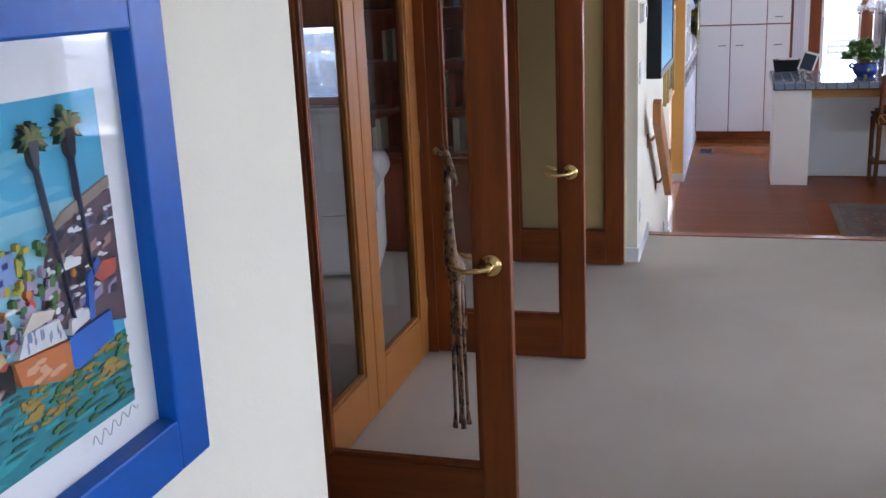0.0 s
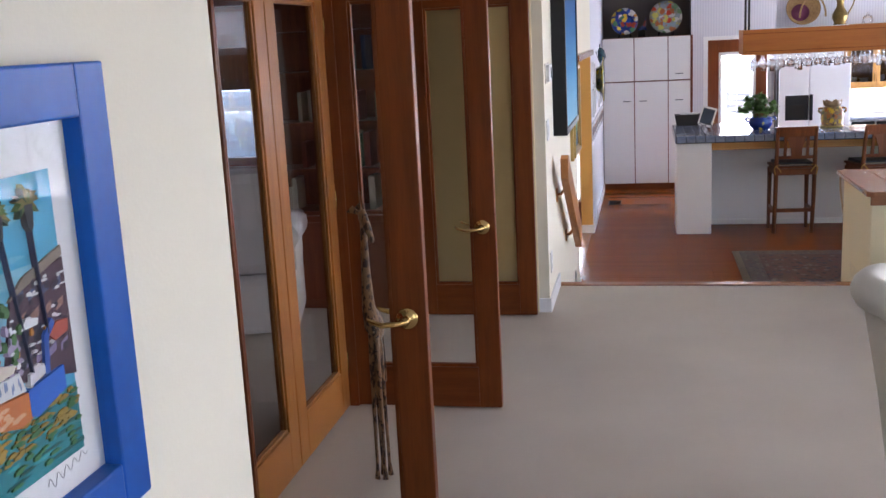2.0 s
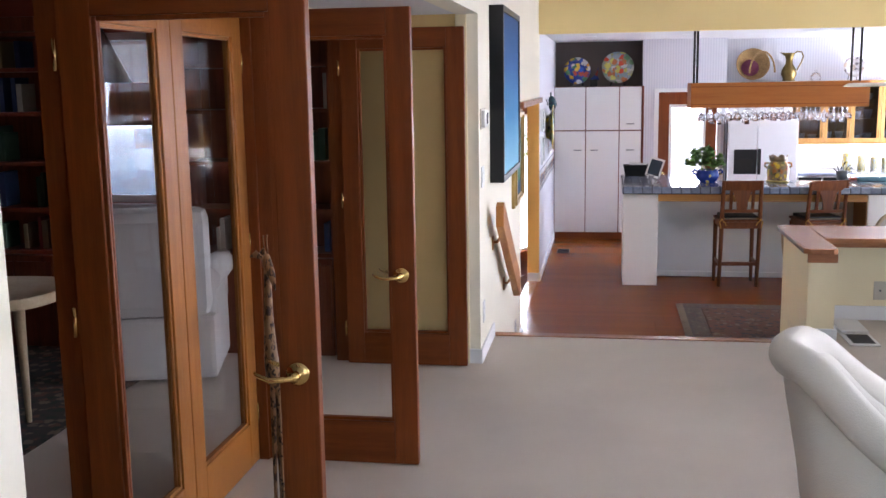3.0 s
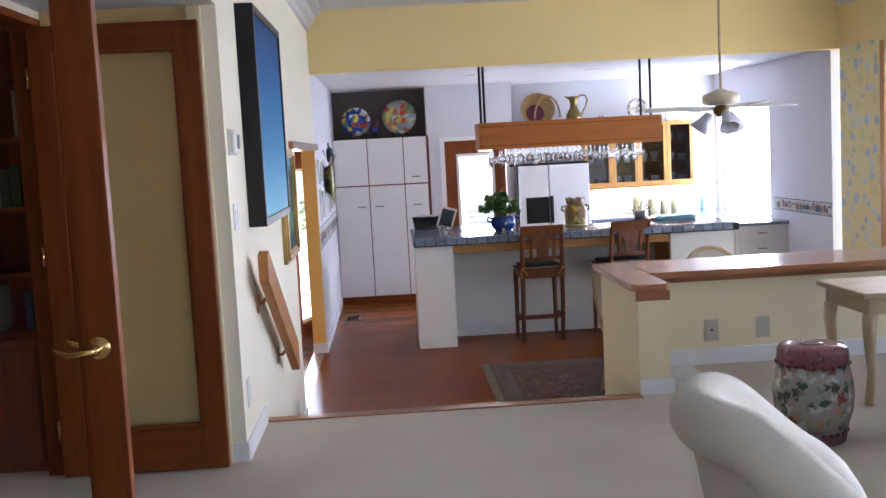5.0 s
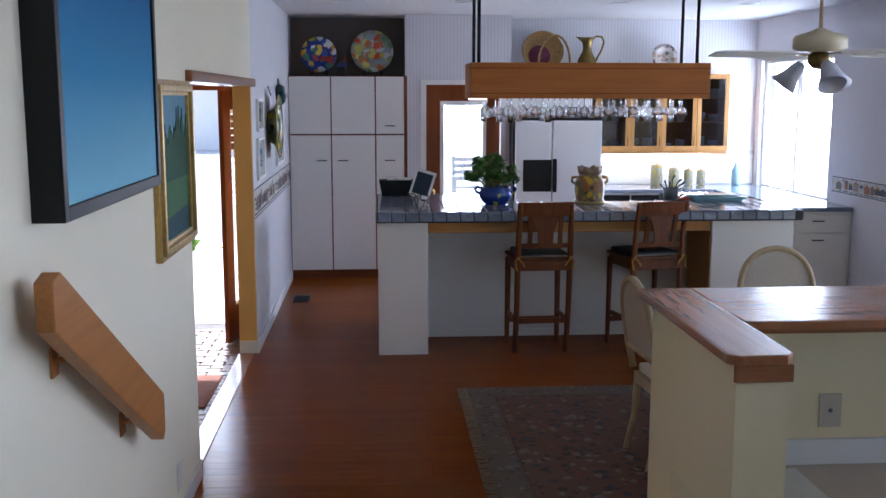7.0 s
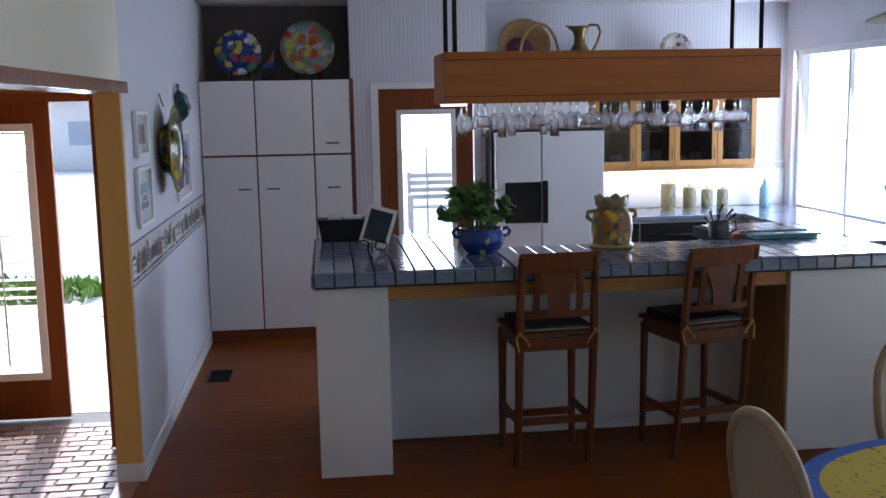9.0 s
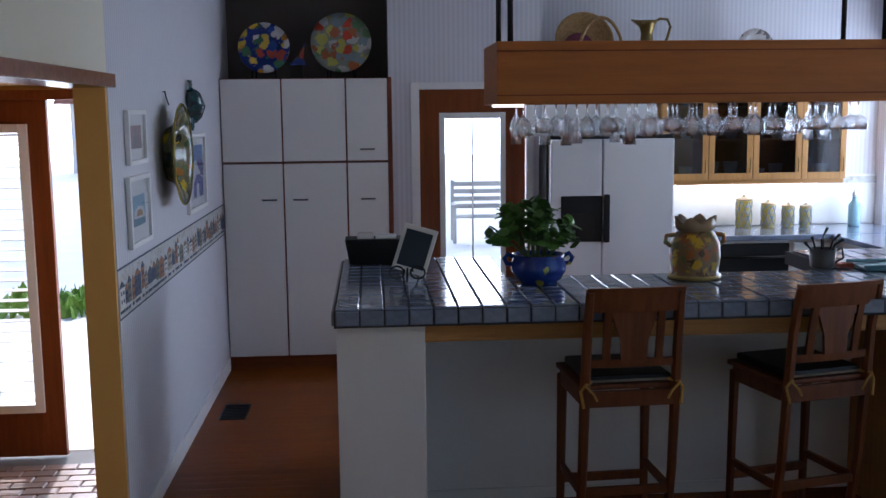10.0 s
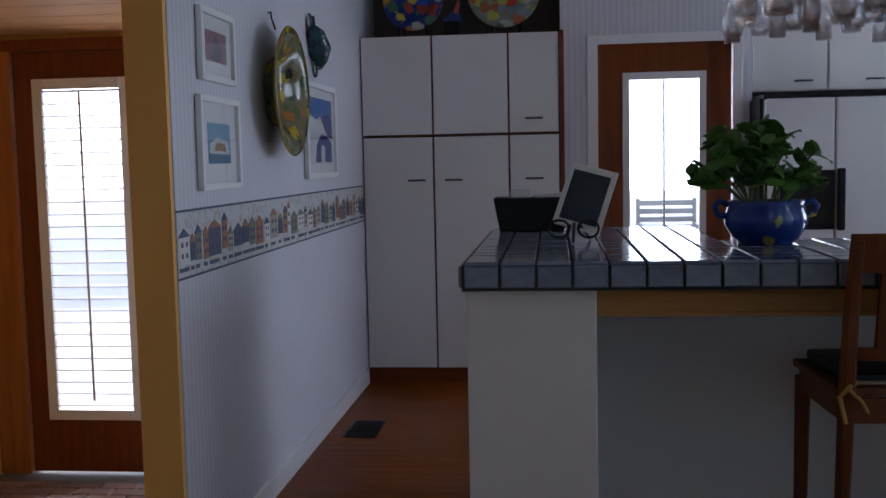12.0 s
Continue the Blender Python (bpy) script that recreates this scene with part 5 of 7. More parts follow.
part("ring", tube([(0.03, -0.02 + 0.035 * math.cos(a), -0.10 + 0.035 * math.sin(a)) for a in (k * math.pi / 8 for k in range(17))], 0.006, seg=6), M_FISH, fs)

# ---- hall pictures ----
cv = thing("canvas_painting", W, 6.855, 1.607, "large canvas fading from deep to pale blue, black frame", "painting")
m = bpy.data.materials.new("blue_fade_canvas")
m.use_nodes = True
nn, ll = m.node_tree.nodes, m.node_tree.links
tcn, sepn, rampn = nn.new("ShaderNodeTexCoord"), nn.new("ShaderNodeSeparateXYZ"), nn.new("ShaderNodeValToRGB")
ll.new(tcn.outputs["Generated"], sepn.inputs[0])
ll.new(sepn.outputs["Z"], rampn.inputs["Fac"])
els = rampn.color_ramp.elements
els[0].color, els[1].color = (0.22, 0.50, 0.66, 1), (0.012, 0.055, 0.17, 1)
e = els.new(0.35)
e.color = (0.045, 0.24, 0.46, 1)
e = els.new(0.7)
e.color = (0.018, 0.11, 0.30, 1)
ll.new(rampn.outputs["Color"], nn["Principled BSDF"].inputs["Base Color"])
nn["Principled BSDF"].inputs["Roughness"].default_value = 0.7
nn["Principled BSDF"].inputs["Specular IOR Level"].default_value = 0.15
part("canvas", box(0.01, -0.57, -0.52, 0.083, 0.57, 0.52), m, cv, "canvas in a smooth blue fade")
f = bmesh.new()
for a in ((-0.61, -0.562, -0.572, 0.562), (0.572, -0.562, 0.61, 0.562), (-0.572, -0.562, 0.572, -0.522), (-0.572, 0.522, 0.572, 0.562)):
    box(0.0, a[0], a[1], 0.092, a[2], a[3], 0.003, bm=f)
part("frame", f, M_BLACK, cv, "deep black frame")

gp = thing("oil_painting", W, 8.11, 1.072, "oil painting of green trees over water in a gilt frame", "painting")
f = bmesh.new()
for i, (o, d0, d1) in enumerate(((0.0, 0.0, 0.028), (0.022, 0.0, 0.045), (0.05, 0.0, 0.028))):
    w2 = (0.022, 0.028, 0.018)[i]
    a, b2 = 0.385 - o, 0.385 - o
    for q in ((-a, -b2, -a + w2, b2), (a - w2, -b2, a, b2), (-a + w2, -b2, a - w2, -b2 + w2), (-a + w2, b2 - w2, a - w2, b2)):
        box(d0, q[0], q[1], d1, q[2], q[3], 0.004, bm=f)
part("frame", f, M_GOLD, gp, "stepped gilt frame")
part("canvas", box(0.004, -0.318, -0.318, 0.014, 0.318, 0.318), ink("pale_sky", (0.14, 0.30, 0.42)), gp)
I_G1, I_G2, I_G3 = ink("tree_green", (0.02, 0.09, 0.05)), ink("grass_green", (0.05, 0.16, 0.06)), ink("deep_water", (0.01, 0.06, 0.08))
part("painted_bank", prism([(-0.315, -0.315), (0.315, -0.315), (0.315, -0.02), (-0.315, 0.02)], 0.014, 0.0146, "x"), I_G2, gp)
part("painted_water", prism([(-0.315, -0.315), (0.315, -0.315), (0.315, -0.2), (-0.315, -0.23)], 0.014, 0.0152, "x"), I_G3, gp)
tr = bmesh.new()
rnd = random.Random(8)
for i in range(26):
    y, h = -0.30 + i * 0.024, rnd.uniform(0.12, 0.28)
    wq = rnd.uniform(0.02, 0.04)
    prism([(max(-0.315, y - wq), -0.06), (min(0.315, y + wq), -0.06), (min(0.315, y + wq * 0.8), h * 0.6), (min(0.315, y), h), (max(-0.315, y - wq * 0.8), h * 0.6)], 0.014, 0.0156 + 0.0001 * i, "x", bm=tr)
part("painted_foliage", tr, I_G1, gp)

# blue-framed harbour print beside the doors
bf = thing("framed_print", W, 0.254, 1.463, "harbour print with palms and boats in a cobalt blue frame", "picture")
hy, hlo, hhi, rim = 0.347, -0.248, 0.240, 0.055
f = bmesh.new()
for a in ((-hy, hlo, -hy + rim, hhi), (hy - rim, hlo, hy, hhi), (-hy + rim, hlo, hy - rim, hlo + rim), (-hy + rim, hhi - rim, hy - rim, hhi)):
    box(0.0, a[0], a[1], 0.030, a[2], a[3], 0.003, bm=f)
part("frame", f, M_BLUEFRAME, bf, "cobalt blue lacquered frame")
part("mat_board", box(0.001, -hy + 0.02, hlo + 0.02, 0.0085, hy - 0.02, hhi - 0.02), M_MAT, bf, "white mat")
IA = [-0.255, -0.157, 0.255, 0.138]
art = part("print", box(0.0085, IA[0], IA[1], 0.0095, IA[2], IA[3]), ink("cyan_sky", (0.07, 0.41, 0.64)), bf, "bright harbour scene with palms")
lev = [0.0097]
rnd = random.Random(21)


def daub(outlines, m, name="printed_shape"):
    """Flat printed patches, each a hair above the last."""
    bm = bmesh.new()
    for o in outlines:
        lev[0] += 0.000008
        prism([(min(IA[2], max(IA[0], u)), min(IA[3], max(IA[1], v))) for u, v in o], 0.0095, lev[0], "x", bm=bm)
    return part(name, bm, m, art)


def strokes(n, u0, u1, v0, v1, w, h, slope=0.0):
    """Loose brush strokes scattered in a field."""
    made = []
    for _ in range(n):
        u, v = rnd.uniform(u0, u1), rnd.uniform(v0, v1)
        a, b = rnd.uniform(*w), rnd.uniform(*h)
        made.append([(u, v), (u + a * 0.6, v - b * 0.2 + slope * a), (u + a, v + b * 0.3 + slope * a), (u + a * 0.7, v + b), (u + a * 0.1, v + b * 0.8)])
    return made


daub([[(-0.255, 0.06), (0.255, 0.05), (0.255, -0.06), (-0.255, -0.06)]], ink("pale_horizon", (0.24, 0.55, 0.68)))
daub(strokes(40, -0.25, 0.2, 0.0, 0.12, (0.03, 0.09), (0.003, 0.012)), ink("sky_stroke", (0.15, 0.49, 0.67)))
daub([[(-0.255, -0.157), (0.255, -0.157), (0.255, -0.085), (0.16, -0.09), (0.09, -0.072), (-0.255, -0.12)]], ink("teal_water", (0.015, 0.24, 0.29)), "printed_water")
daub(strokes(90, -0.25, 0.22, -0.155, -0.085, (0.012, 0.05), (0.002, 0.005)), ink("bright_ripple", (0.03, 0.36, 0.42)))
daub(strokes(90, -0.25, 0.24, -0.155, -0.08, (0.010, 0.04), (0.0015, 0.004)), ink("dark_ripple", (0.008, 0.11, 0.11)))
daub(strokes(70, 0.10, 0.245, -0.125, -0.085, (0.006, 0.022), (0.002, 0.005)), ink("ochre_reflection", (0.40, 0.25, 0.04)))
daub(strokes(40, 0.12, 0.25, -0.15, -0.09, (0.006, 0.02), (0.002, 0.005)), ink("green_reflection", (0.05, 0.20, 0.07)))
daub([[(-0.255, -0.15), (-0.10, -0.12), (0.02, -0.088), (0.10, -0.085), (0.10, -0.062), (0.02, -0.07), (-0.12, -0.10), (-0.255, -0.13)]], ink("quay_shade", (0.012, 0.012, 0.016)))
daub([[(0.14, -0.05), (0.165, 0.028), (0.185, 0.036), (0.255, 0.048), (0.255, -0.075)]], ink("plum_house", (0.10, 0.055, 0.08)))
daub([[(0.160, 0.024), (0.187, 0.042), (0.255, 0.060), (0.255, 0.050), (0.187, 0.032)]], ink("brown_roof", (0.30, 0.24, 0.19)))
for k, (c, n) in enumerate((("lilac", (0.30, 0.24, 0.42)), ("shade", (0.02, 0.02, 0.04)), ("beam", (0.36, 0.20, 0.16)), ("slate", (0.10, 0.13, 0.24)))):
    daub([[(0.17 + 0.021 * j, -0.045 + 0.021 * k), (0.184 + 0.021 * j, -0.044 + 0.021 * k + 0.003), (0.185 + 0.021 * j, -0.036 + 0.021 * k + 0.004), (0.171 + 0.021 * j, -0.037 + 0.021 * k)] for j in range(4)], ink(c, n))
daub(strokes(40, 0.15, 0.24, -0.045, 0.03, (0.004, 0.014), (0.003, 0.009)), ink("house_dark", (0.03, 0.025, 0.05)))
daub(strokes(30, 0.15, 0.245, -0.04, 0.035, (0.005, 0.016), (0.0015, 0.004)), I_WHITE)
daub([[(-0.255, -0.02), (-0.12, 0.0), (0.0, 0.010), (0.05, -0.008), (0.06, -0.05), (-0.05, -0.08), (-0.255, -0.11)]], ink("blue_shed", (0.05, 0.12, 0.26)))
daub([[(-0.255, -0.005), (-0.12, 0.012), (0.005, 0.014), (0.048, -0.006), (-0.06, -0.004), (-0.255, -0.03)]], ink("tan_roof", (0.30, 0.17, 0.12)))
daub(strokes(60, -0.25, 0.05, -0.08, -0.015, (0.006, 0.022), (0.004, 0.014)), ink("shed_teal", (0.03, 0.20, 0.30)))
daub(strokes(50, -0.25, 0.08, -0.085, -0.02, (0.004, 0.012), (0.003, 0.012)), ink("violet_daub", (0.20, 0.13, 0.36)))
daub(strokes(30, -0.25, 0.16, -0.07, -0.01, (0.003, 0.012), (0.003, 0.010)), ink("red_daub", (0.48, 0.06, 0.04)))
daub(strokes(26, -0.25, 0.24, -0.07, -0.01, (0.003, 0.010), (0.003, 0.010)), ink("orange_daub", (0.58, 0.22, 0.04)))
daub(strokes(40, 0.06, 0.16, -0.055, 0.0, (0.004, 0.014), (0.003, 0.010)), ink("stall_lilac", (0.40, 0.32, 0.46)))
daub(strokes(30, 0.06, 0.17, -0.05, 0.02, (0.003, 0.010), (0.004, 0.010)), ink("green_daub", (0.08, 0.20, 0.06)))
daub(strokes(14, 0.10, 0.13, -0.01, 0.025, (0.004, 0.009), (0.004, 0.010)), ink("yellow_leaf", (0.50, 0.42, 0.05)))
daub(strokes(30, -0.22, 0.22, -0.07, -0.02, (0.004, 0.016), (0.002, 0.006)), ink("white_daub", (0.72, 0.70, 0.70)))
daub([[(-0.18, -0.12), (0.02, -0.068), (0.06, -0.045), (0.085, -0.040), (0.092, -0.056), (0.03, -0.078), (-0.08, -0.115)]], ink("sand", (0.62, 0.44, 0.22)))
daub(strokes(26, -0.12, 0.06, -0.10, -0.055, (0.01, 0.03), (0.002, 0.005), 0.3), ink("sand_stroke", (0.52, 0.34, 0.30)))
daub([[(0.099, -0.061), (0.172, -0.066), (0.170, -0.092), (0.15, -0.095), (0.104, -0.082)]], ink("orange_hull", (0.62, 0.19, 0.05)), "printed_boat")
daub(strokes(8, 0.105, 0.15, -0.088, -0.07, (0.01, 0.02), (0.003, 0.006)), ink("hull_light", (0.72, 0.42, 0.25)))
daub([[(0.168, -0.064), (0.229, -0.058), (0.230, -0.082), (0.178, -0.094), (0.168, -0.09)]], ink("blue_hull", (0.02, 0.14, 0.60)), "printed_boat")
daub([[(0.105, -0.060), (0.165, -0.063), (0.158, -0.043), (0.115, -0.043)], [(0.172, -0.062), (0.20, -0.056), (0.198, -0.046), (0.174, -0.050)]], I_WHITE, "printed_boat")
daub(strokes(12, 0.106, 0.16, -0.060, -0.046, (0.002, 0.004), (0.006, 0.011)), ink("cabin_blue", (0.20, 0.28, 0.48)))
daub([[(0.112, -0.043), (0.128, -0.028), (0.155, -0.034), (0.150, -0.040)]], ink("awning", (0.66, 0.60, 0.50)))
daub([[(0.198, -0.058), (0.206, -0.058), (0.210, -0.025), (0.224, -0.012), (0.219, -0.006), (0.203, -0.020)]], ink("blue_crane", (0.03, 0.12, 0.50)))
daub([[(0.212, -0.022), (0.226, -0.012), (0.246, -0.014), (0.244, -0.026), (0.222, -0.030)]], ink("red_canopy", (0.52, 0.10, 0.06)))
daub([[(0.170, -0.006), (0.178, 0.004), (0.198, 0.0), (0.196, -0.006)]], I_WHITE)
daub([[(0.060, -0.004), (0.116, 0.002), (0.116, 0.026), (0.074, 0.022), (0.072, 0.014), (0.060, 0.012)]], ink("blue_sign", (0.22, 0.34, 0.62)), "printed_sign")
daub([[(0.078 + 0.012 * k, 0.014), (0.085 + 0.012 * k, 0.015), (0.085 + 0.012 * k, 0.020), (0.078 + 0.012 * k, 0.019)] for k in range(3)] + [[(0.070 + 0.012 * k, 0.002), (0.077 + 0.012 * k, 0.003), (0.077 + 0.012 * k, 0.008), (0.070 + 0.012 * k, 0.007)] for k in range(3)], I_NAVY, "printed_sign")
daub(strokes(5, -0.05, -0.02, 0.015, 0.035, (0.006, 0.010), (0.008, 0.014)), ink("balloon_red", (0.50, 0.04, 0.06)))
daub(strokes(3, -0.03, -0.01, 0.0, 0.012, (0.006, 0.010), (0.008, 0.012)), ink("balloon_orange", (0.62, 0.28, 0.05)))
for px, pz, bx, bz, cr in ((0.158, 0.108, 0.180, -0.05, 0.019), (0.205, 0.112, 0.212, -0.02, 0.021), (0.055, 0.018, 0.060, -0.05, 0.008), (0.085, -0.012, 0.087, -0.045, 0.005)):
    tk = 0.0015 if cr > 0.01 else 0.001
    daub([[(bx - tk * 0.62, bz), (bx + tk * 0.62, bz), (px + tk * 0.45, pz - cr * 0.4), (px - tk * 0.45, pz - cr * 0.4)]], ink("palm_trunk", (0.03, 0.035, 0.09)), "printed_palm")
    for tone, cnt in (((0.03, 0.07, 0.045), 16), ((0.10, 0.16, 0.05), 12), ((0.20, 0.17, 0.06), 7)):
        leaves = []
        for _ in range(cnt):
            a2, r2 = rnd.uniform(-0.4, 3.55), cr * rnd.uniform(0.6, 1.2)
            u2, v2 = px + r2 * 0.85 * math.cos(a2), pz + r2 * math.sin(a2) - cr * 0.15
            nx, nz = -math.sin(a2) * cr * 0.12, math.cos(a2) * cr * 0.12
            leaves.append([(px, pz - cr * 0.1), ((px + u2) / 2 + nx, (pz + v2) / 2 + nz), (u2, v2 - cr * 0.15), ((px + u2) / 2 - nx, (pz + v2) / 2 - nz)])
        daub(leaves, ink("palm_frond", tone), "printed_palm")
    daub([[(px - cr * 0.34, pz - cr * 0.1), (px + cr * 0.34, pz - cr * 0.1), (px + cr * 0.22, pz - cr * 1.15), (px + cr * 0.02, pz - cr * 1.35), (px - cr * 0.2, pz - cr * 1.1)]], ink("palm_skirt", (0.05, 0.055, 0.07)), "printed_palm")
sg = bmesh.new()
tube([(0.0092, 0.187 + 0.073 * t, -0.172 + 0.0065 * math.sin(t * 31) * (1 - 0.5 * t) + 0.009 * t) for t in (k / 60 for k in range(61))], 0.00035, bm=sg, seg=4)
tube([(0.0092, -0.06 + 0.13 * t, -0.176 + 0.0022 * math.sin(t * 90) * (0.5 + 0.5 * math.sin(t * 13))) for t in (k / 50 for k in range(51))], 0.0004, bm=sg, seg=4)
part("pencil_signature", sg, I_GREY, bf, "scribbled pencil signature")
g = part("pane", box(0.016, -hy + rim, hlo + rim, 0.017, hy - rim, hhi - rim), M_GLASS, bf)
g.visible_shadow = False

# giraffe statue
gi = bmesh.new()
for x, y in ((-0.03, -0.03), (0.03, -0.025), (-0.028, 0.045), (0.028, 0.05)):
    tube([(x * 1.1, y * 1.4, 0.0), (x * 1.05, y * 1.3, 0.02), (x, y * 1.2, 0.06), (x, y, 0.26), (x * 0.8, y * 0.8, 0.50), (x * 0.5, y * 0.6, 0.60)], [0.022, 0.020, 0.012, 0.015, 0.022, 0.03], bm=gi, seg=8)
tube([(0, 0.11, 0.60), (0, 0.05, 0.63), (0, -0.04, 0.66), (0, -0.07, 0.72), (0, -0.075, 0.85), (0, -0.07, 0.98), (0, -0.06, 1.06)], [0.035, 0.062, 0.06, 0.05, 0.034, 0.027, 0.026], bm=gi, seg=12)
tube([(-0.03, -0.05, 1.075), (0.0, -0.07, 1.07), (0.05, -0.10, 1.03), (0.10, -0.13, 0.985)], [0.02, 0.034, 0.027, 0.014], bm=gi, seg=10)
for s in (-1, 1):
    tube([(0.0, -0.065 + s * 0.018, 1.09), (-0.008, -0.065 + s * 0.025, 1.15), (-0.005, -0.065 + s * 0.026, 1.165)], [0.006, 0.005, 0.008], bm=gi, seg=6)
    tube([(-0.005, -0.06 + s * 0.025, 1.08), (-0.06, -0.06 + s * 0.055, 1.10), (-0.10, -0.06 + s * 0.06, 1.09)], [0.006, 0.016, 0.003], bm=gi, seg=6)
tube([(0, 0.14, 0.60), (0, 0.155, 0.48), (0, 0.15, 0.38)], [0.007, 0.005, 0.010], bm=gi, seg=6)
gs = single("giraffe_statue", gi, spotted("carved_giraffe_wood", (0.26, 0.14, 0.06), [(0.03, 0.012, 0.006), (0.045, 0.018, 0.008), (0.025, 0.01, 0.005)], 30, 0.5, 0.46), "carved wooden giraffe statue with dark spots on the carpet", "statue", smooth=True)
gs.matrix_basis = pose(-0.915, 3.22, 0, 0, 0, -12) @ Matrix.Diagonal((0.52, 0.48, 1.0, 1))

# ---- dining room ----
rg = thing("area_rug", 2.55, 8.95, KF, "faded patterned wool rug with a pale fringe under the table", "rug")
part("field", box(-1.33, -0.87, 0.001, 1.33, 0.87, 0.011, 0.003), M_RUG, rg)
part("rug_border", box(-1.50, -1.06, 0.001, 1.50, -0.872, 0.010, 0.002, bm=box(-1.50, 0.872, 0.001, 1.50, 1.06, 0.010, 0.002, bm=box(-1.50, -0.87, 0.001, -1.332, 0.87, 0.010, 0.002, bm=box(1.332, -0.87, 0.001, 1.50, 0.87, 0.010, 0.002)))), M_RUGB, rg)
fr2 = bmesh.new()
rnd = random.Random(4)
for k in range(110):
    y = -1.05 + 2.1 * k / 109
    tube([(-1.50, y, 0.006), (-1.535, y + rnd.uniform(-0.008, 0.008), 0.004), (-1.565, y + rnd.uniform(-0.015, 0.015), 0.003)], 0.0035, bm=fr2, seg=4)
tagged(part("fringe", fr2, M_FRINGE, rg, "pale knotted fringe"), kind="stuff")

def oval(hx, hy, n=56, p=2.6):
    pts = []
    for k in range(n):
        a = 2 * math.pi * k / n
        c, s = math.cos(a), math.sin(a)
        pts.append((hx * math.copysign(abs(c) ** (2 / p), c), hy * math.copysign(abs(s) ** (2 / p), s)))
    return pts


TX, TY = 2.93, 8.46
tbl = thing("dining_table", TX, TY, KF, "oval wooden dining table", "table")
part("tabletop", prism(oval(0.98, 0.60), 0.72, 0.745, "z", bev=0.004), M_CREAMW, tbl)
part("pedestal", lathe([(0.10, 0.05), (0.11, 0.12), (0.06, 0.2), (0.05, 0.4), (0.09, 0.55), (0.07, 0.62), (0.16, 0.72)], 20), M_CREAMW, tbl)
for a in range(4):
    c, s = math.cos(a * math.pi / 2 + 0.785), math.sin(a * math.pi / 2 + 0.785)
    part("leg", tube([(c * 0.08, s * 0.08, 0.14), (c * 0.25, s * 0.25, 0.12), (c * 0.42, s * 0.42, 0.022)], [0.04, 0.035, 0.02], seg=8), M_CREAMW, tbl)
cl = thing("tablecloth", TX, TY, KF + 0.745, "yellow printed tablecloth with blue bands and dark floral border", "tablecloth")
o = oval(0.99, 0.61, 112)
part("field", prism([(u * 0.94, v * 0.92) for u, v in o], 0.001, 0.006, "z"), M_CLOTH, cl)


def band(scale_a, scale_b, z0, z1):
    bm = bmesh.new()
    r = [[bm.verts.new((u * s, v * s2, z)) for u, v in o] for s, s2, z in ((scale_a[0], scale_a[1], z0), (scale_b[0], scale_b[1], z0), (scale_b[0], scale_b[1], z1), (scale_a[0], scale_a[1], z1))]
    for a, b2 in zip(r, r[1:] + r[:1]):
        for k in range(len(o)):
            j = (k + 1) % len(o)
            bm.faces.new((a[k], a[j], b2[j], b2[k]))
    return bm


part("blue_band", band((0.94, 0.92), (1.0, 1.0), 0.001, 0.007), M_CLOTHB, cl, "blue printed band")
part("blue_band", band((0.66, 0.56), (0.71, 0.62), 0.006, 0.0075), M_CLOTHB, cl, "blue printed band")
sk = bmesh.new()
rows = []
for i in range(8):
    d = i / 7
    ring = []
    for k, (u, v) in enumerate(o):
        wv = 1 + 0.012 * d + 0.035 * d * math.sin(k * 2 * math.pi / 112 * 14)
        ring.append(sk.verts.new((u * wv, v * wv, 0.006 - 0.30 * d - (0.004 if i else 0))))
    rows.append(ring)
for a, b2 in zip(rows, rows[1:]):
    for k in range(len(o)):
        j = (k + 1) % len(o)
        f = sk.faces.new((a[k], a[j], b2[j], b2[k]))
        f.smooth = True
part("skirt", sk, M_CLOTHD, cl, "dark floral border hanging down")
hem = bmesh.new()
rr = []
for z, s in ((-0.295, 1.004), (-0.255, 1.003)):
    ring = []
    for k, (u, v) in enumerate(o):
        d = 1 if z < -0.27 else 0.87
        wv = (1 + 0.012 * d + 0.035 * d * math.sin(k * 2 * math.pi / 112 * 14)) * s
        ring.append(hem.verts.new((u * wv, v * wv, z)))
    rr.append(ring)
for k in range(len(o)):
    j = (k + 1) % len(o)
    hem.faces.new((rr[0][k], rr[0][j], rr[1][j], rr[1][k]))
part("hem_band", hem, M_CLOTHB, cl, "blue hem band")
vs = thing("blue_vase", TX + 0.42, TY + 0.05, KF + 0.752, "cobalt glass bowl with dark blue flowers on the table", "vase")
part("bowl", lathe([(0.05, 0), (0.055, 0.008), (0.04, 0.02), (0.09, 0.06), (0.10, 0.10), (0.095, 0.10), (0.0, 0.03)], 20), M_BLUEFRAME, vs)
fl = bmesh.new()
for k in range(26):
    a, r = rnd.uniform(0, 6.28), rnd.uniform(0, 0.10)
    bmesh.ops.create_icosphere(fl, subdivisions=1, radius=rnd.uniform(0.014, 0.028), matrix=Matrix.Translation((r * math.cos(a), r * math.sin(a), 0.10 + rnd.uniform(0, 0.07))))
part("flowers", fl, mat("navy_petals", (0.02, 0.025, 0.16), 0.7, amount=0.5, scale=30), vs)


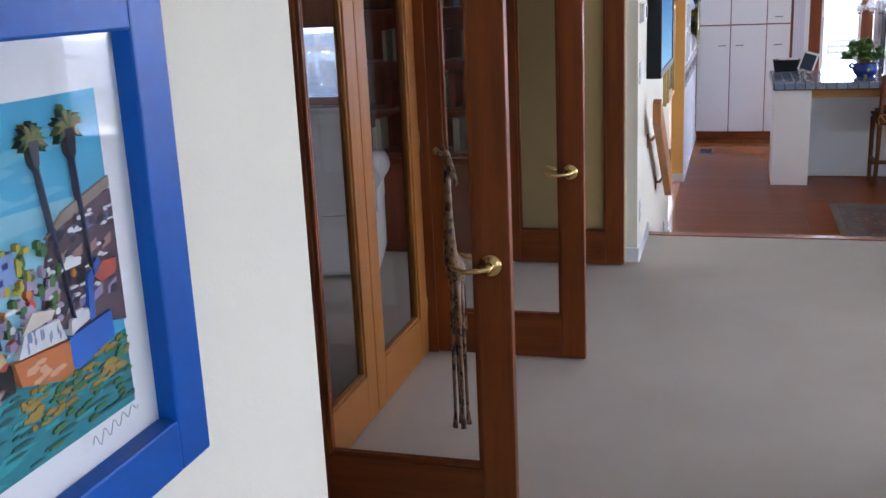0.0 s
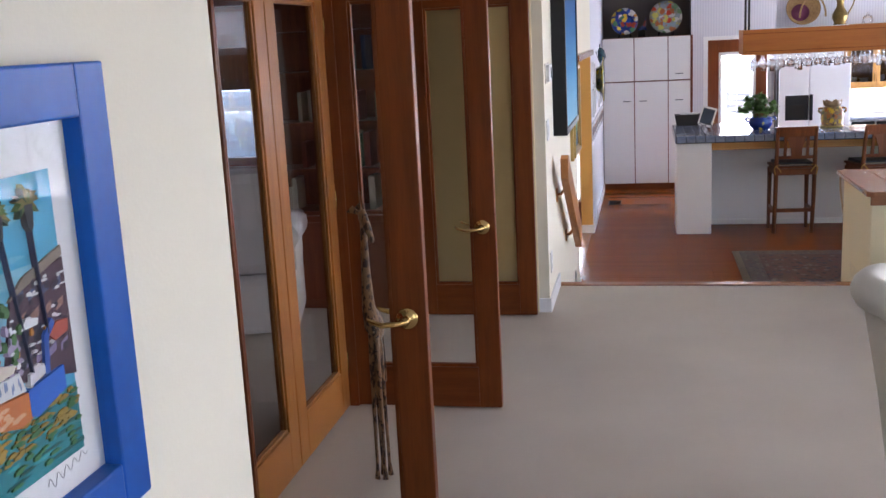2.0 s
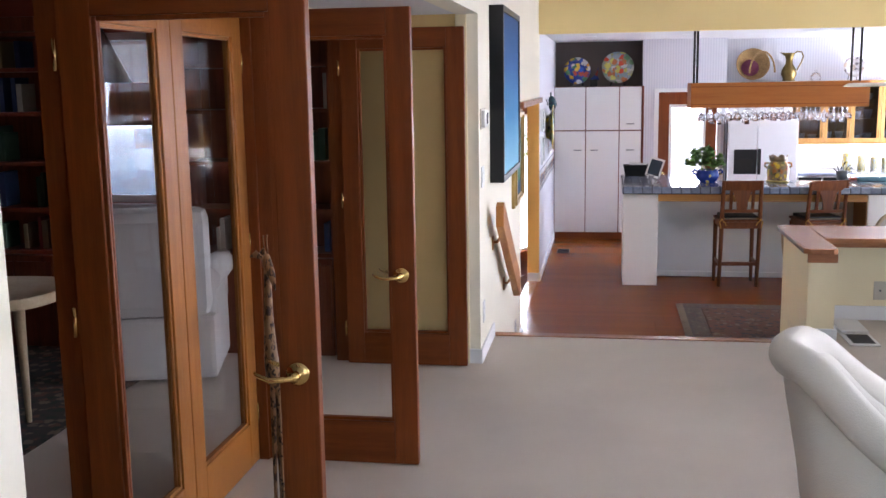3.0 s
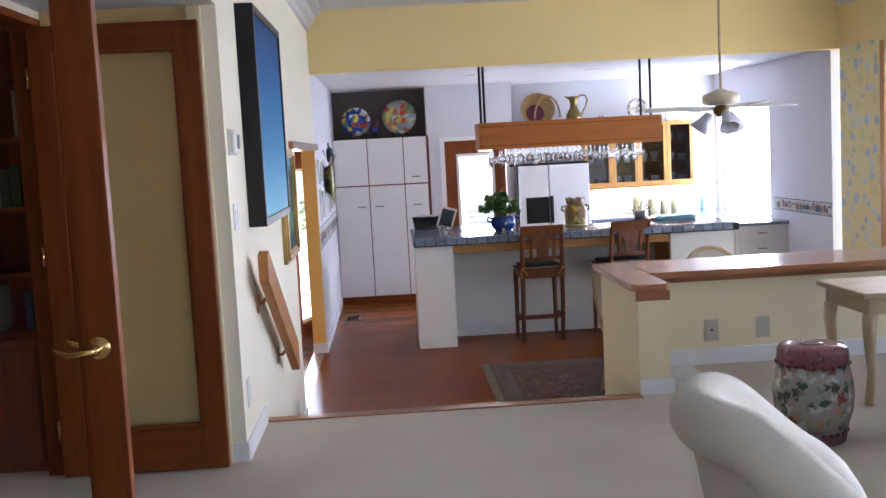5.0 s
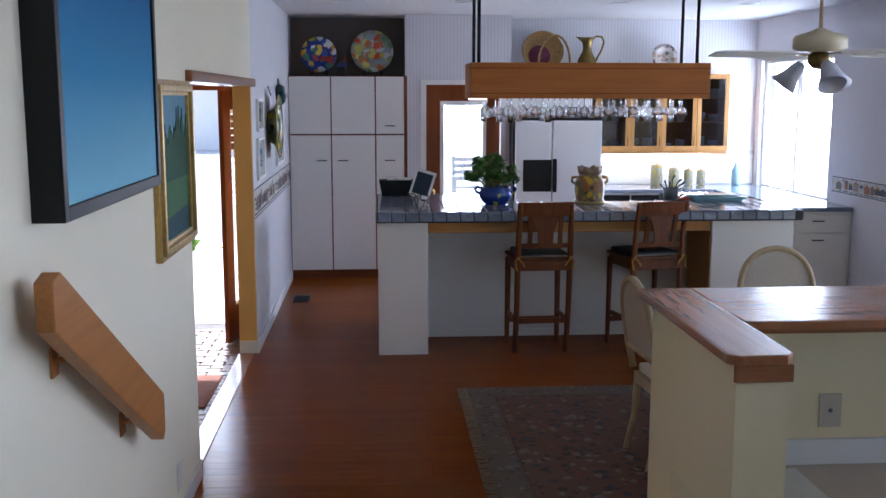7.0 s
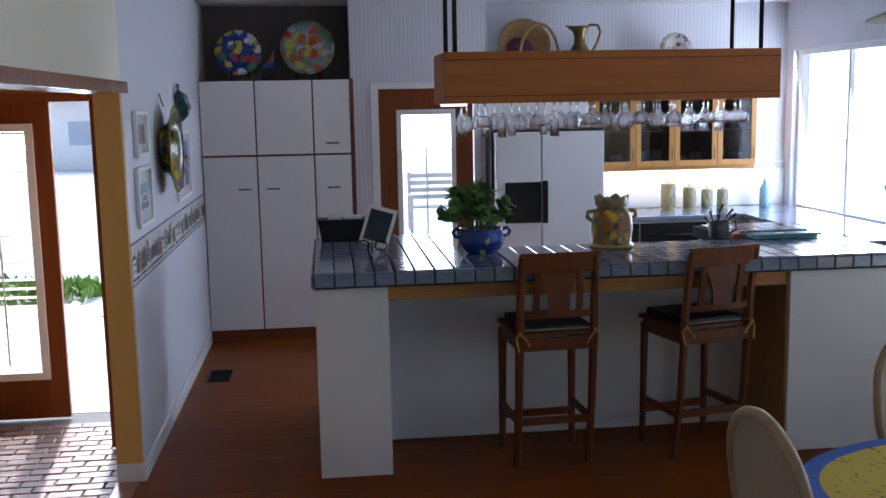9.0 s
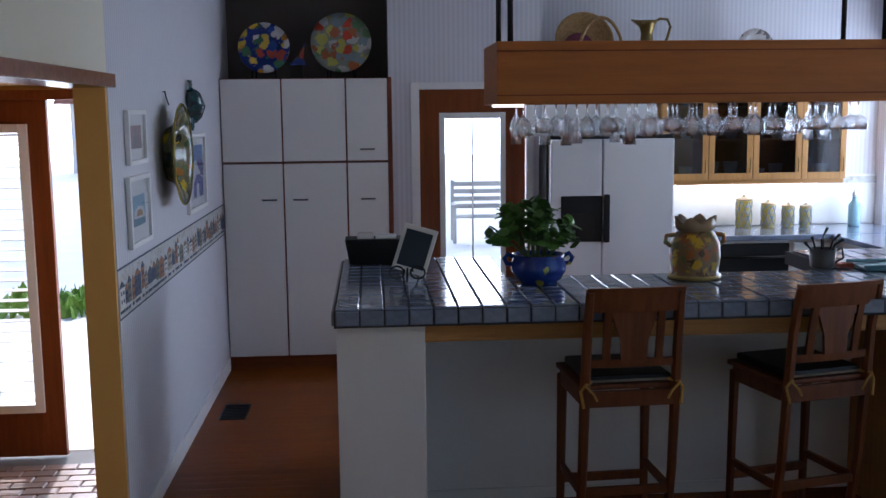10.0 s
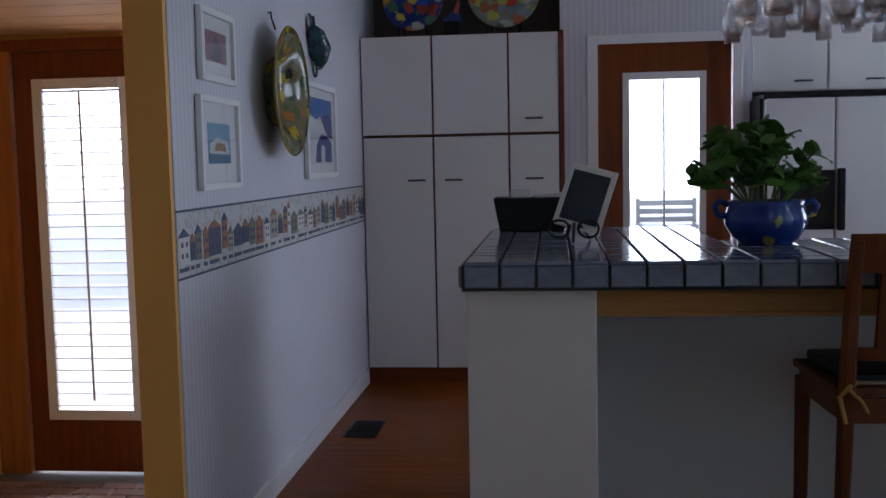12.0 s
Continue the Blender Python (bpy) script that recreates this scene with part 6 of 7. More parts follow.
def dining_chair(x, y, turn):
    """Cream-painted chair with an oval cane back, facing +x before its turn."""
    c = thing("dining_chair", x, y, KF, "antiqued cream dining chair with a rounded cane back", "chair", "chairs round the table", turn)
    outline = []
    for k in range(25):
        a = math.pi * (k / 24)
        outline.append((0.235 * math.cos(a), 0.70 + 0.30 * math.sin(a) ** 0.75))
    pts = [(0.20, 0.47)] + [(0.23, 0.60)] + outline + [(-0.23, 0.60), (-0.20, 0.47)]
    def lean(z):
        return -0.22 - (z - 0.45) * 0.16
    part("back_frame", tube([(lean(v), u, v) for u, v in pts], 0.020, seg=8), M_CREAMW, c)
    cane = bmesh.new()
    inner = [(u * 0.93, 0.70 + (v - 0.70) * 0.95) for u, v in outline] + [(-0.215, 0.60), (0.215, 0.60)]
    va = [cane.verts.new((lean(v) + 0.006, u, v)) for u, v in inner]
    vb = [cane.verts.new((lean(v) - 0.006, u, v)) for u, v in inner]
    cane.faces.new(va)
    cane.faces.new(vb[::-1])
    for k in range(len(va)):
        j = (k + 1) % len(va)
        cane.faces.new((va[k], vb[k], vb[j], va[j]))
    part("backrest", cane, M_CANE, c, "woven cane back")
    part("back_rail", tube([(lean(0.595), -0.215, 0.595), (lean(0.595), 0.215, 0.595)], 0.016), M_CREAMW, c)
    part("seat_frame", prism([(-0.22, -0.20), (0.24, -0.24), (0.26, -0.20), (0.26, 0.20), (0.24, 0.24), (-0.22, 0.20)], 0.39, 0.45, "z", bev=0.008), M_CREAMW, c)
    part("seat", prism([(-0.20, -0.185), (0.225, -0.22), (0.24, -0.18), (0.24, 0.18), (0.225, 0.22), (-0.20, 0.185)], 0.451, 0.50, "z", bev=0.018), M_FABRIC, c, "cream seat cushion")
    for s in (-1, 1):
        part("leg", tube([(0.23, s * 0.20, 0.39), (0.245, s * 0.21, 0.28), (0.225, s * 0.195, 0.12), (0.24, s * 0.205, 0.0)], [0.028, 0.026, 0.016, 0.018], seg=8), M_CREAMW, c)
        part("leg", tube([(-0.20, s * 0.18, 0.42), (-0.215, s * 0.18, 0.2), (-0.26, s * 0.185, 0.0)], [0.024, 0.02, 0.016], seg=8), M_CREAMW, c)
    return c


ch = dining_chair(2.11, 8.64, 4)
copy_thing(ch, pose(2.98, 9.33, KF, 0, 0, -92))
copy_thing(ch, pose(3.95, 8.45, KF, 0, 0, 178))

fan = thing("ceiling_fan", 2.914, 9.0, CEIL, "cream ceiling fan at rest with three tulip glass lights", "ceiling fan")
FZ = -1.13
part("canopy", lathe([(0.065, 0.0), (0.065, -0.03), (0.02, -0.06)], 20), M_CREAMW, fan)
part("rod", tube([(0, 0, -0.05), (0, 0, FZ + 0.08)], 0.011), M_CREAMW, fan)
part("housing", lathe([(0.02, FZ + 0.09), (0.05, FZ + 0.075), (0.13, FZ + 0.05), (0.145, FZ + 0.035), (0.145, FZ - 0.02), (0.12, FZ - 0.035), (0.05, FZ - 0.04), (0, FZ - 0.04)], 28), mat("cream_enamel", (0.55, 0.50, 0.36), 0.35, amount=0.05), fan)
for k in range(4):
    a = radians(8 + 90 * k)
    r = Matrix.Rotation(a, 4, "Z")
    b = bmesh.new()
    merge(b, prism([(0.17, -0.05), (0.30, -0.065), (0.60, -0.07), (0.64, -0.05), (0.64, 0.05), (0.60, 0.07), (0.30, 0.065), (0.17, 0.05)], -0.004, 0.004, "z", bev=0.002),
          r @ Matrix.Translation((0, 0, FZ - 0.055)) @ Matrix.Rotation(radians(11), 4, "X"))
    bl = part("blade", b, M_WHITE, fan, "whitewashed blade")
    b = bmesh.new()
    merge(b, box(0.08, -0.02, -0.006, 0.22, 0.02, 0.0, 0.002), r @ Matrix.Translation((0, 0, FZ - 0.05)))
    part("blade_arm", b, M_OLDBRASS, bl)
part("light_hub", lathe([(0.04, FZ - 0.04), (0.06, FZ - 0.06), (0.06, FZ - 0.10), (0.03, FZ - 0.13), (0.0, FZ - 0.135)], 18), M_OLDBRASS, fan)
for k in range(3):
    a = radians(-90 + 120 * k)
    m4 = Matrix.Rotation(a, 4, "Z") @ Matrix.Translation((0.09, 0, FZ - 0.10)) @ Matrix.Rotation(radians(-38), 4, "Y")
    b = bmesh.new()
    merge(b, lathe([(0.024, 0), (0.036, -0.025), (0.046, -0.08), (0.078, -0.155), (0.074, -0.155), (0.042, -0.08), (0.0, -0.016)], 16), m4)
    part("tulip_shade", b, mat("frosted_glass", (0.42, 0.44, 0.55), 0.35, amount=0.1), fan, "frosted tulip glass", True)
part("pull_chain", tube([(0.03, 0, FZ - 0.13), (0.03, 0, FZ - 0.26)], 0.002, seg=5), M_OLDBRASS, fan)

# windows
def window(name, axis, at, a0, a1, z0, z1, bars, label, deep=0.16):
    """A window filling a hole in a wall; at is the wall's inner face."""
    root = tagged(new(name), label, "window", kind="structure")
    f = bmesh.new()
    e = 0.05
    def bar(b0, b1, c0, c1, lo=0.045, hi=0.095, bm=f):
        if axis == "y":
            box(at + lo, b0, c0, at + hi, b1, c1, 0.003, bm=bm)
        else:
            box(b0, at + lo, c0, b1, at + hi, c1, 0.003, bm=bm)
    bar(a0, a0 + e, z0, z1)
    bar(a1 - e, a1, z0, z1)
    bar(a0 + e, a1 - e, z0, z0 + e)
    bar(a0 + e, a1 - e, z1 - e, z1)
    for b in bars:
        bar(b - 0.02, b + 0.02, z0 + e, z1 - e, 0.05, 0.09)
    part("window_frame", f, M_WHITE, root)
    g = bmesh.new()
    bar(a0 + e, a1 - e, z0 + e, z1 - e, 0.068, 0.074, g)
    p = part("pane", g, M_GLASS, root)
    p.visible_shadow = False
    s = bmesh.new()
    bar(a0 - 0.03, a1 + 0.03, z0 - 0.03, z0 - 0.001, -0.03, 0.04, s)
    part("window_sill", s, M_WHITE, root)
    return root


window("window_1", "y", 4.77, 12.82, 14.62, 0.36, 1.80, [13.72], "white-framed kitchen window over the counter")
window("window_2", "y", 4.80, 7.55, 10.08, -0.30, 2.12, [8.40, 9.24], "tall white-framed dining window")
window("window_3", "y", 5.15, 2.5, 6.1, 0.25, 2.25, [3.7, 4.9], "wide white-framed living room window")
window("window_4", "x", -3.14, 0.7, 4.1, 0.25, 2.25, [1.83, 2.97], "wide white-framed living room window")
structure("window_casing_dining", box(4.786, 10.08, -0.33, 4.80, 10.16, 2.18, 0.003), M_OAKV, "oak casing beside the dining window")

# ---- living room: armchair, garden stool, side table ----
ac = thing("armchair", 1.30, 2.94, 0, "ivory upholstered barrel armchair with rolled sloping arms", "armchair", turn=82.5)
# local: faces -y, arms along +-x
def shell_path(s):
    """Point of the shell's plan and its height; s from -1 (one arm's front) to 1 (the other's)."""
    a = s * 1.47
    x, y = 0.30 * math.sin(a), 0.44 * math.cos(a)
    h = 0.63 + 0.24 * (0.5 + 0.5 * math.cos(min(1.0, max(0.0, (abs(s) - 0.27) / 0.73)) * math.pi))
    h -= 0.20 * max(0.0, (abs(s) - 0.80) / 0.20) ** 2
    return x, y, h
N = 40
outer, roll, lining = bmesh.new(), bmesh.new(), bmesh.new()
op, rp = [], []
for i in range(N + 1):
    x, y, h = shell_path(-1 + 2 * i / N)
    op.append((x, y, h))
r0 = None
for i, (x, y, h) in enumerate(op):
    x2, y2, _ = op[min(i + 1, N)]
    x1, y1, _ = op[max(i - 1, 0)]
    d = Vector((x2 - x1, y2 - y1, 0)).normalized()
    nrm = Vector((-d.y, d.x, 0))
    if nrm.dot(Vector((x, y, 0))) < 0:
        nrm = -nrm
    c = Vector((x, y, 0))
    prof = [c - nrm * 0.065 + Vector((0, 0, 0.10)), c - nrm * 0.015 + Vector((0, 0, h * 0.55)), c + nrm * 0.045 + Vector((0, 0, h - 0.06)), c - nrm * 0.06 + Vector((0, 0, h - 0.05)), c - nrm * 0.10 + Vector((0, 0, 0.30)), c - nrm * 0.11 + Vector((0, 0, 0.10))]
    ring = [outer.verts.new(v) for v in prof]
    if r0:
        for k in range(len(prof)):
            j = (k + 1) % len(prof)
            f = outer.faces.new((r0[k], r0[j], ring[j], ring[k]))
            f.smooth = True
    else:
        outer.faces.new(ring)
    r0 = ring
    rp.append((x + nrm.x * 0.025, y + nrm.y * 0.025, h - 0.035))
outer.faces.new(r0[::-1])
part("back_shell", outer, M_FABRIC, ac)
part("rolled_edge", tube(rp, [0.050] + [0.058] * (N - 1) + [0.050], seg=14), M_FABRIC, ac, "thick rolled edge")
part("seat_base", prism([(u, v + 0.10) for u, v in oval(0.22, 0.26, 36, 4)], 0.08, 0.30, "z", bev=0.02), M_FABRIC, ac)
part("seat_cushion", prism([(u, v + 0.08) for u, v in oval(0.215, 0.26, 36, 5)], 0.301, 0.43, "z", bev=0.035), M_FABRIC, ac, "plump seat cushion")
for u, v in ((-0.19, -0.10), (0.19, -0.10), (-0.15, 0.27), (0.15, 0.27)):
    part("foot", tube([(u, v, 0.0), (u, v, 0.10)], [0.018, 0.026]), M_STOOL, ac, "dark turned foot")

M_PORC = spotted("painted_porcelain", (0.27, 0.26, 0.23), [(0.06, 0.09, 0.06), (0.22, 0.07, 0.05), (0.42, 0.41, 0.38), (0.08, 0.07, 0.06), (0.17, 0.19, 0.13), (0.36, 0.20, 0.16)], 26, 0.18, 0.5)
M_ROSE = spotted("rose_glaze", (0.20, 0.075, 0.08), [(0.13, 0.035, 0.04), (0.24, 0.10, 0.10), (0.27, 0.15, 0.15)], 30, 0.2, 0.35)
gd = thing("garden_stool", 2.10, 5.43, 0, "barrel-shaped porcelain garden stool with rose bands", "garden stool")
hexp = [(0.125, 0.0), (0.14, 0.01), (0.145, 0.06)]
part("base_band", lathe(hexp, 28), M_ROSE, gd, "rose glazed band")
part("body", lathe([(0.145, 0.06), (0.170, 0.15), (0.176, 0.22), (0.170, 0.29), (0.152, 0.355)], 28), M_PORC, gd, smooth=True)
part("top_band", lathe([(0.152, 0.355), (0.157, 0.36), (0.152, 0.42), (0.140, 0.437), (0.09, 0.443), (0.0, 0.443)], 28), M_ROSE, gd, "rose glazed band and seat")
st = bmesh.new()
for zz, rr2 in ((0.36, 0.157), (0.055, 0.146)):
    for k in range(26):
        a = 2 * math.pi * k / 26
        bmesh.ops.create_icosphere(st, subdivisions=1, radius=0.0075, matrix=Matrix.Translation((rr2 * math.cos(a), rr2 * math.sin(a), zz)))
tagged(part("studs", st, mat("dark_red_glaze", (0.13, 0.03, 0.035), 0.25), gd), kind="stuff")
part("cash_motif", lathe([(0.018, 0.444), (0.05, 0.4445), (0.05, 0.446), (0.018, 0.446)], 20, caps=False), M_PORC, gd)

sd = thing("side_table", 2.88, 6.15, 0, "antiqued cream side table with carved legs", "table")
part("tabletop", box(-0.33, -0.28, 0.545, 0.33, 0.28, 0.575, 0.008), M_CREAMW, sd)
part("apron", box(-0.29, -0.245, 0.46, 0.29, 0.245, 0.544, 0.004), M_CREAMW, sd)
for u, v in ((-0.27, -0.22), (0.27, -0.22), (-0.27, 0.22), (0.27, 0.22)):
    part("leg", tube([(u, v, 0.46), (u * 1.03, v * 1.03, 0.38), (u * 0.97, v * 0.97, 0.16), (u * 1.06, v * 1.06, 0.0)], [0.036, 0.034, 0.020, 0.024], seg=10), M_CREAMW, sd)
sf = thing("sofa", 3.05, 5.15, 0, "ivory sofa with pleated skirt and soft arm", "sofa")
part("base", box(-0.48, -0.55, 0.06, 1.5, 0.35, 0.34, 0.03), M_FABRIC, sf)
part("arm", box(-0.52, -0.55, 0.34, -0.30, 0.33, 0.56, 0.09), M_FABRIC, sf)
part("backrest", box(-0.48, 0.12, 0.34, 1.5, 0.36, 0.66, 0.08), M_FABRIC, sf)
part("seat_cushion", box(-0.29, -0.56, 0.341, 1.45, 0.11, 0.47, 0.05), M_FABRIC, sf)
pl = bmesh.new()
for k in range(22):
    x = -0.50 + k * 0.095
    tube([(x, -0.555, 0.01), (x, -0.56, 0.20), (x, -0.55, 0.30)], [0.035, 0.028, 0.02], bm=pl, seg=6)
tagged(part("skirt", pl, M_FABRIC, sf, "pleated skirt"), kind="stuff")
part("back_skirt", box(-0.47, 0.345, 0.012, 1.48, 0.362, 0.33, 0.004), M_FABRIC, sf)
cushion = single("cushion", bmesh.new(), M_FABRIC, "pleated ivory cushion on the sofa arm", "cushion")
bm = bmesh.new()
bmesh.ops.create_uvsphere(bm, u_segments=24, v_segments=14, radius=0.2)
for v in bm.verts:
    v.co = Vector((v.co.x * 0.55, v.co.y * 1.0, v.co.z * 1.0)) * (1 + 0.03 * math.sin(10 * math.atan2(v.co.z, v.co.y)))
bm.to_mesh(cushion.data)
bm.free()
for f in cushion.data.polygons:
    f.use_smooth = True
cushion.matrix_basis = pose(2.70, 5.42, 0.66, 0, 14, 10)

rgst = thing("floor_register", 1.905, 6.63, 0.0, "white floor register with a clear air deflector and dark grille", "vent")
part("tray", box(-0.095, -0.32, 0.001, 0.095, 0.32, 0.010, 0.003), M_WPLASTIC, rgst)
part("grille", box(-0.065, -0.28, 0.0101, 0.072, -0.06, 0.014, 0.002), M_GREY, rgst, "dark grille")
for k in range(7):
    part("slat", box(-0.06, -0.27 + 0.03 * k, 0.0141, 0.066, -0.262 + 0.03 * k, 0.018, 0.001), M_GREY, rgst)
part("deflector", box(-0.09, -0.03, 0.0101, 0.09, 0.31, 0.03, 0.006), M_WPLASTIC, rgst, "pale plastic deflector")
kr = thing("floor_vent", -0.283, 13.14, KF, "dark metal floor vent set in the floorboards", "vent")
part("plate", box(-0.085, -0.17, 0.001, 0.085, 0.17, 0.005, 0.001), M_STEEL, kr)
for k in range(9):
    part("slat", box(-0.075, -0.15 + 0.034 * k, 0.0051, 0.075, -0.138 + 0.034 * k, 0.009, 0.001), M_STEEL, kr)

# ---- library ----
def bookcase(x, y0, y1, label, bays=3, z1=2.05):
    b = thing("bookcase", x, (y0 + y1) / 2, 0, label, "bookcase", "library bookcases")
    h = (y1 - y0) / 2
    part("plinth", box(0.0, -h, 0, 0.36, h, 0.62, 0.004), M_REDWOOD, b, "cupboard base")
    part("back", box(0.0, -h, 0.62, 0.015, h, z1), M_REDWOOD, b)
    for k in range(bays + 1):
        y = -h + 2 * h * k / bays
        part("upright", box(0.015, max(-h, y - 0.018), 0.62, 0.30, min(h, y + 0.018), z1, 0.002), M_REDWOOD, b)
    for z in (0.62, 0.90, 1.20, 1.52, 1.80, z1 - 0.03):
        part("shelf", box(0.015, -h, z, 0.305, h, z + 0.024, 0.002), M_REDWOOD, b)
    part("cornice", box(0.0, -h, z1, 0.36, h, z1 + 0.09, 0.01), M_REDWOOD, b)
    for k in range(bays * 2):
        y = -h + 2 * h * (k + 0.5) / (bays * 2)
        part("cupboard_door", box(0.361, y - h / bays / 2 + 0.01, 0.06, 0.375, y + h / bays / 2 - 0.01, 0.58, 0.003), M_REDWOOD, b)
    return b


for x0, x1, bays in ((-4.88, -3.28, 3), (-2.36, -1.40, 2)):
    bc2 = bookcase(0, x0, x1, "redwood bookcase with half-full shelves against the library wall", bays)
    bc2.matrix_basis = pose((x0 + x1) / 2, 6.098, 0, 0, 0, -90)
BOOKS = [mat("book_cloth_" + n, c, 0.7, amount=0.2, scale=20) for n, c in (("tan", (0.30, 0.22, 0.12)), ("navy", (0.03, 0.05, 0.12)), ("red", (0.22, 0.04, 0.03)), ("ivory", (0.50, 0.46, 0.38)), ("green", (0.04, 0.09, 0.05)))]
rnd = random.Random(17)
for y0, y1 in ((-4.85, -3.35), (-2.33, -1.45)):
    for z in (0.644, 0.924, 1.224, 1.544, 1.824):
        y = y0 + rnd.uniform(0.05, 0.3)
        while y < y1:
            if rnd.random() < 0.42:
                w2, hh = rnd.uniform(0.022, 0.05), rnd.uniform(0.15, 0.23 if z < 1.8 else 0.18)
                single("book", box(y, 5.86, z, y + w2, 6.02, z + hh, 0.003), rnd.choice(BOOKS), "cloth-bound book standing on a library shelf", "book", "books in the library")
                y += w2 + 0.002
            else:
                y += rnd.uniform(0.04, 0.10)
lw = window("window_5", "x", 6.1, -3.22, -2.42, 0.92, 2.05, [], "white-framed library window onto the garden")
# Pane tint is added only to dim the bright view outside.
for q in lw.children:
    if q.name.startswith("pane"):
        q.data.materials[0] = glass("view_dimming_glass", 0.0, (0.30, 0.33, 0.36))
# Two added slabs: one blocks the sun, one covers the bright upper view.
structure("library_sun_blocker", box(-5.2, 6.2, 2.25, -1.45, 8.4, 2.35), M_CEIL, "flat slab added to keep the sun out of the library window")
structure("library_view_blocker", box(-5.2, 8.3, 1.62, -2.52, 8.4, 2.248), M_STUCCO, "pale slab added to grey the view through the upper library pane")
structure("window_rail_library", box(-3.22, 6.09, 1.44, -2.42, 6.20, 1.72, 0.004), M_REDWOOD, "redwood panel across the library window")
la = thing("armchair", -2.42, 5.34, 0, "white slipcovered library armchair with scroll arms", "armchair", turn=-165)
part("base", box(-0.42, -0.42, 0.03, 0.42, 0.36, 0.40, 0.03), M_SLIP, la)
part("backrest", box(-0.40, 0.20, 0.40, 0.40, 0.42, 1.02, 0.07), M_SLIP, la)
part("cushion", box(-0.30, -0.44, 0.401, 0.30, 0.19, 0.52, 0.04), M_SLIP, la)
for s in (-1, 1):
    part("arm", tube([(s * 0.37, 0.3, 0.60), (s * 0.38, -0.1, 0.60), (s * 0.39, -0.40, 0.58)], [0.085, 0.09, 0.08], seg=14), M_SLIP, la)
    part("arm_panel", box(s * 0.33, -0.38, 0.38, s * 0.425, 0.25, 0.56, 0.02), M_SLIP, la)
la2 = copy_thing(la, pose(-4.2, 3.6, 0, 0, 0, 100))
ot = thing("occasional_table", -2.86, 4.55, 0, "cream-topped side table on slim tapered legs", "table")
part("tabletop", prism(oval(0.33, 0.33, 40, 3), 0.60, 0.66, "z", bev=0.012), M_CREAMW, ot)
for u, v in ((-0.22, -0.22), (0.22, -0.22), (-0.22, 0.22), (0.22, 0.22)):
    part("leg", tube([(u, v, 0.60), (u * 1.08, v * 1.08, 0.0)], [0.03, 0.013], seg=8), M_CREAMW, ot)
rg2 = thing("library_rug", -3.15, 4.6, 0, "dark patterned rug on the library carpet", "rug")
part("field", box(-0.75, -1.3, 0.001, 0.75, 1.3, 0.012, 0.003), spotted("dark_rug_pile", (0.05, 0.04, 0.035), [(0.12, 0.06, 0.04), (0.03, 0.04, 0.03), (0.16, 0.12, 0.08)], 18, 0.97, 0.5), rg2)
lp = thing("pendant_lamp", -2.75, 5.5, 2.7, "dark conical pendant lamp in the library", "lamp")
part("cord", tube([(0, 0, 0), (0, 0, -0.62)], 0.006), M_STEEL, lp)
part("shade", lathe([(0.02, -0.60), (0.05, -0.66), (0.20, -0.98), (0.19, -0.98), (0.0, -0.64)], 20), M_STEEL, lp)

# ---- entry doors and outside ----
M_BLIND = mat("white_slat", (0.72, 0.71, 0.68), 0.6, amount=0.05)
def entry_leaf(x, y, turn, label, handle):
    d = thing("entry_door", x, y, EF + 0.01, label, "door", "entry doors", turn)
    w, h = 0.76, 2.25
    for n, bm in (("stile", box(0, -0.022, 0, 0.14, 0.022, h, 0.003)), ("stile", box(w - 0.14, -0.022, 0, w, 0.022, h, 0.003)), ("rail", box(0.14, -0.022, 0, w - 0.14, 0.022, 0.315, 0.003)), ("rail", box(0.14, -0.022, h - 0.17, w - 0.14, 0.022, h, 0.003))):
        part(n, bm, M_DOORWOOD, d)
    g = part("pane", box(0.142, 0.002, 0.317, w - 0.142, 0.008, h - 0.172), M_GLASS, d)
    g.visible_shadow = False
    fr3 = bmesh.new()
    for a in ((0.115, 0.29, 0.17, h - 0.145), (w - 0.17, 0.29, w - 0.115, h - 0.145), (0.17, 0.29, w - 0.17, 0.345), (0.17, h - 0.20, w - 0.17, h - 0.145)):
        box(a[0], -0.050, a[1], a[2], -0.0225, a[3], 0.004, bm=fr3)
    sh = part("shutter_frame", fr3, M_WHITE, d, "white shutter frame")
    z = 0.375
    while z < h - 0.21:
        b = bmesh.new()
        merge(b, box(0.171, -0.018, -0.002, w - 0.171, 0.018, 0.002), Matrix.Translation((0, -0.036, z)) @ Matrix.Rotation(radians(18), 4, "X"))
        part("slat", b, M_BLIND, sh)
        z += 0.064
    part("tilt_rod", box(w / 2 - 0.006, -0.064, 0.40, w / 2 + 0.006, -0.056, h - 0.21, 0.001), M_BLIND, sh)
    if handle:
        part("handle_plate", box(w - 0.085, -0.028, 0.80, w - 0.03, -0.0225, 1.05, 0.002), M_BRASS, d, "brass plate")
        part("handle", tube([(w - 0.055, -0.03, 0.86), (w - 0.055, -0.07, 0.86), (w - 0.10, -0.075, 0.86), (w - 0.16, -0.07, 0.855)], 0.008), M_BRASS, d, "brass lever")
        part("thumb_turn", tube([(w - 0.055, -0.028, 1.0), (w - 0.055, -0.045, 1.0)], 0.014), M_BRASS, d)
    return d


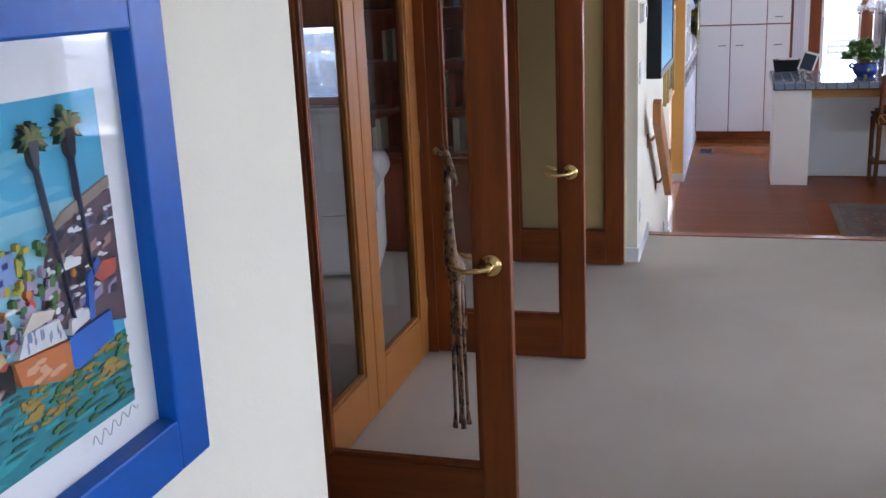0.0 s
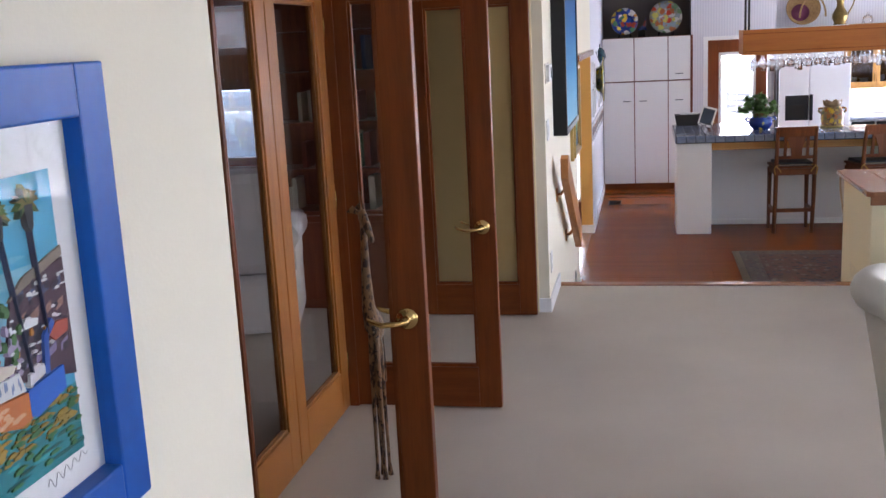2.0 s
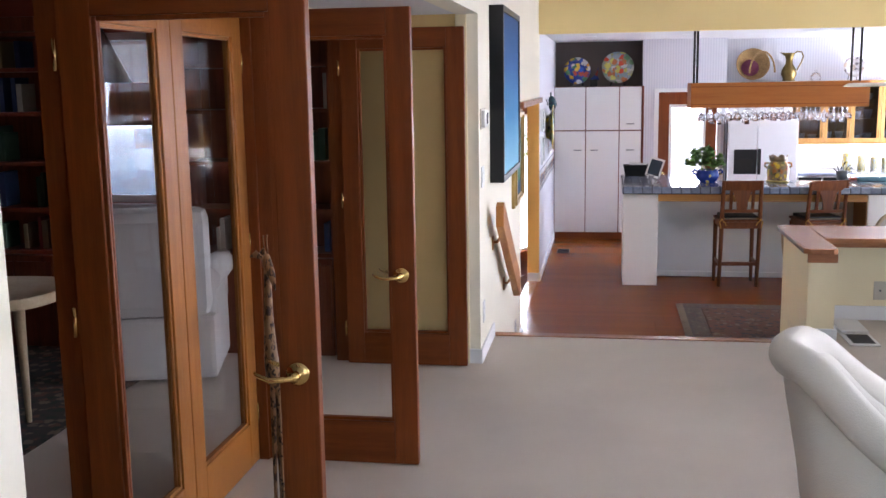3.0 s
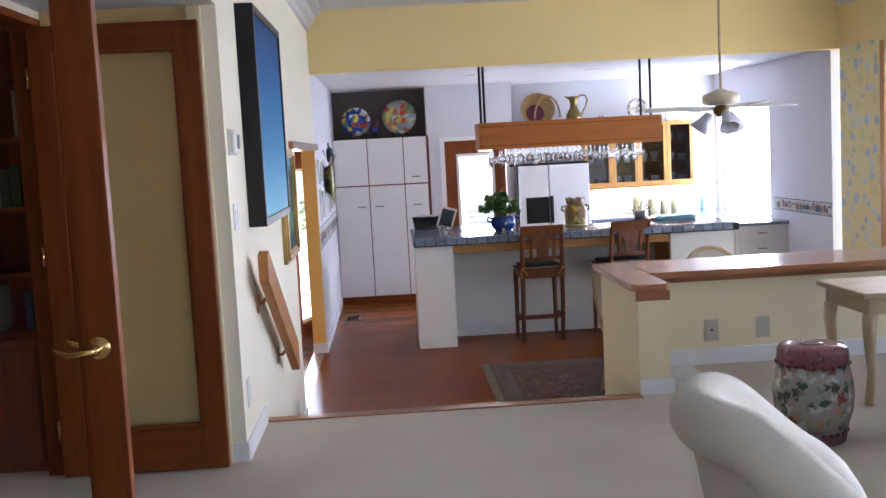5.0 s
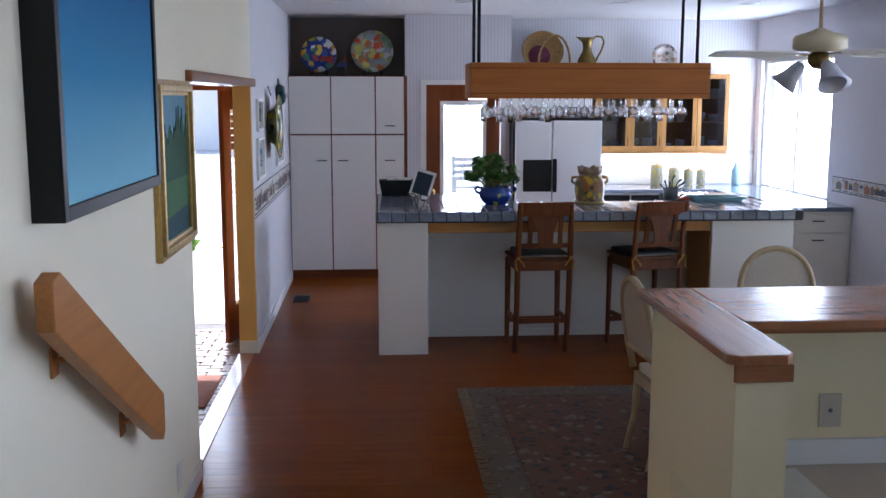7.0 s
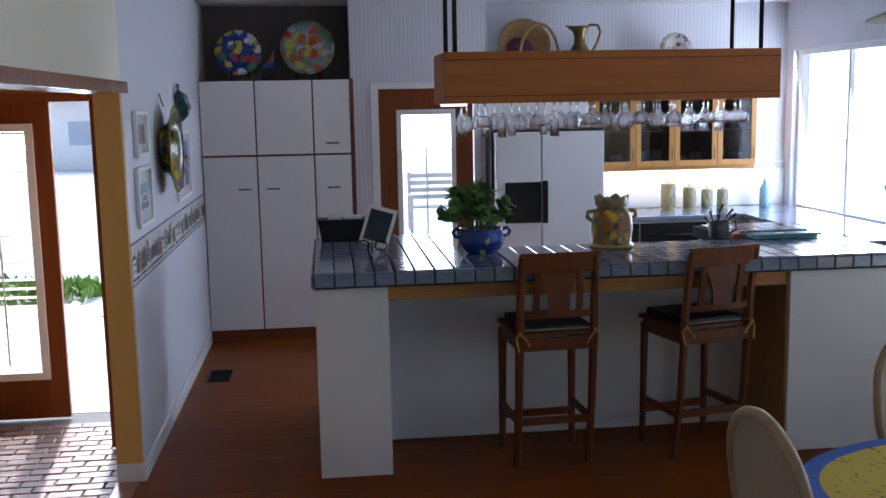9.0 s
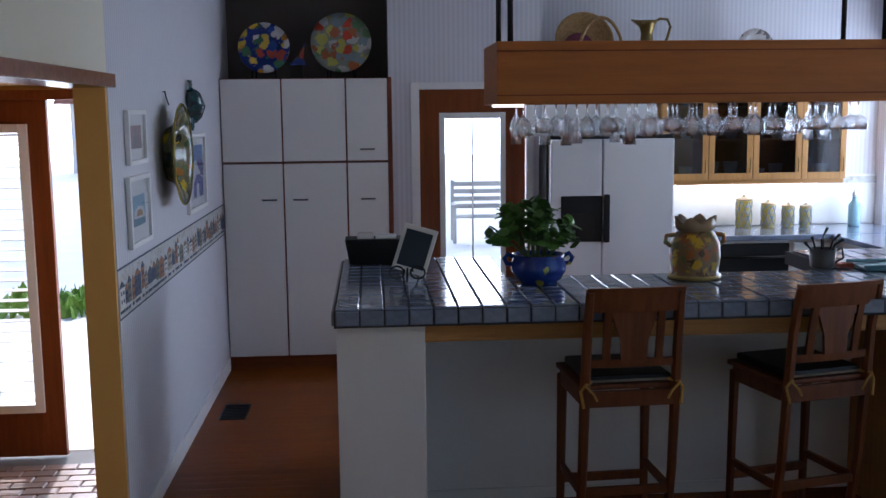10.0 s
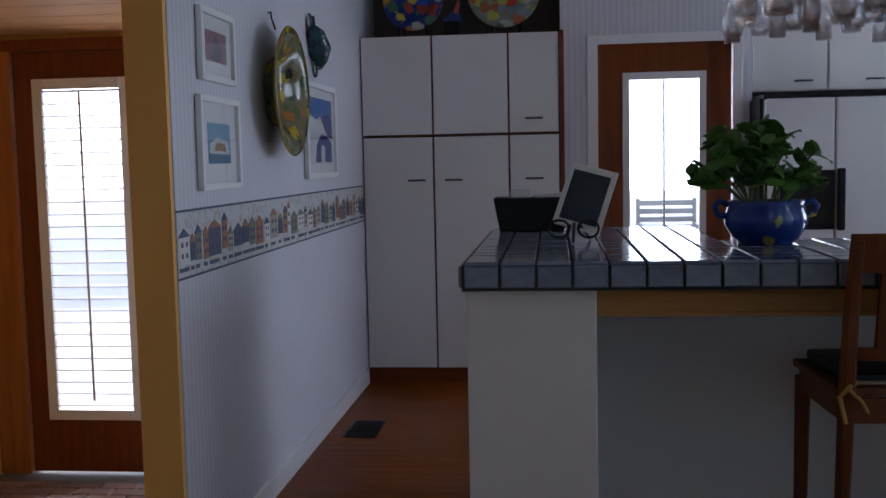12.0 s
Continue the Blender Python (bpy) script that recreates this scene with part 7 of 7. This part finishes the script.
structure("door_jamb_entry", box(-2.28, 13.083, EF, -2.116, 13.197, 1.482), M_LITWOOD, "golden wood jamb beside the entry door")
entry_leaf(-2.11, 13.13, 0, "closed wooden entry door with a shuttered glass pane", False)
entry_leaf(-0.645, 13.08, -109, "wooden entry door standing open with brass lever", True)
ef = bmesh.new()
for a in ((-2.29, EF, -2.281, 1.482), (-0.602, EF, -0.592, 1.482)):
    box(a[0], 13.09, a[1], a[2], 13.23, a[3], bm=ef)
box(-2.29, 13.07, 1.44, -0.592, 13.23, 1.499, bm=ef)
structure("door_frame_entry", ef, M_DOORWOOD)
mt = thing("door_mat", -1.20, 10.9, EF, "faded coral mat on the clay pavers", "mat")
part("mat_top", box(-0.20, -0.42, 0.001, 0.42, 0.42, 0.014, 0.004), mat("coral_pile", (0.34, 0.15, 0.11), 0.97, second=(0.24, 0.12, 0.09), scale=12, bump=0.6), mt)
el = thing("entry_ceiling_light", -2.0, 12.3, 1.525, "flat round light in the cedar entry ceiling", "ceiling light")
part("lens", lathe([(0.0, -0.02), (0.10, -0.018), (0.115, 0.0)], 24), M_WPLASTIC, el)
stp = single("entry_stone_step", box(-2.3, 13.27, EF - 0.07, -0.5, 14.1, EF - 0.01, 0.01), M_CONCRETE, "pale sunlit stone step outside the entry", "step")

# The sky's reflection is put into this pane's pale colour.
M_FARPANE = mat("sky_toned_pane", (0.42, 0.47, 0.52), 0.1, amount=0.1, bump=0.0)
hs = thing("neighbour_house", -6.0, 47.0, -0.90, "pale stucco house with a terracotta roof and dark door", "house")
part("wall", box(-5.0, 0, 0, 6.0, 6, 2.7), M_STUCCO, hs)
part("roof", prism([(-5.5, 2.7), (6.5, 2.7), (5.0, 4.6), (-4.0, 4.6)], -0.6, 6.5, "y"), M_ROOF, hs)
part("door", box(-0.2, -0.03, 0.0, 0.9, 0.0, 2.1, 0.01), M_DOORWOOD, hs)
for x in (-3.6, 2.2, 4.2):
    wq = part("window", box(x, -0.04, 0.9, x + 1.2, -0.001, 2.0, 0.01), M_WHITE, hs)
    part("window_pane", box(x + 0.08, -0.05, 0.98, x + 1.12, -0.041, 1.92), M_FARPANE, wq)
def hedge(x0, y0, x1, y1, z, h, seed, label):
    rnd2 = random.Random(seed)
    b = bmesh.new()
    for k in range(240):
        p = Vector((rnd2.uniform(x0, x1), rnd2.uniform(y0, y1), z + h * rnd2.random() ** 0.7))
        m5 = Matrix.Translation(p) @ Euler((rnd2.uniform(0, 6), rnd2.uniform(0, 6), rnd2.uniform(0, 6))).to_matrix().to_4x4()
        s2 = rnd2.uniform(0.06, 0.16)
        vs2 = [b.verts.new(m5 @ Vector(q)) for q in ((-s2, 0, 0), (0, -s2 * 0.5, 0.02), (s2, 0, 0), (0, s2 * 0.5, 0.02))]
        b.faces.new(vs2)
    t = single("hedge", b, M_HEDGE, label, "hedge")
    return t
hedge(-3.6, 18.0, -2.3, 18.9, -0.90, 0.17, 1, "low green hedge in the front garden")
hedge(-2.6, 32.0, 1.0, 33.0, -0.90, 0.9, 2, "green hedge in front of the house")
hedge(10.0, 15.0, 10.8, 22.0, -0.90, 1.3, 3, "green hedge outside the kitchen window")
# Glowing sheets added so the view through doors and windows burns out white.
structure("backdrop", box(-70, 62, -1.2, 80, 62.2, 45), glow("blown_out_glow", (0.93, 0.96, 1.0), 5.0), "glowing white sheet standing in for the overexposed outdoors")
structure("backdrop", box(62, -20, -1.2, 62.2, 61, 25), glow("outdoor_glow", (0.93, 0.96, 1.0), 1.4), "glowing white sheet standing in for the bright outdoors on the right")


bench = thing("garden_bench", 2.48, 24.0, -0.90, "pale slatted garden bench on the sunlit paving", "bench")
M_BENCH = wood("silvered_teak", (0.50, 0.48, 0.44), (0.40, 0.38, 0.35), "x", 0.7)
for k in range(4):
    part("back_slat", box(-0.42, 0.24, 0.56 + 0.13 * k, 0.42, 0.265, 0.64 + 0.13 * k, 0.004), M_BENCH, bench)
    part("seat_slat", box(-0.42, -0.22 + 0.12 * k, 0.43, 0.42, -0.12 + 0.12 * k, 0.455, 0.004), M_BENCH, bench)
for sx in (-0.44, 0.44):
    part("back_leg", box(sx - 0.03, 0.23, 0, sx + 0.03, 0.28, 1.06, 0.004), M_BENCH, bench)
    part("front_leg", box(sx - 0.03, -0.24, 0, sx + 0.03, -0.19, 0.64, 0.004), M_BENCH, bench)
    part("armrest", box(sx - 0.04, -0.26, 0.641, sx + 0.04, 0.23, 0.67, 0.004), M_BENCH, bench)

# ---- pieces: bar tiles, floorboards, clay pavers ----
def piece_mesh(name, sx, sy, sz, material, bev):
    me = bpy.data.meshes.new(name)
    b = box(-sx / 2, -sy / 2, -sz, sx / 2, sy / 2, 0)
    tops = [e for e in b.edges if all(v.co.z > -1e-6 for v in e.verts)]
    bmesh.ops.bevel(b, geom=tops, offset=bev, segments=1, affect="EDGES")
    b.to_mesh(me)
    b.free()
    me.materials.append(material)
    return me


def put_piece(name, me, parent, m):
    ob = new(name, me)
    ob.parent = parent
    ob.matrix_basis = m
    return ob


rnd = random.Random(2)
P = 0.1025
tile_me = piece_mesh("tile", P - 0.007, P - 0.007, 0.010, M_TILE, 0.004)
edge_me = piece_mesh("edge_tile", P - 0.007, 0.062, 0.010, M_TILE, 0.004)
for i in range(31):
    x = 0.512 + P * i
    rows_n = 14 if (i < 8 or i > 24) else 7
    for j in range(rows_n):
        put_piece("tile", tile_me, ctop, pose(x, 10.93 + P * j, 0.5355 + rnd.uniform(-0.0006, 0.0006), rnd.uniform(-0.25, 0.25), rnd.uniform(-0.25, 0.25)))
    put_piece("edge_tile", edge_me, ctop, pose(x, 10.8685, 0.494, 90))
for j in range(14):
    put_piece("edge_tile", edge_me, ctop, pose(0.4455, 10.93 + P * j, 0.494, 90, 0, -90))
    put_piece("edge_tile", edge_me, ctop, pose(3.7045, 10.93 + P * j, 0.494, 90, 0, 90))

fl_root = tagged(new("floor"), "glossy cherry-red strip floor of kitchen and dining room", kind="structure")
BWD = 0.0875
lens = (1.05, 1.35, 1.75, 2.2)
board = {w2: piece_mesh("floorboard", w2 - 0.0007, BWD - 0.0007, 0.012, M_FLOOR, 0.0012) for w2 in lens}
y = 6.93 - 0.30
k = 0
while y < 14.72:
    x = W - 0.14
    while x < 4.80:
        w2 = rnd.choice(lens)
        if x + w2 > 4.55:
            w2 = round(4.84 - x, 2)
            if w2 not in board:
                board[w2] = piece_mesh("floorboard", w2 - 0.0007, BWD - 0.0007, 0.012, M_FLOOR, 0.0012)
        put_piece("floorboard", board[w2], fl_root, pose(x + w2 / 2, y + BWD / 2, KF))
        x += w2
    y += BWD

pv = tagged(new("entry_floor"), "running-bond clay paver floor of the entry", kind="structure")
brick_me = piece_mesh("paver", 0.195, 0.092, 0.03, M_BRICK, 0.006)
for j in range(44):
    for i in range(9):
        x = -2.255 + 0.205 * i + (0.1 if j % 2 else 0)
        put_piece("paver", brick_me, pv, pose(x, 8.58 + 0.101 * j, EF + rnd.uniform(-0.003, 0.002), rnd.uniform(-0.6, 0.6), rnd.uniform(-0.6, 0.6), rnd.uniform(-0.6, 0.6)))
